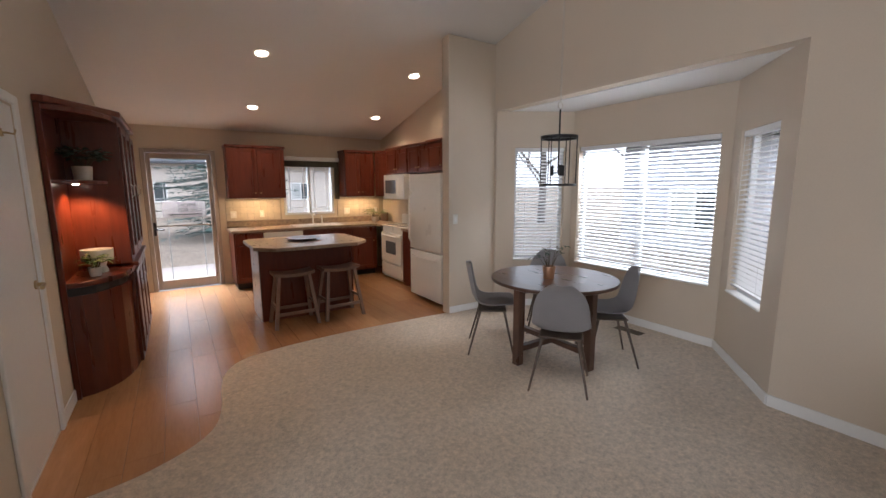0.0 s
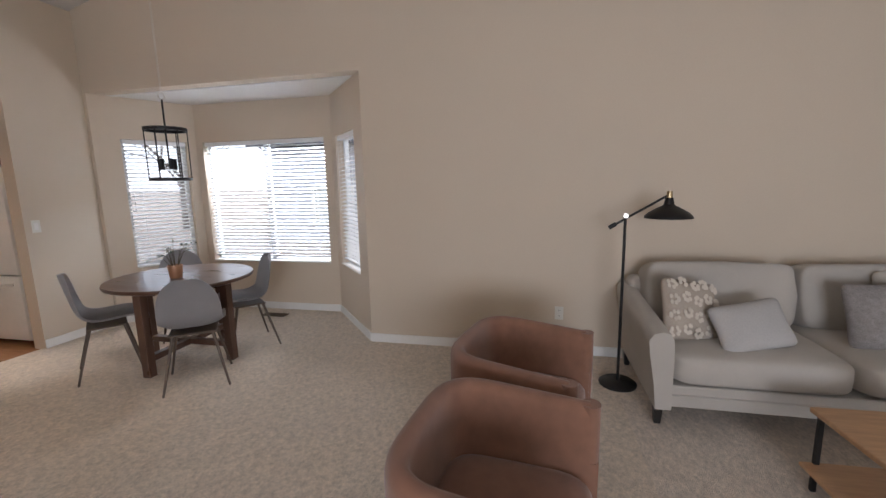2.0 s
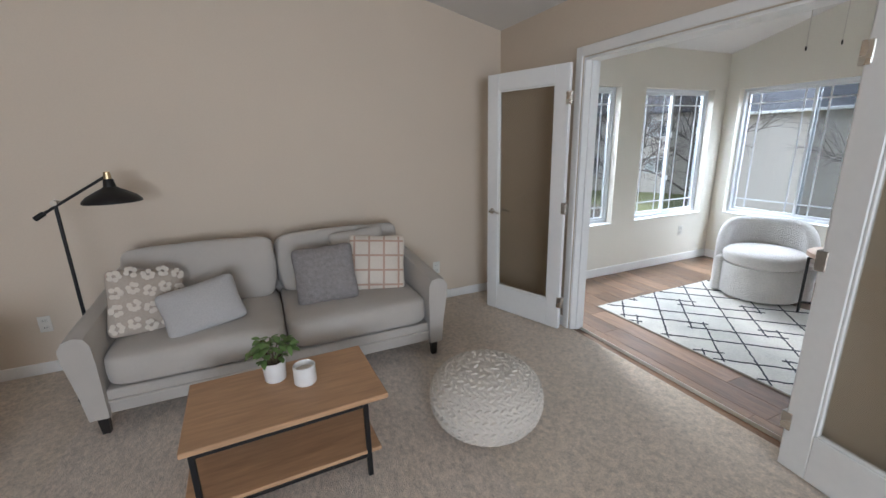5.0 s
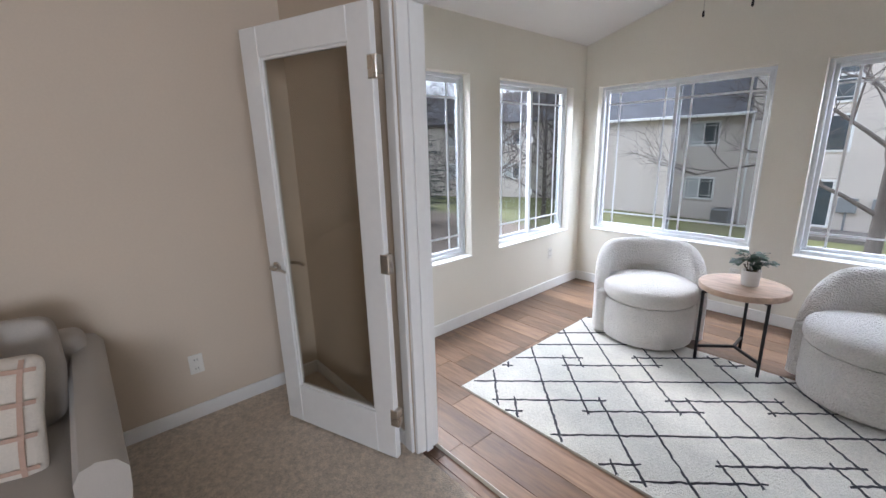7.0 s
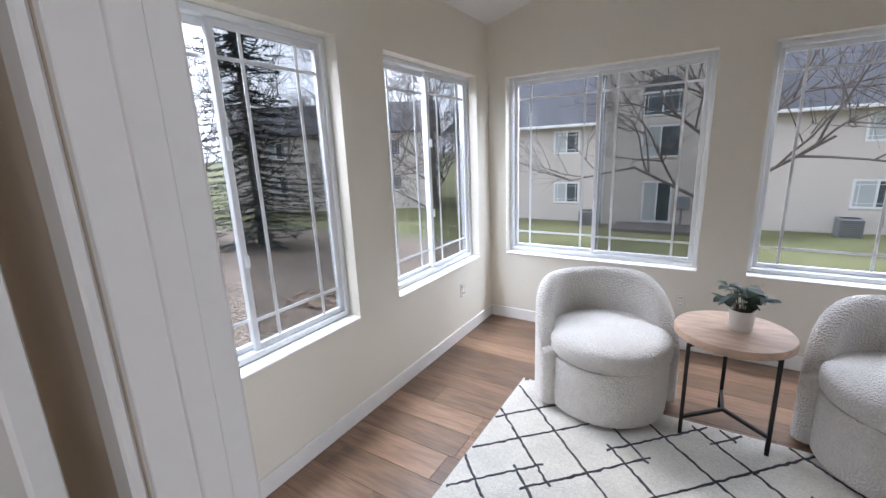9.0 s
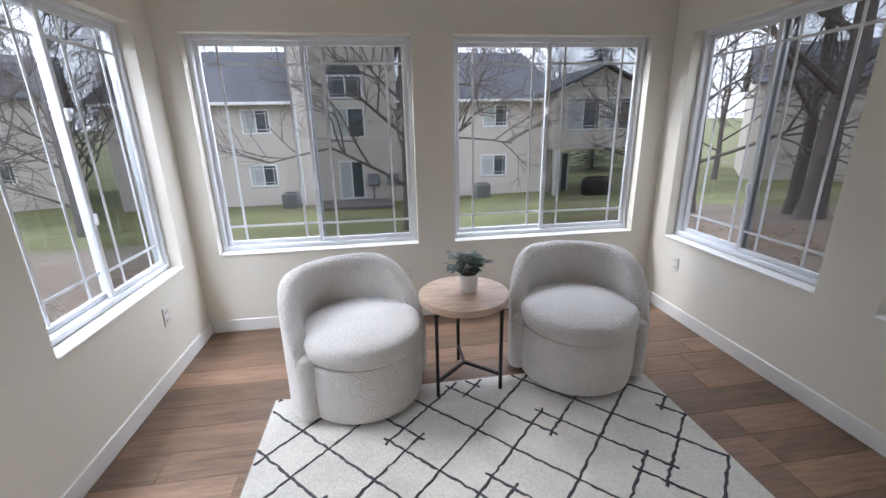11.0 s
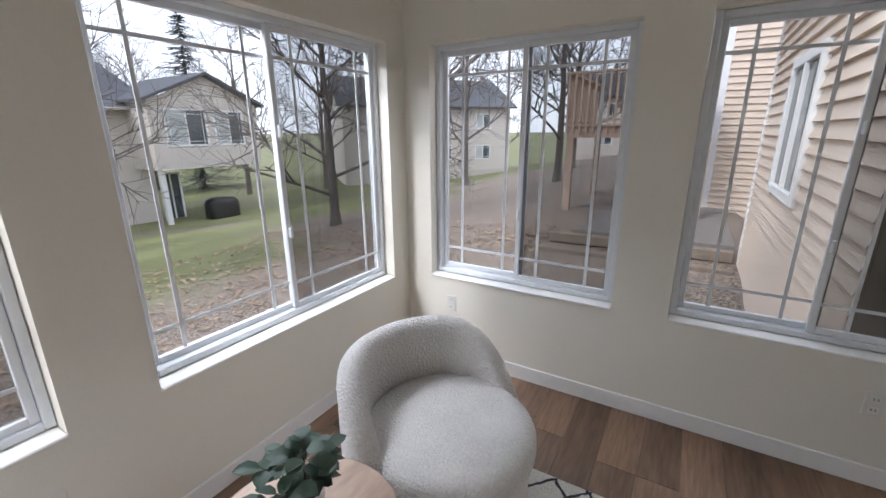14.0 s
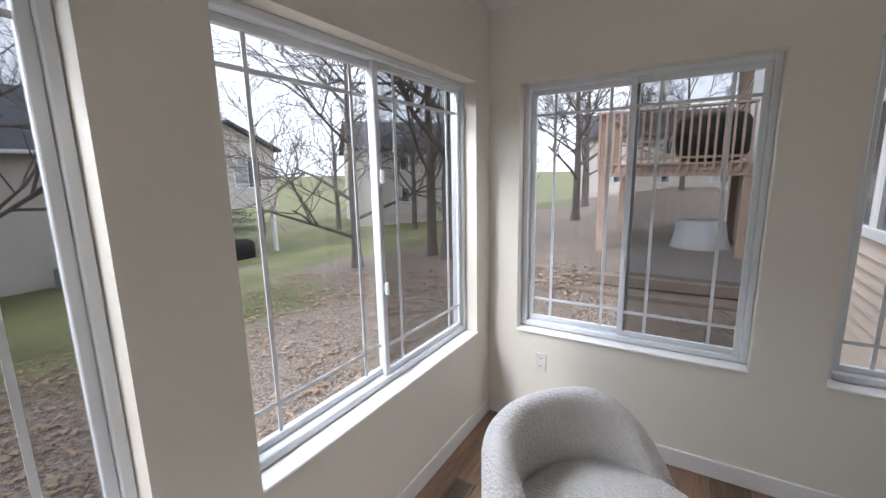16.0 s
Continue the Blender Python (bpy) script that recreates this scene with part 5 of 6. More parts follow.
# hutch along the closet wall
hu = thing("display_hutch", (0, 0, 0), "tall cherry hutch with a rounded open end and glazed doors", "cabinet")
HX, HF = -0.715, -0.33
rnd_end = lambda r: [(HX + 0.01, 4.01)] + [(HX + 0.02 + r * math.sin(radians(a)), 4.60 - 0.58 * math.cos(radians(a))) for a in (0, 15, 30, 45, 60, 75, 90)] + [(HX + 0.01, 4.60)]
part("back_panel", box(HX, HX + 0.018, 4.0, 4.60, 0.0, 2.14), "cherry", hu)
part("edge_post", box(HX, HX + 0.035, 3.985, 4.01, 0.0, 2.14, 0.003), "cherry", hu)
part("end_base", prism(rnd_end(0.34), 0.0, 0.78), "cherry", hu)
part("end_counter", prism(rnd_end(0.37), 0.84, 0.88, 0.008), "cherry", hu)
part("end_shelf", prism(rnd_end(0.26), 1.60, 1.625, 0.004), "cherry", hu)
part("end_top", prism(rnd_end(0.36), 2.10, 2.14, 0.006), "cherry", hu)
part("crown", prism([(HX, 3.975), (HX + 0.06, 3.97), (HX + 0.42, 4.52), (HX + 0.42, 5.90), (HX, 5.90)], 2.141, 2.19, 0.01), "cherry", hu)
# black solid paints the shade in the gap between end base and counter
part("end_drawer_gap", prism(rnd_end(0.33), 0.781, 0.839), "blackwood", hu)
part("body", box(HX, HF, 4.605, 5.85, 0.0, 2.14, 0.003), "cherry", hu)
for k in range(3):
    y0 = 4.62 + 0.41 * k
    for z0, z1, glazed in ((0.08, 0.84, False), (0.98, 2.08, True)):
        f = bmesh.new()
        t = 0.05
        for a in ((y0, y0 + t, z0, z1), (y0 + 0.39 - t, y0 + 0.39, z0, z1), (y0 + t, y0 + 0.39 - t, z0, z0 + t), (y0 + t, y0 + 0.39 - t, z1 - t, z1)):
            box(HF + 0.001, HF + 0.022, a[0], a[1], a[2], a[3], 0.003, f)
        d = part("door", f, "cherry", hu)
        part("glass_panel" if glazed else "door_panel", box(HF + 0.002, HF + 0.012, y0 + t, y0 + 0.39 - t, z0 + t, z1 - t, 0.003), "darkglass" if glazed else "cherry", d)
        part("pull", tube([(HF + 0.022, y0 + 0.345, z0 + 0.5), (HF + 0.045, y0 + 0.345, z0 + 0.52), (HF + 0.045, y0 + 0.345, z0 + 0.6), (HF + 0.022, y0 + 0.345, z0 + 0.62)], 0.005, 6), "chrome", d)
part("worktop", box(HX, HF + 0.04, 4.605, 5.86, 0.885, 0.92, 0.006), "cherry", hu)
part("puck_light", lathe([(0, 0), (0.02, 0), (0.02, -0.008), (0, -0.009)], 16), "bulb", hu, at=pose(HX + 0.10, 4.42, 1.599))
potted_plant("potted_plant", (HX + 0.15, 4.43, 1.626), "trailing grey-green plant in a stone pot", pot(0.055, 0.065, 0.11), "backtile", "leafdark", 40, 0.17, 0.17, 0.06, 0.035, 21)
potted_plant("potted_plant", (HX + 0.17, 4.27, 0.881), "yellow green succulent in a small grey pot", pot(0.035, 0.045, 0.07), "ceramic", "leafbright", 24, 0.07, 0.12, 0.08, 0.02, 22)
vs = thing("pedestal_bowl", (HX + 0.17, 4.45, 0.881), "white ceramic pedestal bowl on the hutch counter", "bowl")
part("bowl", lathe([(0, 0), (0.065, 0), (0.06, 0.03), (0.05, 0.05), (0.06, 0.085), (0.105, 0.10), (0.11, 0.19), (0.103, 0.19), (0.098, 0.11), (0, 0.10)], 28), "ceramic", vs, smooth=True)

# recessed lights on the vaulted ceiling
slope = math.degrees(math.atan(0.24))
for x, y in ((0.97, 5.23), (2.87, 5.19), (2.93, 6.62), (1.06, 6.65)):
    c = thing("recessed_light", pose(x, y, vault(y) - 0.002, -slope), "white recessed ceiling light, switched on", "lamp", "kitchen ceiling lights")
    part("trim_ring", lathe([(0.065, -0.002), (0.095, -0.001), (0.098, -0.006), (0.07, -0.010), (0.065, -0.002)], 28), "trim", c)
    part("lens", lathe([(0, -0.004), (0.064, -0.004)], 24), "bulb", c)
    lamp("recessed_lamp", "SPOT", (x, y - 0.02, vault(y) - 0.03), (x, y - 0.02, 0), 18, (1.0, 0.76, 0.5), 0.05, None, 135)
for a, b in (((0.85, 7.38), (1.50, 7.38)), ((2.65, 7.38), (3.2, 7.38))):
    u = thing("under_cabinet_light", pose((a[0] + b[0]) / 2, a[1], 1.385), "slim warm light strip under the wall cabinet", "lamp", "under-cabinet lights")
    part("strip", box(-(b[0] - a[0]) / 2, (b[0] - a[0]) / 2, -0.02, 0.02, 0.0, 0.014, 0.003), "trim", u)
    lamp("strip_lamp", "AREA", ((a[0] + b[0]) / 2, a[1], 1.382), ((a[0] + b[0]) / 2, a[1] + 0.05, 0.9), 2.2, (1.0, 0.66, 0.32), b[0] - a[0], 0.03)
lamp("puck_lamp", "SPOT", (HX + 0.13, 4.42, 1.575), (HX + 0.10, 4.45, 0.9), 14, (1.0, 0.55, 0.25), 0.02, None, 130)

# yard sign seen through the patio door
sg = thing("yard_sign", pose(0.2, 8.3, 0), "grey sign board with dark lettering and an arrow", "sign")
part("board", box(-0.36, 0.26, 0, 0.012, 1.08, 1.34, 0.002), "sign", sg)
for x in (-0.3, 0.2):
    part("stake", tube([(x, 0.012, -0.3), (x, 0.012, 1.33)], 0.006, 6), "steel", sg)


def words(text, size, at, parent):
    cu = bpy.data.curves.new("lettering", "FONT")
    cu.body, cu.size, cu.extrude, cu.align_x, cu.align_y = text, size, 0.001, "CENTER", "CENTER"
    cu.materials.append(M["ink"])
    o = new("lettering", cu)
    o.parent = parent
    o.matrix_basis = at
    return o


words("HOME", 0.10, pose(-0.0, -0.002, 1.275, 90), sg)
words("FOR SALE", 0.085, pose(0.03, -0.002, 1.195, 90), sg)
ar = bmesh.new()
box(-0.22, 0.2, -0.004, -0.001, 1.115, 1.133, 0, ar)
vv = [ar.verts.new((x, -0.0045, z)) for x, z in ((-0.3, 1.124), (-0.21, 1.15), (-0.21, 1.098))]
ar.faces.new(vv)
part("arrow", ar, "ink", sg)

# ---- sunroom things ----
def swivel_chair(at):
    """Round boucle chair with a wrapped low back; it faces +y."""
    c = thing("accent_chair", at, "round ivory boucle accent chair with a wrapped low back", "armchair", "sunroom chairs")
    part("plinth", lathe([(0, 0), (0.27, 0), (0.27, 0.02), (0, 0.02)], 32), "rughem", c)
    part("base", lathe([(0, 0.012), (0.31, 0.012), (0.328, 0.025), (0.335, 0.10), (0.335, 0.30), (0.325, 0.325), (0, 0.33)], 48), "boucle", c, smooth=True)
    part("seat_cushion", puff(0.335, 0.345, 0.085, 1.0, 0.55, (0, 0.02, 0.395), 44), "boucle", c, smooth=True)
    n = 30
    path = arc(0, -0.02, 0.35, 180 - 12, 360 + 12, n)
    tops = []
    for i in range(n + 1):
        s = abs(2 * i / n - 1)
        tops.append(0.72 - 0.32 * max(0, (s - 0.42) / 0.58) ** 2.2)
    b = shell(path, 0.105, 0.03, tops, 4)
    part("backrest", b, "boucle", c, smooth=True)
    for sgn in (0, n):
        p = path[sgn]
        part("arm_edge", lathe([(0, 0.031), (0.052, 0.031), (0.0525, tops[sgn] - 0.075), (0.042, tops[sgn] - 0.035), (0, tops[sgn] - 0.015)], 16), "boucle", c, smooth=True, at=pose(p[0], p[1], 0))
    return c


a1 = swivel_chair(pose(2.15, -6.44, FZ + 0.022, 0, 0, 30))
copy_thing(a1, pose(0.87, -6.44, FZ + 0.022, 0, 0, -18))

tb = thing("side_table", (1.555, -6.475, FZ + 0.004), "round pale wood side table on three black metal legs", "table")
part("tabletop", lathe([(0, 0.525), (0.25, 0.525), (0.26, 0.532), (0.262, 0.56), (0.257, 0.568), (0, 0.57)], 48), "roundwood", tb, smooth=True)
feet = [(0.185, 0.17), (-0.18, 0.16), (0.0, -0.20)]
for x, y in feet:
    part("leg", box(x - 0.009, x + 0.009, y - 0.009, y + 0.009, 0, 0.524, 0.002), "black", tb)
    L = math.hypot(x, y)
    part("stretcher", box(0, L, -0.008, 0.008, 0.10, 0.118, 0.001), "black", tb, at=pose(0, 0, 0, 0, 0, math.degrees(math.atan2(y, x))))
    part("top_brace", box(0, L, -0.009, 0.009, 0.508, 0.524, 0.001), "black", tb, at=pose(0, 0, 0, 0, 0, math.degrees(math.atan2(y, x))))
potted_plant("potted_plant", (1.525, -6.49, FZ + 0.575), "round-leaved green plant in a white ribbed pot", pot(0.048, 0.056, 0.105), "ceramic", "leafdark", 22, 0.105, 0.135, 0.066, 0.048, 31)

# trellis rug
RG = (0.47, 2.66, -6.44, -4.85)
rg = thing("trellis_rug", (0, 0, FZ), "ivory shag rug with a charcoal diamond trellis", "rug")
part("hem", box(RG[0], RG[1], RG[2], RG[3], 0.0045, 0.012, 0.003), "rughem", rg)
bm = bmesh.new()
nx, ny = 110, 78
gv = [[bm.verts.new((RG[0] + 0.008 + (RG[1] - RG[0] - 0.016) * i / nx, RG[2] + 0.008 + (RG[3] - RG[2] - 0.016) * j / ny, 0.017 + 0.0035 * noise.noise(Vector((i * 0.7, j * 0.7, 0))))) for j in range(ny + 1)] for i in range(nx + 1)]
for i in range(nx):
    for j in range(ny):
        bm.faces.new((gv[i][j], gv[i + 1][j], gv[i + 1][j + 1], gv[i][j + 1]))
part("field", bm, "rug", rg, smooth=True)
lines = bmesh.new()
rr = random.Random(5)


def yarn(p, q):
    """A dark line of tufts, clipped to the rug."""
    p, q = Vector(p), Vector(q)
    n = max(2, int((q - p).length / 0.025))
    sd = Vector((-(q - p).y, (q - p).x)).normalized()
    prev = None
    for k in range(n + 1):
        c = p.lerp(q, k / n) + sd * rr.uniform(-0.004, 0.004)
        if not (RG[0] + 0.01 < c.x < RG[1] - 0.01 and RG[2] + 0.01 < c.y < RG[3] - 0.01):
            prev = None
            continue
        w = 0.008 + rr.uniform(-0.002, 0.002)
        row = [lines.verts.new((*(c - sd * w), 0.0155)), lines.verts.new((*c, 0.0235)), lines.verts.new((*(c + sd * w), 0.0155))]
        if prev:
            lines.faces.new((prev[0], prev[1], row[1], row[0]))
            lines.faces.new((prev[1], prev[2], row[2], row[1]))
        prev = row


# two families of diagonals; every second line is broken into overlapping, staggered lengths
PER, CA, CB, STEP, OVER = 0.73, -7.59, -2.96, 0.075, 0.055


def crossing(ca, cb):
    return Vector(((cb - ca) / 2, (cb + ca) / 2))


for k in range(-5, 6):
    ca, cb = CA + PER * k, CB + PER * k
    yarn(crossing(ca, CB - 5 * PER), crossing(ca, CB + 5 * PER))
    yarn(crossing(CA - 5 * PER, cb), crossing(CA + 5 * PER, cb))
    for j in range(-5, 5):
        off = STEP if j % 2 else -STEP
        e0, e1 = (j - 0.5) * PER - OVER * 2.2, (j + 0.5) * PER + OVER * 2.2
        yarn(crossing(ca + PER / 2 + off, CB + e0), crossing(ca + PER / 2 + off, CB + e1))
        yarn(crossing(CA + e0, cb + PER / 2 - off), crossing(CA + e1, cb + PER / 2 - off))
tagged(part("trellis", lines, "rugline", rg), kind="stuff")

# ceiling fan
fan = thing("ceiling_fan", (1.63, -5.72, 0), "white ceiling fan with dark blades and pull chains", "fan")
top = gable(1.63)
part("downrod", tube([(0, 0, 2.62), (0, 0, top - 0.02)], 0.012, 10), "trim", fan)
part("canopy", lathe([(0, 0), (0.03, 0), (0.07, 0.06), (0, 0.07)], 20), "trim", fan, at=pose(0, 0, top - 0.085))
part("motor", lathe([(0, 2.50), (0.07, 2.50), (0.12, 2.53), (0.125, 2.58), (0.08, 2.63), (0, 2.64)], 28), "trim", fan, smooth=True)
part("light_bowl", lathe([(0, 2.385), (0.07, 2.395), (0.11, 2.43), (0.115, 2.47), (0.06, 2.50), (0, 2.50)], 28), "ceramic", fan, smooth=True)
for i in range(5):
    bl = part("blade", box(0.20, 0.64, -0.06, 0.06, 2.545, 2.552, 0.003), "black", fan, at=pose(0, 0, 0, 0, 0, 72 * i + 20))
    part("blade_arm", box(0.11, 0.23, -0.018, 0.018, 2.535, 2.544, 0.002), "chrome", bl)
for a in (0.10, -0.10):
    part("pull_chain", tube([(a, 0.06, 2.42), (a, 0.06, 2.12)], 0.0022, 5), "chrome", fan)
    part("chain_knob", lathe([(0, 0), (0.006, 0.006), (0.004, 0.03), (0, 0.03)], 8), "black", fan, at=pose(a, 0.06, 2.09))


# ---- outdoors ----
def rise(x, y):
    """The ground's height: a lawn that falls away to the south and lies higher to the west."""
    h = -0.62
    if y < -8:
        h -= 0.122 * min(-8 - y, 15) + 0.012 * max(0, min(-23 - y, 40))
    if x < -1 and y < -4:
        k = min(1.0, (-1 - x) / 5.0)
        h += 0.55 * k * max(0.0, 1 - max(0, -8 - y) / 22)
    if y > 5:
        h = -0.18
    elif y > 0:
        h = -0.62 + 0.44 * y / 5
    return h + 0.05 * noise.noise(Vector((x * 0.3, y * 0.3, 0)))


def spaced():
    near = [i * 0.8 for i in range(-40, 41)]
    far = [-2500, -900, -400, -200, -120, -80, -55, -42]
    return far + near + [-v for v in far[::-1]]


bm = bmesh.new()
xs, ys = spaced(), spaced()
gr = [[bm.verts.new((x, y, rise(x, y) if abs(x) < 42 and abs(y) < 60 else rise(max(-40, min(40, x)), max(-58, min(58, y))))) for y in ys] for x in xs]
for i in range(len(xs) - 1):
    for j in range(len(ys) - 1):
        bm.faces.new((gr[i][j], gr[i + 1][j], gr[i + 1][j + 1], gr[i][j + 1]))
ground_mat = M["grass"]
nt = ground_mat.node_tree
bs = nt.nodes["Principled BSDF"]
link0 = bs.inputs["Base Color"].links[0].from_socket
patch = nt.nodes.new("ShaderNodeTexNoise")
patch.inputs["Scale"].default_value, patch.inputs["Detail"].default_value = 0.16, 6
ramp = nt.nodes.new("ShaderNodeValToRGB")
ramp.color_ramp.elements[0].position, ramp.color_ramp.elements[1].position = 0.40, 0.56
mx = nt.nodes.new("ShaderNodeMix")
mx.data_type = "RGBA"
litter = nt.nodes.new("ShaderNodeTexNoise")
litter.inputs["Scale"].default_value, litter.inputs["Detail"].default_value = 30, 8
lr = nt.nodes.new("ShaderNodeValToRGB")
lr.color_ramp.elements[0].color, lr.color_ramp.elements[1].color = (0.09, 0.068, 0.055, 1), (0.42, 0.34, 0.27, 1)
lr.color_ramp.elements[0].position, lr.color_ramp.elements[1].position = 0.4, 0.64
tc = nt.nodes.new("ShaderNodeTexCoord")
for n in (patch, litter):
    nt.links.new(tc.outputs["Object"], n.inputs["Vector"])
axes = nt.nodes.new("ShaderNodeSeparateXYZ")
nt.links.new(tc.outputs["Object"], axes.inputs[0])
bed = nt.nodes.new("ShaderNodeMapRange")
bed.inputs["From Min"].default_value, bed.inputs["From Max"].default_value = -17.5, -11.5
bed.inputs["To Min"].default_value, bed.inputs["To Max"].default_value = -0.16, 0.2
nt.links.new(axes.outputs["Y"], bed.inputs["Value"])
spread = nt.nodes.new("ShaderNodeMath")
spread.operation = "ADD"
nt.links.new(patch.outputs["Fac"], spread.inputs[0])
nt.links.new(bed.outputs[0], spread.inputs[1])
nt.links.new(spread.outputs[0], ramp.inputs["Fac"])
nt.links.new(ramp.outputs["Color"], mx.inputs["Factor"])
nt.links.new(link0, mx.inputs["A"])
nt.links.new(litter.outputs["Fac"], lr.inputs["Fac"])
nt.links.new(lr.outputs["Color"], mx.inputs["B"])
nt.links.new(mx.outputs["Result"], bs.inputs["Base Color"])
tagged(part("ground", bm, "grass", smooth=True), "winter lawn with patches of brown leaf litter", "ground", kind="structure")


def litter_scatter():
    """Dry curled leaves strewn over the ground round the sunroom."""
    rnd = random.Random(77)
    verts, faces = [], []
    for i in range(9000):
        x, y = rnd.uniform(-5.5, 7.0), -7.7 - 8.5 * rnd.random() ** 1.6
        if rnd.random() > 0.55 + 0.9 * noise.noise(Vector((x * 0.6, y * 0.6, 3.0))):
            continue
        if -3.95 < x < -0.45 and y > -8.9:
            continue
        a, l = rnd.uniform(0, 6.28), rnd.uniform(0.035, 0.075)
        u, v = Vector((math.cos(a), math.sin(a), rnd.uniform(-0.3, 0.3))) * l, Vector((-math.sin(a), math.cos(a), rnd.uniform(-0.3, 0.3))) * l * 0.55
        c = Vector((x, y, rise(x, y) + 0.03))
        k = len(verts)
        verts += [c - u, c + v + Vector((0, 0, 0.015)), c + u, c - v + Vector((0, 0, 0.015))]
        faces += [(k, k + 1, k + 2), (k, k + 2, k + 3)]
    me = bpy.data.meshes.new("fallen_leaves")
    me.from_pydata(verts, [], faces)
    M["dryleaf"] = mat("dry tan leaf", (0.36, 0.26, 0.18), 0.9, vary=0.5, scale=9)
    me.materials.append(M["dryleaf"])
    tagged(new("fallen_leaves", me), "dry tan fallen leaves strewn over the winter lawn", "leaves", kind="stuff")


litter_scatter()


def clapboard(b, x0, x1, z0, z1, y, step=0.115, holes=()):
    """Overlapping boards on a wall that faces +y; each leans out at its foot. holes: (x0, x1, z0, z1)."""
    z = z0
    while z < z1 - 0.01:
        zt = min(z + step, z1)
        spans = [(x0, x1)]
        for h in holes:
            if h[2] < zt and h[3] > z:
                spans = [s for a, c in spans for s in ((a, min(c, h[0])), (max(a, h[1]), c)) if s[1] - s[0] > 0.01]
        for a, c in spans:
            v = [b.verts.new(p) for p in ((a, y, z), (c, y, z), (c, y + 0.036, z), (a, y + 0.036, z), (a, y, zt), (c, y, zt))]
            b.faces.new((v[0], v[1], v[2], v[3]))
            b.faces.new((v[3], v[2], v[5], v[4]))
            b.faces.new((v[0], v[3], v[4]))
            b.faces.new((v[1], v[5], v[2]))
        z = zt


def house_window(parent, x0, x1, z0, z1, y, slider_door=False, arch=False, drawn=True):
    f = bmesh.new()
    t = 0.09
    zc = z1
    for a in ((x0, x0 + t, z0, z1), (x1 - t, x1, z0, z1), (x0 + t, x1 - t, z0, z0 + t), (x0 + t, x1 - t, z1 - t, z1), ((x0 + x1) / 2 - 0.035, (x0 + x1) / 2 + 0.035, z0 + t, z1 - t)):
        box(a[0], a[1], y - 0.02, y + 0.05, a[2], a[3], 0.006, f)
    w = part("window", f, "farwhite", parent)
    xm = (x0 + x1) / 2
    part("pane", box(x0 + t, xm - 0.035, y - 0.01, y + 0.01, z0 + t, z1 - t), "farpane", w)
    part("pane", box(xm + 0.035, x1 - t, y - 0.01, y + 0.01, z0 + t, z1 - t), "farcurtain" if drawn else "farpane", w)
    if not slider_door:
        for a in (x0 + t + 0.12, x1 - t - 0.12):
            part("grille_bar", box(a - 0.012, a + 0.012, y + 0.011, y + 0.02, z0 + t, z1 - t), "farwhite", w)
        for z in (z0 + t + 0.13, z1 - t - 0.13):
            part("grille_bar", box(x0 + t, x1 - t, y + 0.0115, y + 0.019, z - 0.012, z + 0.012), "farwhite", w)
    if arch:
        n = 12
        b = bmesh.new()
        hw = (x1 - x0) / 2
        ring = [b.verts.new((xm + hw * math.cos(math.pi * i / n), y + 0.012, z1 + 0.02 + 0.75 * hw * math.sin(math.pi * i / n))) for i in range(n + 1)]
        b.faces.new(ring)
        part("arch_pane", b, "farpane", w)
    return w


def roof_slab(b, pts, t=0.12):
    lo = [b.verts.new(p) for p in pts]
    hi = [b.verts.new((p[0], p[1], p[2] + t)) for p in pts]
    b.faces.new(lo)
    b.faces.new(hi)
    n = len(pts)
    for i in range(n):
        b.faces.new((lo[i], lo[(i + 1) % n], hi[(i + 1) % n], hi[i]))
    return b


HY, HB = -27.0, -2.05
DROP = -0.62
nb = thing("neighbour_house", (0, 0, DROP), "two-storey beige sided house with grey shingle roof", "house")
ops = [(7.35, 8.75, 1.75, 2.95), (7.3, 8.7, -0.9, 0.25), (-5.0, -3.6, 1.85, 3.0), (-5.0, -3.5, -0.8, 0.4)]
b = bmesh.new()
box(-7.6, 15.0, HY - 9, HY - 0.01, HB - 0.5, 3.25, 0, b)
part("wall_core", b, "siding", nb)
b = bmesh.new()
clapboard(b, 6.05, 15.0, HB, 3.2, HY, 0.13, ops)
clapboard(b, -7.6, 1.0, HB, 3.2, HY, 0.13, ops)
tagged(part("siding_boards", b, "siding", nb), kind="stuff")
for o in ops:
    house_window(nb, *o, HY)
b = bmesh.new()
box(1.0, 6.05, HY - 6, HY + 0.55, HB - 0.5, 6.2, 0, b)
part("tall_bay_core", b, "siding", nb)
b = bmesh.new()
clapboard(b, 1.0, 6.05, HB, 6.2, HY + 0.56, 0.13, [(2.65, 4.35, 3.35, 5.1), (2.65, 4.35, 1.45, 2.95), (2.85, 4.15, -1.65, 0.35)])
tagged(part("tall_bay_boards", b, "siding", nb), kind="stuff")
house_window(nb, 2.65, 4.35, 3.35, 4.45, HY + 0.56, arch=True, drawn=False)
house_window(nb, 2.65, 4.35, 1.45, 2.95, HY + 0.56, True)
house_window(nb, 2.85, 4.15, -1.65, 0.35, HY + 0.56, True)
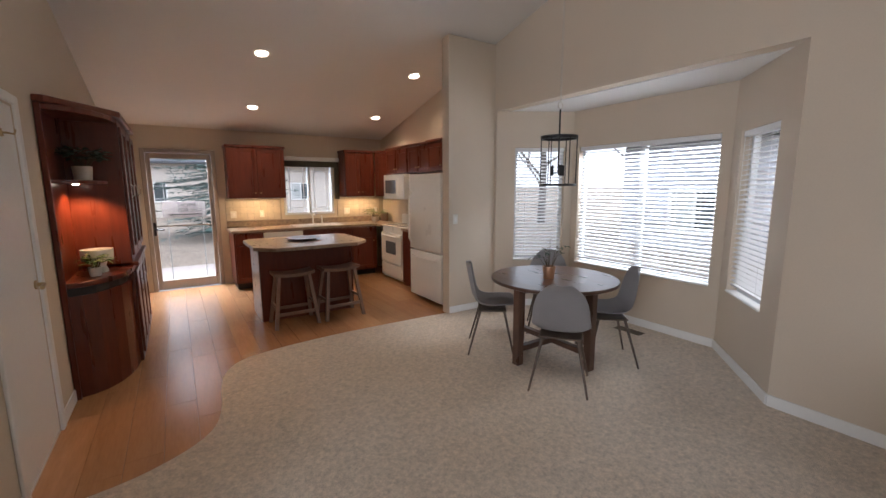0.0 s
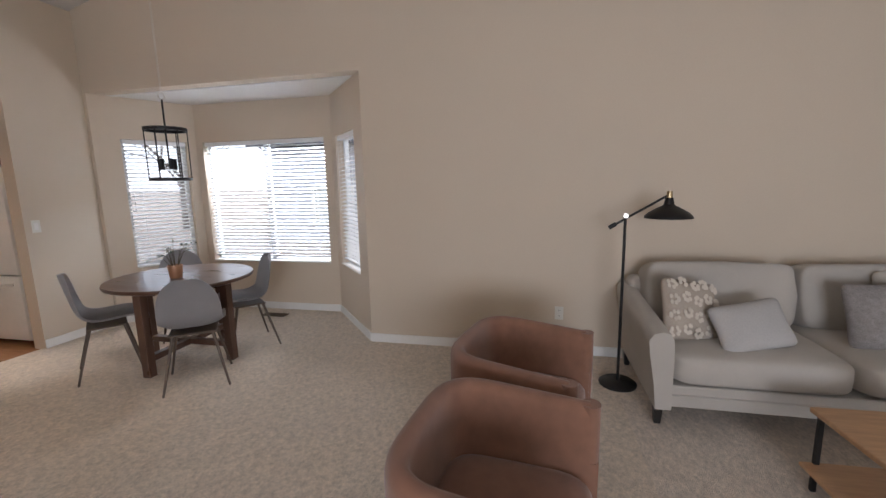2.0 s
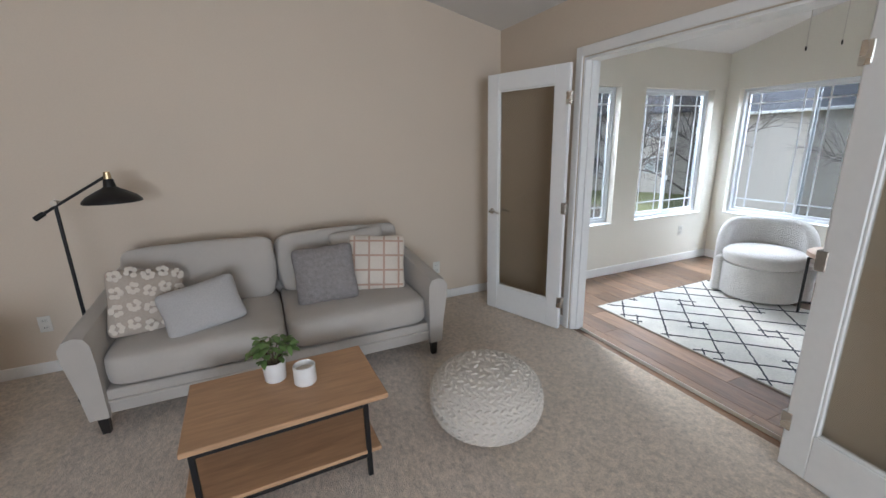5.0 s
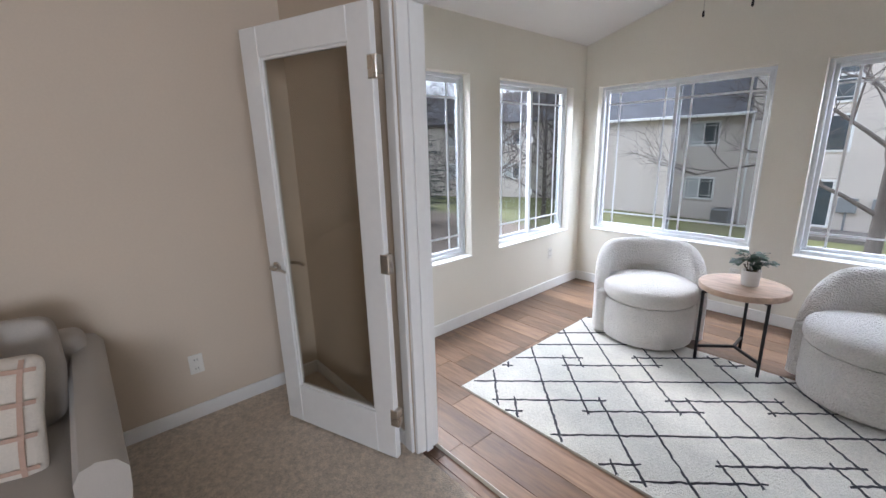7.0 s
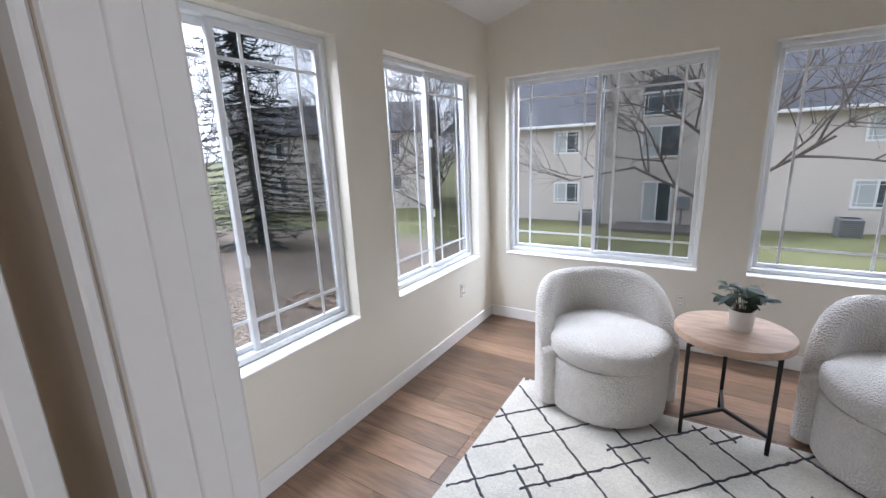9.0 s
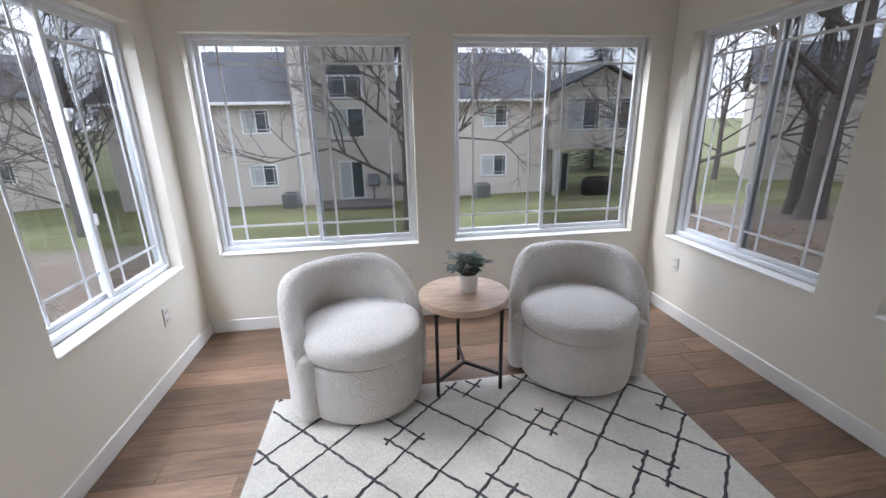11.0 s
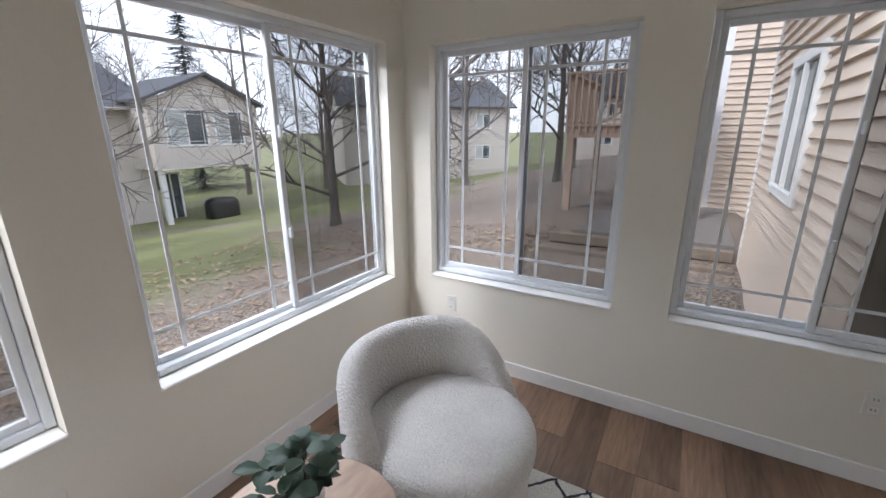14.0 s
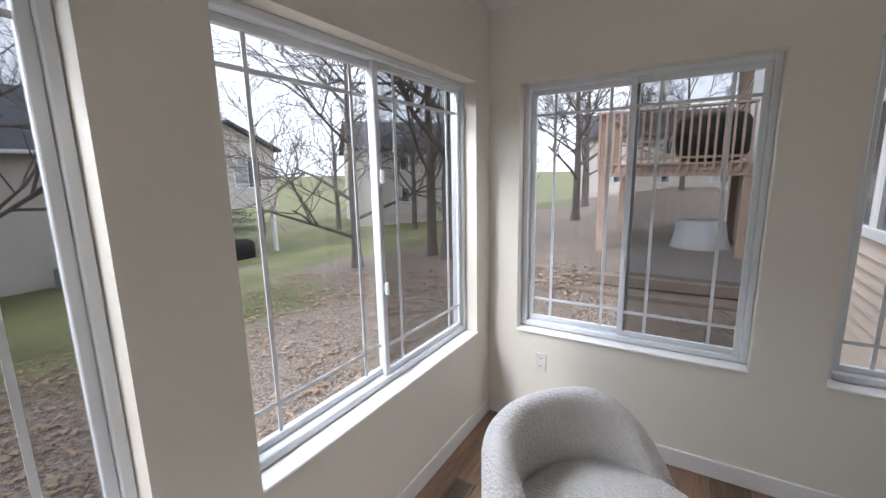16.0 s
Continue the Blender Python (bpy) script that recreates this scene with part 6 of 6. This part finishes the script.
for x0, x1 in ((5.9, 15.6), (-8.2, 1.15)):
    b = bmesh.new()
    roof_slab(b, [(x0, HY + 0.5, 3.15), (x1, HY + 0.5, 3.15), (x1 - 1.0, HY - 4.5, 6.1), (x0 + 1.0, HY - 4.5, 6.1)])
    roof_slab(b, [(x1, HY - 9.5, 3.15), (x0, HY - 9.5, 3.15), (x0 + 1.0, HY - 4.5, 6.1), (x1 - 1.0, HY - 4.5, 6.1)])
    part("roof", b, "roof", nb)
    part("gutter", box(x0, x1, HY + 0.5, HY + 0.62, 3.12, 3.26, 0.02), "farwhite", nb)
b = bmesh.new()
roof_slab(b, [(0.6, HY + 1.0, 6.1), (3.52, HY + 1.0, 7.5), (3.52, HY - 6, 7.5), (0.6, HY - 6, 6.1)])
roof_slab(b, [(3.52, HY + 1.0, 7.5), (6.45, HY + 1.0, 6.1), (6.45, HY - 6, 6.1), (3.52, HY - 6, 7.5)])
part("gable_roof", b, "roof", nb)
part("downspout", tube([(5.98, HY + 0.62, 3.1), (5.98, HY + 0.62, HB)], 0.045, 8), "farwhite", nb)
# raised sunroom of that house
b = bmesh.new()
box(-11.9, -6.9, HY - 3, HY + 1.95, 0.65, 3.45, 0, b)
part("sunroom_core", b, "siding", nb)
b = bmesh.new()
aw = [(-9.3, -7.45, 1.60, 3.2), (-11.1, -9.6, 1.60, 3.2)]
clapboard(b, -11.9, -6.9, 0.65, 3.5, HY + 1.96, 0.13, aw)
tagged(part("sunroom_boards", b, "siding", nb), kind="stuff")
for o in aw:
    house_window(nb, *o, HY + 1.96)
b = bmesh.new()
for s in ((-12.2, -9.4, 3.4, 4.65), (-9.4, -6.6, 4.65, 3.4)):
    roof_slab(b, [(s[0], HY + 2.3, s[2]), (s[1], HY + 2.3, s[3]), (s[1], HY - 3, s[3]), (s[0], HY - 3, s[2])])
part("sunroom_roof", b, "roof", nb)
b = bmesh.new()
v = [b.verts.new(p) for p in ((-11.9, HY + 1.97, 3.45), (-6.9, HY + 1.97, 3.45), (-9.4, HY + 1.97, 4.6))]
b.faces.new(v)
part("gable_end", b, "siding", nb)
for x in (-11.7, -7.1):
    part("post", box(x - 0.09, x + 0.09, HY + 1.7, HY + 1.88, HB - 0.4, 0.649), "farwhite", nb)
part("patio_slab", box(-13, -7.5, HY, HY + 3.0, HB - 0.3, HB + 0.06), "concrete", nb)
part("step_slab", box(1.5, 5.2, HY + 0.6, HY + 2.6, HB - 0.2, HB + 0.35), "concrete", nb)
house_window(nb, -8.7, -7.75, -1.9, 0.4, HY + 0.02, True, drawn=False)


def ac_unit(x, y):
    a = thing("air_conditioner", (x, y, rise(x, y) - 0.05), "grey outdoor air conditioner unit beside the house", "air conditioner", "outdoor units")
    part("cabinet", box(-0.38, 0.38, -0.38, 0.38, 0.0, 0.8, 0.05, None, 2), "steel", a)
    part("fan_grille", lathe([(0, 0.815), (0.3, 0.81), (0.32, 0.80), (0, 0.80)], 20), "black", a)
    s = part("louvre", box(-0.34, 0.34, 0.381, 0.40, -0.01, 0.01), "black", a, at=pose(0, 0, 0.12))
    for i in range(1, 9):
        again(s, pose(0, 0, 0.12 + 0.075 * i))


ac_unit(6.6, HY + 1.0)
ac_unit(-3.4, HY + 0.9)
for x in (0.4, 1.4):
    e = thing("meter_box", pose(x + 1.0, HY + 0.58, HB + DROP + 0.7), "grey utility meter box on the house wall", "meter")
    part("box", box(-0.3, 0.3, 0, 0.2, 0.4, 1.0, 0.02), "steel", e)
    part("pipe", tube([(0, 0.1, 0.4), (0, 0.1, -0.7)], 0.04, 8), "steel", e)
gl = thing("barbecue_grill", (-9.3, HY + 2.2, HB + DROP + 0.06), "black covered barbecue grill on the patio", "grill")
part("cover", puff(0.75, 0.4, 0.62, 0.45, 0.5, (0, 0, 0.62), 24), "black", gl, smooth=True)


def bare_tree(at, height, seed, trunk_r, spread=1.0, low=0.25, depth=5, lean_x=0.0):
    """A leafless tree: a tapered trunk and limbs, then fine twigs."""
    rnd = random.Random(seed)
    t = thing("bare_tree", at, "leafless grey-barked tree on the lawn", "tree", "bare trees")
    trunk, limbs, twigs = bmesh.new(), bmesh.new(), bmesh.new()

    def grow(p, d, length, r, lv):
        pts = [p]
        q = p.copy()
        dd = d.copy()
        for i in range(3):
            dd = (dd + Vector((rnd.uniform(-1, 1), rnd.uniform(-1, 1), rnd.uniform(-0.5, 0.7))) * 0.16).normalized()
            q = q + dd * (length / 3)
            pts.append(q.copy())
        target = limbs if lv < 3 else twigs
        tube(pts, r, (6, 6, 5, 4, 3, 3, 3)[lv], target, r * 0.5)
        if lv >= depth:
            return
        for k in range(rnd.choice((3, 4)) if lv < 3 else 4):
            s = rnd.uniform(0.3, 1.0)
            b = pts[1].lerp(pts[3], s) if s > 0.5 else pts[1].lerp(pts[2], s * 1.3)
            ax = dd.orthogonal().normalized()
            ax.rotate(Matrix.Rotation(rnd.uniform(0, 6.28), 3, dd))
            nd = (dd * rnd.uniform(0.6, 1.0) + ax * rnd.uniform(0.5, 0.95) * spread + Vector((0, 0, 0.12))).normalized()
            grow(b, nd, length * rnd.uniform(0.58, 0.78), max(0.0055, r * 0.56), lv + 1)

    pts = [Vector((lean_x * height * (k / 8) + 0.1 * trunk_r * rnd.uniform(-6, 6) * k / 8, 0.1 * trunk_r * rnd.uniform(-6, 6) * k / 8, -0.3 + (height * 0.85 + 0.3) * k / 8)) for k in range(9)]
    tube([pts[0]] + pts[1:], trunk_r, 10, trunk, trunk_r * 0.22)
    lathe([(trunk_r * 1.6, -0.32), (trunk_r * 1.25, -0.05), (trunk_r * 1.0, 0.35)], 10, trunk)
    n = 13
    for i in range(n):
        s = low + (1.0 - low) * i / (n - 1)
        k = s * 8
        p = pts[int(min(7, k))].lerp(pts[int(min(7, k)) + 1], k - int(min(7, k)))
        a = i * 2.4 + rnd.uniform(-0.4, 0.4)
        up = 0.35 + 0.7 * s
        grow(p, Vector((math.cos(a) * spread, math.sin(a) * spread, up)).normalized(), height * (0.34 - 0.17 * s), trunk_r * (0.42 - 0.25 * s), 1)
    part("trunk", trunk, "bark", t, smooth=True)
    part("limbs", limbs, "bark", t, smooth=True)
    part("twigs", twigs, "bark", t)
    return t


def on(x, y):
    return pose(x, y, rise(x, y) - 0.02)


bare_tree(on(1.2, -17.0), 8.5, 1, 0.17, 1.0, 0.22)
bare_tree(on(-6.2, -14.2), 8.0, 2, 0.15, 1.0, 0.16)
bare_tree(on(-6.9, -11.6), 10.5, 3, 0.24, 0.8, 0.3, 5, -0.03)
bare_tree(on(-7.6, -12.6), 9.5, 4, 0.15, 0.8, 0.3)
bare_tree(on(-15.0, -10.4), 9.0, 5, 0.17, 0.9, 0.25)
bare_tree(on(12.5, -20.0), 7.5, 6, 0.13, 0.9, 0.2)
bare_tree(on(-18.5, -16.5), 10.0, 7, 0.2, 0.9, 0.25)
bare_tree(on(9.5, -13.0), 7.0, 8, 0.10, 0.9, 0.2)
far_tree = bare_tree(on(-24.0, -12.0), 11.0, 9, 0.2, 0.9, 0.25, 4)
for i in range(26):
    a = radians(-178 + 7.1 * i + 3 * math.sin(i * 5.1))
    if -100 < math.degrees(a) < -62:
        continue
    rr2 = 34 + 9 * math.sin(i * 2.3)
    x, y = rr2 * math.cos(a), -6 + rr2 * math.sin(a)
    copy_thing(far_tree, pose(x, y, rise(max(-40, min(40, x)), max(-58, min(58, y))) - 0.3, 0, 0, 47 * i))
for i in range(9):
    copy_thing(far_tree, pose(-14 + 4.4 * i, -41 + 2 * math.sin(i * 3.0), -2.6, 0, 0, 61 * i))
for i in range(6):
    copy_thing(far_tree, pose(16 + 2.5 * math.sin(i * 2.0), -3 + 3.4 * i, -0.8, 0, 0, 83 * i))


def spruce(at, height, radius, seed, material, label):
    """A spruce: whorls of drooping branches set with many small needle sprays."""
    rnd = random.Random(seed)
    t = thing("spruce_tree", at, label, "tree", "spruces")
    part("trunk", tube([(0, 0, -0.3), (0, 0, height * 0.95)], 0.16, 8, None, 0.02), "bark", t)
    verts, faces = [], []
    z = 0.5
    while z < height:
        r = radius * (1 - z / height) ** 0.85 + 0.12
        for k in range(13):
            a = rnd.uniform(0, 6.283)
            L = r * rnd.uniform(0.55, 1.1)
            zj = rnd.uniform(-0.3, 0.3)
            m = int(5 + L * 7)
            for q in range(m):
                s = (q + rnd.random()) / m
                c = Vector((math.cos(a) * L * s, math.sin(a) * L * s, z + zj - 0.28 * L * s + 0.14 * L * s * s))
                for e in (-1, 1, 0):
                    aa = a + e * rnd.uniform(0.5, 1.1)
                    l = rnd.uniform(0.16, 0.3)
                    d = Vector((math.cos(aa), math.sin(aa), rnd.uniform(-0.5, 0.1))) * l
                    n = Vector((-math.sin(aa), math.cos(aa), rnd.uniform(-0.5, 0.5))) * 0.028
                    i = len(verts)
                    verts += [c - n, c + n, c + d + Vector((0, 0, 0.02))]
                    faces.append((i, i + 1, i + 2))
        z += 0.22
    me = bpy.data.meshes.new("crown")
    me.from_pydata(verts, [], faces)
    me.materials.append(M[material])
    c = new("crown", me)
    c.parent = t


spruce(on(13.0, -11.6), 8.0, 2.3, 1, "needle", "dark green spruce tree on the lawn")
spruce(on(14.5, -8.4), 9.5, 2.6, 4, "needle", "dark green spruce tree on the lawn")
spruce(on(1.6, 17.0), 8.0, 2.8, 2, "needleblue", "blue-green spruce beyond the drive")
spruce(on(-16.0, -38.0), 13.0, 3.4, 3, "needle", "tall dark spruce behind the houses")
spruce(on(7.5, 16.0), 8.0, 2.4, 6, "needle", "dark green spruce beyond the drive")


def far_house(at, w, d, h, label, windows, skin="siding"):
    """A plain sided house in the distance, its long side facing +y."""
    t = thing("far_house", at, label, "house", "houses in the distance")
    part("wall_core", box(-w / 2, w / 2, -d, -0.01, -2, h), skin, t)
    b = bmesh.new()
    holes = [(x - 0.7, x + 0.7, z, z + 1.2) for x, z in windows]
    clapboard(b, -w / 2, w / 2, 0, h, 0.0, 0.2, holes)
    tagged(part("siding_boards", b, skin, t), kind="stuff")
    for o in holes:
        house_window(t, *o, 0.0)
    b = bmesh.new()
    roof_slab(b, [(-w / 2 - 0.4, 0.5, h), (w / 2 + 0.4, 0.5, h), (w / 2 + 0.4, -d / 2, h + d * 0.28), (-w / 2 - 0.4, -d / 2, h + d * 0.28)])
    roof_slab(b, [(-w / 2 - 0.4, -d - 0.5, h), (w / 2 + 0.4, -d - 0.5, h), (w / 2 + 0.4, -d / 2, h + d * 0.28), (-w / 2 - 0.4, -d / 2, h + d * 0.28)])
    part("roof", b, "roof", t)
    for s in (-1, 1):
        b = bmesh.new()
        v = [b.verts.new((s * w / 2, y, z)) for y, z in ((-0.01, h), (-d, h), (-d / 2, h + d * 0.28))]
        b.faces.new(v)
        part("gable_end", b, skin, t)
    return t


FH = "beige sided house with a grey roof in the distance"
far_house(pose(-27, -24, -1.6, 0, 0, -40), 14, 9, 5.0, FH, [(-4.5, 0.9), (-1, 0.9), (3.5, 0.9), (-4.5, 3.4), (-1, 3.4), (3.5, 3.4)])
far_house(pose(-40, -9, -0.6, 0, 0, -80), 14, 9, 5.0, FH, [(-4.5, 0.9), (0, 0.9), (4, 0.9), (-4.5, 3.4), (0, 3.4), (4, 3.4)])
far_house(pose(25, -26, -2.0, 0, 0, 30), 15, 9, 5.0, FH, [(-4.5, 0.9), (0, 0.9), (4, 0.9), (-4.5, 3.4), (0, 3.4), (4, 3.4)])
far_house(pose(38, -9, -1.5, 0, 0, 75), 14, 9, 4.5, FH, [(-4.5, 0.9), (0, 0.9), (4, 0.9), (-4.5, 3.2), (4, 3.2)])
far_house(pose(11.5, 3.2, -0.7, 0, 0, 90), 9, 8, 3.4, "grey-blue sided neighbouring house close beside the bay", [(-2.2, 1.0), (2.4, 1.0)], "sidingblue")
far_house(pose(3.0, 30, -0.2, 0, 0, 180), 16, 9, 3.2, "pale sided house across the street", [(-4.5, 0.9), (0, 0.9), (4, 0.9)])

# driveway and street north of the kitchen door
tagged(part("driveway", prism([(-2.5, 7.76), (2.8, 7.76), (3.0, 10.4), (-3.0, 10.4)], -0.35, -0.10), "drive"), "pale concrete driveway outside the kitchen door", "driveway", kind="structure")

# the house's own siding wall to the west, its window and corner boards
hw = thing("house_wing", (0, 0, 0), "tan clapboard wing of the house with white corner trim", "house")
WY = -5.0
part("wall_core", box(-4.6, -0.42, WY + 0.03, WY + 0.2, -0.7, 3.4), "sidingnear", hw)
b = bmesh.new()
wo = (-3.25, -2.05, 0.95, 2.17)
clapboard(b, -4.6, -0.42, -0.7, 3.3, 0.0, 0.115, [wo])
bo = part("siding_boards", b, "sidingnear", hw, at=Matrix(((1, 0, 0, 0), (0, -1, 0, WY + 0.028), (0, 0, 1, 0), (0, 0, 0, 1))))
tagged(bo, kind="stuff")
wf = bmesh.new()
for a in ((wo[0], wo[0] + 0.09, wo[2], wo[3]), (wo[1] - 0.09, wo[1], wo[2], wo[3]), (wo[0] + 0.09, wo[1] - 0.09, wo[2], wo[2] + 0.09), (wo[0] + 0.09, wo[1] - 0.09, wo[3] - 0.09, wo[3]), (-2.68, -2.62, wo[2] + 0.09, wo[3] - 0.09)):
    box(a[0], a[1], WY - 0.03, WY + 0.03, a[2], a[3], 0.006, wf)
ww = part("window", wf, "farwhite", hw)
part("pane", box(wo[0] + 0.09, wo[1] - 0.09, WY + 0.005, WY + 0.015, wo[2] + 0.09, wo[3] - 0.09), "farpane", ww)
for x in (-4.65,):
    part("corner_board", box(x, x + 0.07, WY - 0.012, WY + 0.21, -0.7, 3.4, 0.004), "farwhite", hw)
part("soffit", box(-4.9, -0.40, WY - 0.45, WY + 0.2, 3.32, 3.36), "farwhite", hw)
part("eave_roof", roof_slab(bmesh.new(), [(-4.9, WY - 0.5, 3.38), (-0.40, WY - 0.5, 3.38), (-0.40, WY + 2.5, 4.3), (-4.9, WY + 2.5, 4.3)]), "roof", hw)
part("fascia", box(-4.9, -0.40, WY - 0.5, WY - 0.46, 3.26, 3.40, 0.004), "farwhite", hw)
# the next unit, set behind
nu = thing("next_house", (0, 0, 0), "tan sided two-storey unit with white corner board", "house")
part("wall_core", box(-13.0, -8.2, WY - 0.45, WY + 5, -0.3, 6.0), "sidingnear", nu)
b = bmesh.new()
clapboard(b, -13.0, -8.2, -0.3, 6.0, 0.0, 0.13)
tagged(part("siding_boards", b, "sidingnear", nu, at=Matrix(((1, 0, 0, 0), (0, -1, 0, WY - 0.455), (0, 0, 1, 0), (0, 0, 0, 1)))), kind="stuff")
part("corner_board", box(-8.26, -8.16, WY - 0.49, WY - 0.33, -0.3, 6.0, 0.004), "farwhite", nu)
b = bmesh.new()
clapboard(b, WY - 0.33, WY + 5, -0.3, 6.0, 0.0, 0.13)
tagged(part("east_siding_boards", b, "sidingnear", nu, at=Matrix(((0, 1, 0, -8.195), (1, 0, 0, 0), (0, 0, 1, 0), (0, 0, 0, 1)))), kind="stuff")
part("roof", roof_slab(bmesh.new(), [(-13.4, WY - 0.5, 5.9), (-7.8, WY - 0.5, 5.9), (-7.8, WY + 5, 7.6), (-13.4, WY + 5, 7.6)]), "roof", nu)

# raised deck
dk = thing("wooden_deck", (0, 0, 0), "raised weathered cedar deck with a baluster railing on posts", "deck")
X0, X1, Y0, Y1, ZD = -9.4, -6.5, -7.95, -5.52, 1.66
part("rim_joist", box(X0, X1, Y0, Y1, ZD - 0.24, ZD - 0.03), "deck", dk)
board = part("board", box(-0.07, 0.07, Y0 - 0.03, Y1, ZD - 0.029, ZD), "deck", dk, at=pose(X0 + 0.07, 0, 0))
for i in range(1, 20):
    again(board, pose(X0 + 0.07 + 0.148 * i, 0, 0))
for y in (Y0, Y1 - 0.1):
    for x in (X0 + 0.05, X1 - 0.1):
        g = rise(x, y)
        part("post", box(x - 0.07, x + 0.07, y + 0.0, y + 0.14, g - 0.2, ZD - 0.24), "deck", dk)
part("handrail", box(X1 - 0.07, X1 + 0.07, Y0 - 0.07, Y1, ZD + 0.93, ZD + 0.97, 0.005), "deck", dk)
part("side_handrail", box(X0, X1 - 0.071, Y0 - 0.07, Y0 + 0.07, ZD + 0.93, ZD + 0.97, 0.005), "deck", dk)
part("bottom_rail", box(X1 - 0.02, X1 + 0.02, Y0, Y1, ZD + 0.07, ZD + 0.11), "deck", dk)
bal = part("baluster", box(-0.019, 0.019, -0.019, 0.019, -0.14, 0.93), "deck", dk, at=pose(X1 + 0.04, Y0, ZD))
for i in range(1, 20):
    again(bal, pose(X1 + 0.04, Y0 + 0.126 * i, ZD))
for i in range(22):
    again(bal, pose(X0 + 0.13 * i, Y0 - 0.03, ZD))
dg = thing("barbecue_grill", (-7.2, -6.1, ZD), "black covered barbecue grill on the deck", "grill")
part("cover", puff(0.5, 0.6, 0.45, 0.5, 0.5, (0, 0, 0.45), 20), "black", dg, smooth=True)
tt = thing("covered_table", (-7.6, -6.15, rise(-7.6, -6.15)), "small patio table under a pale grey cover", "table")
cv = lathe([(0, 0.62), (0.38, 0.62), (0.42, 0.58), (0.48, 0.25), (0.54, 0.03), (0.53, 0.0)], 28)
for v in cv.verts:
    k = 1 + 0.05 * math.sin(9 * math.atan2(v.co.y, v.co.x)) * (0.65 - v.co.z)
    v.co.x, v.co.y = v.co.x * k, v.co.y * k
part("cover", cv, "tarp", tt, smooth=True)

# terrace with timber edging and mulch
tagged(part("patio_slab", prism([(-8.1, -7.2), (-4.7, -7.2), (-4.7, -5.05), (-8.1, -5.05)], -0.6, -0.01), "concrete"), "worn concrete terrace by the house", "patio", kind="structure")
for i, (z, x) in enumerate(((-0.42, -3.75), (-0.26, -4.15), (-0.10, -4.55), (-0.06, -4.72))):
    tagged(part("landscape_timber", box(x - 0.14, x + 0.0, -8.2 + 0.3 * i, -5.06, z - 0.12, z + 0.04, 0.012), "timber"), "weathered landscape timber in a low retaining wall", "timber", "retaining timbers")
tagged(part("mulch_bed", prism([(-3.9, -8.4), (-0.5, -8.9), (-0.5, -5.1), (-3.9, -5.1)], -0.75, -0.43), "mulch"), "bed of brown leaf mulch beside the sunroom", "mulch", kind="structure")

# ---- floor planks ----
def planks(parent, x0, x1, y0, y1, w, length, material, lengthwise, z, seed):
    """Staggered planks, each a piece on a shared mesh."""
    rnd = random.Random(seed)
    made = {}
    (u0, u1), (v0, v1) = ((x0, x1), (y0, y1)) if lengthwise == "x" else ((y0, y1), (x0, x1))
    v = v0
    while v < v1 - 0.005:
        ww = min(w, v1 - v)
        u = u0 - rnd.random() * length
        while u < u1:
            a, c = max(u, u0), min(u + length, u1)
            u += length
            if c - a < 0.03:
                continue
            key = (round(c - a, 3), round(ww, 3))
            cu, cv = (a + c) / 2, v + ww / 2
            m = pose(cu, cv, z) if lengthwise == "x" else pose(cv, cu, z)
            if key not in made:
                hl, hw2 = (c - a) / 2 - 0.0008, ww / 2 - 0.0008
                bb = box(-hl, hl, -hw2, hw2, -0.008, 0, 0.0012) if lengthwise == "x" else box(-hw2, hw2, -hl, hl, -0.008, 0, 0.0012)
                made[key] = part("plank", bb, material, parent, at=m)
            else:
                again(made[key], m, parent)
        v += ww


fk = thing("floor_kitchen", (0, 0, 0), "honey coloured laminate plank floor", "floor", kind="structure")
planks(fk, -0.72, 3.465, 2.62, 7.6, 0.19, 1.2, "oak", "y", 0.003, 1)
fs = thing("floor_sunroom", (0, 0, 0), "brown wood-look vinyl plank floor", "floor", kind="structure")
planks(fs, SW, SE, SS, -4.28, 0.18, 1.22, "lvp", "x", FZ + 0.003, 2)
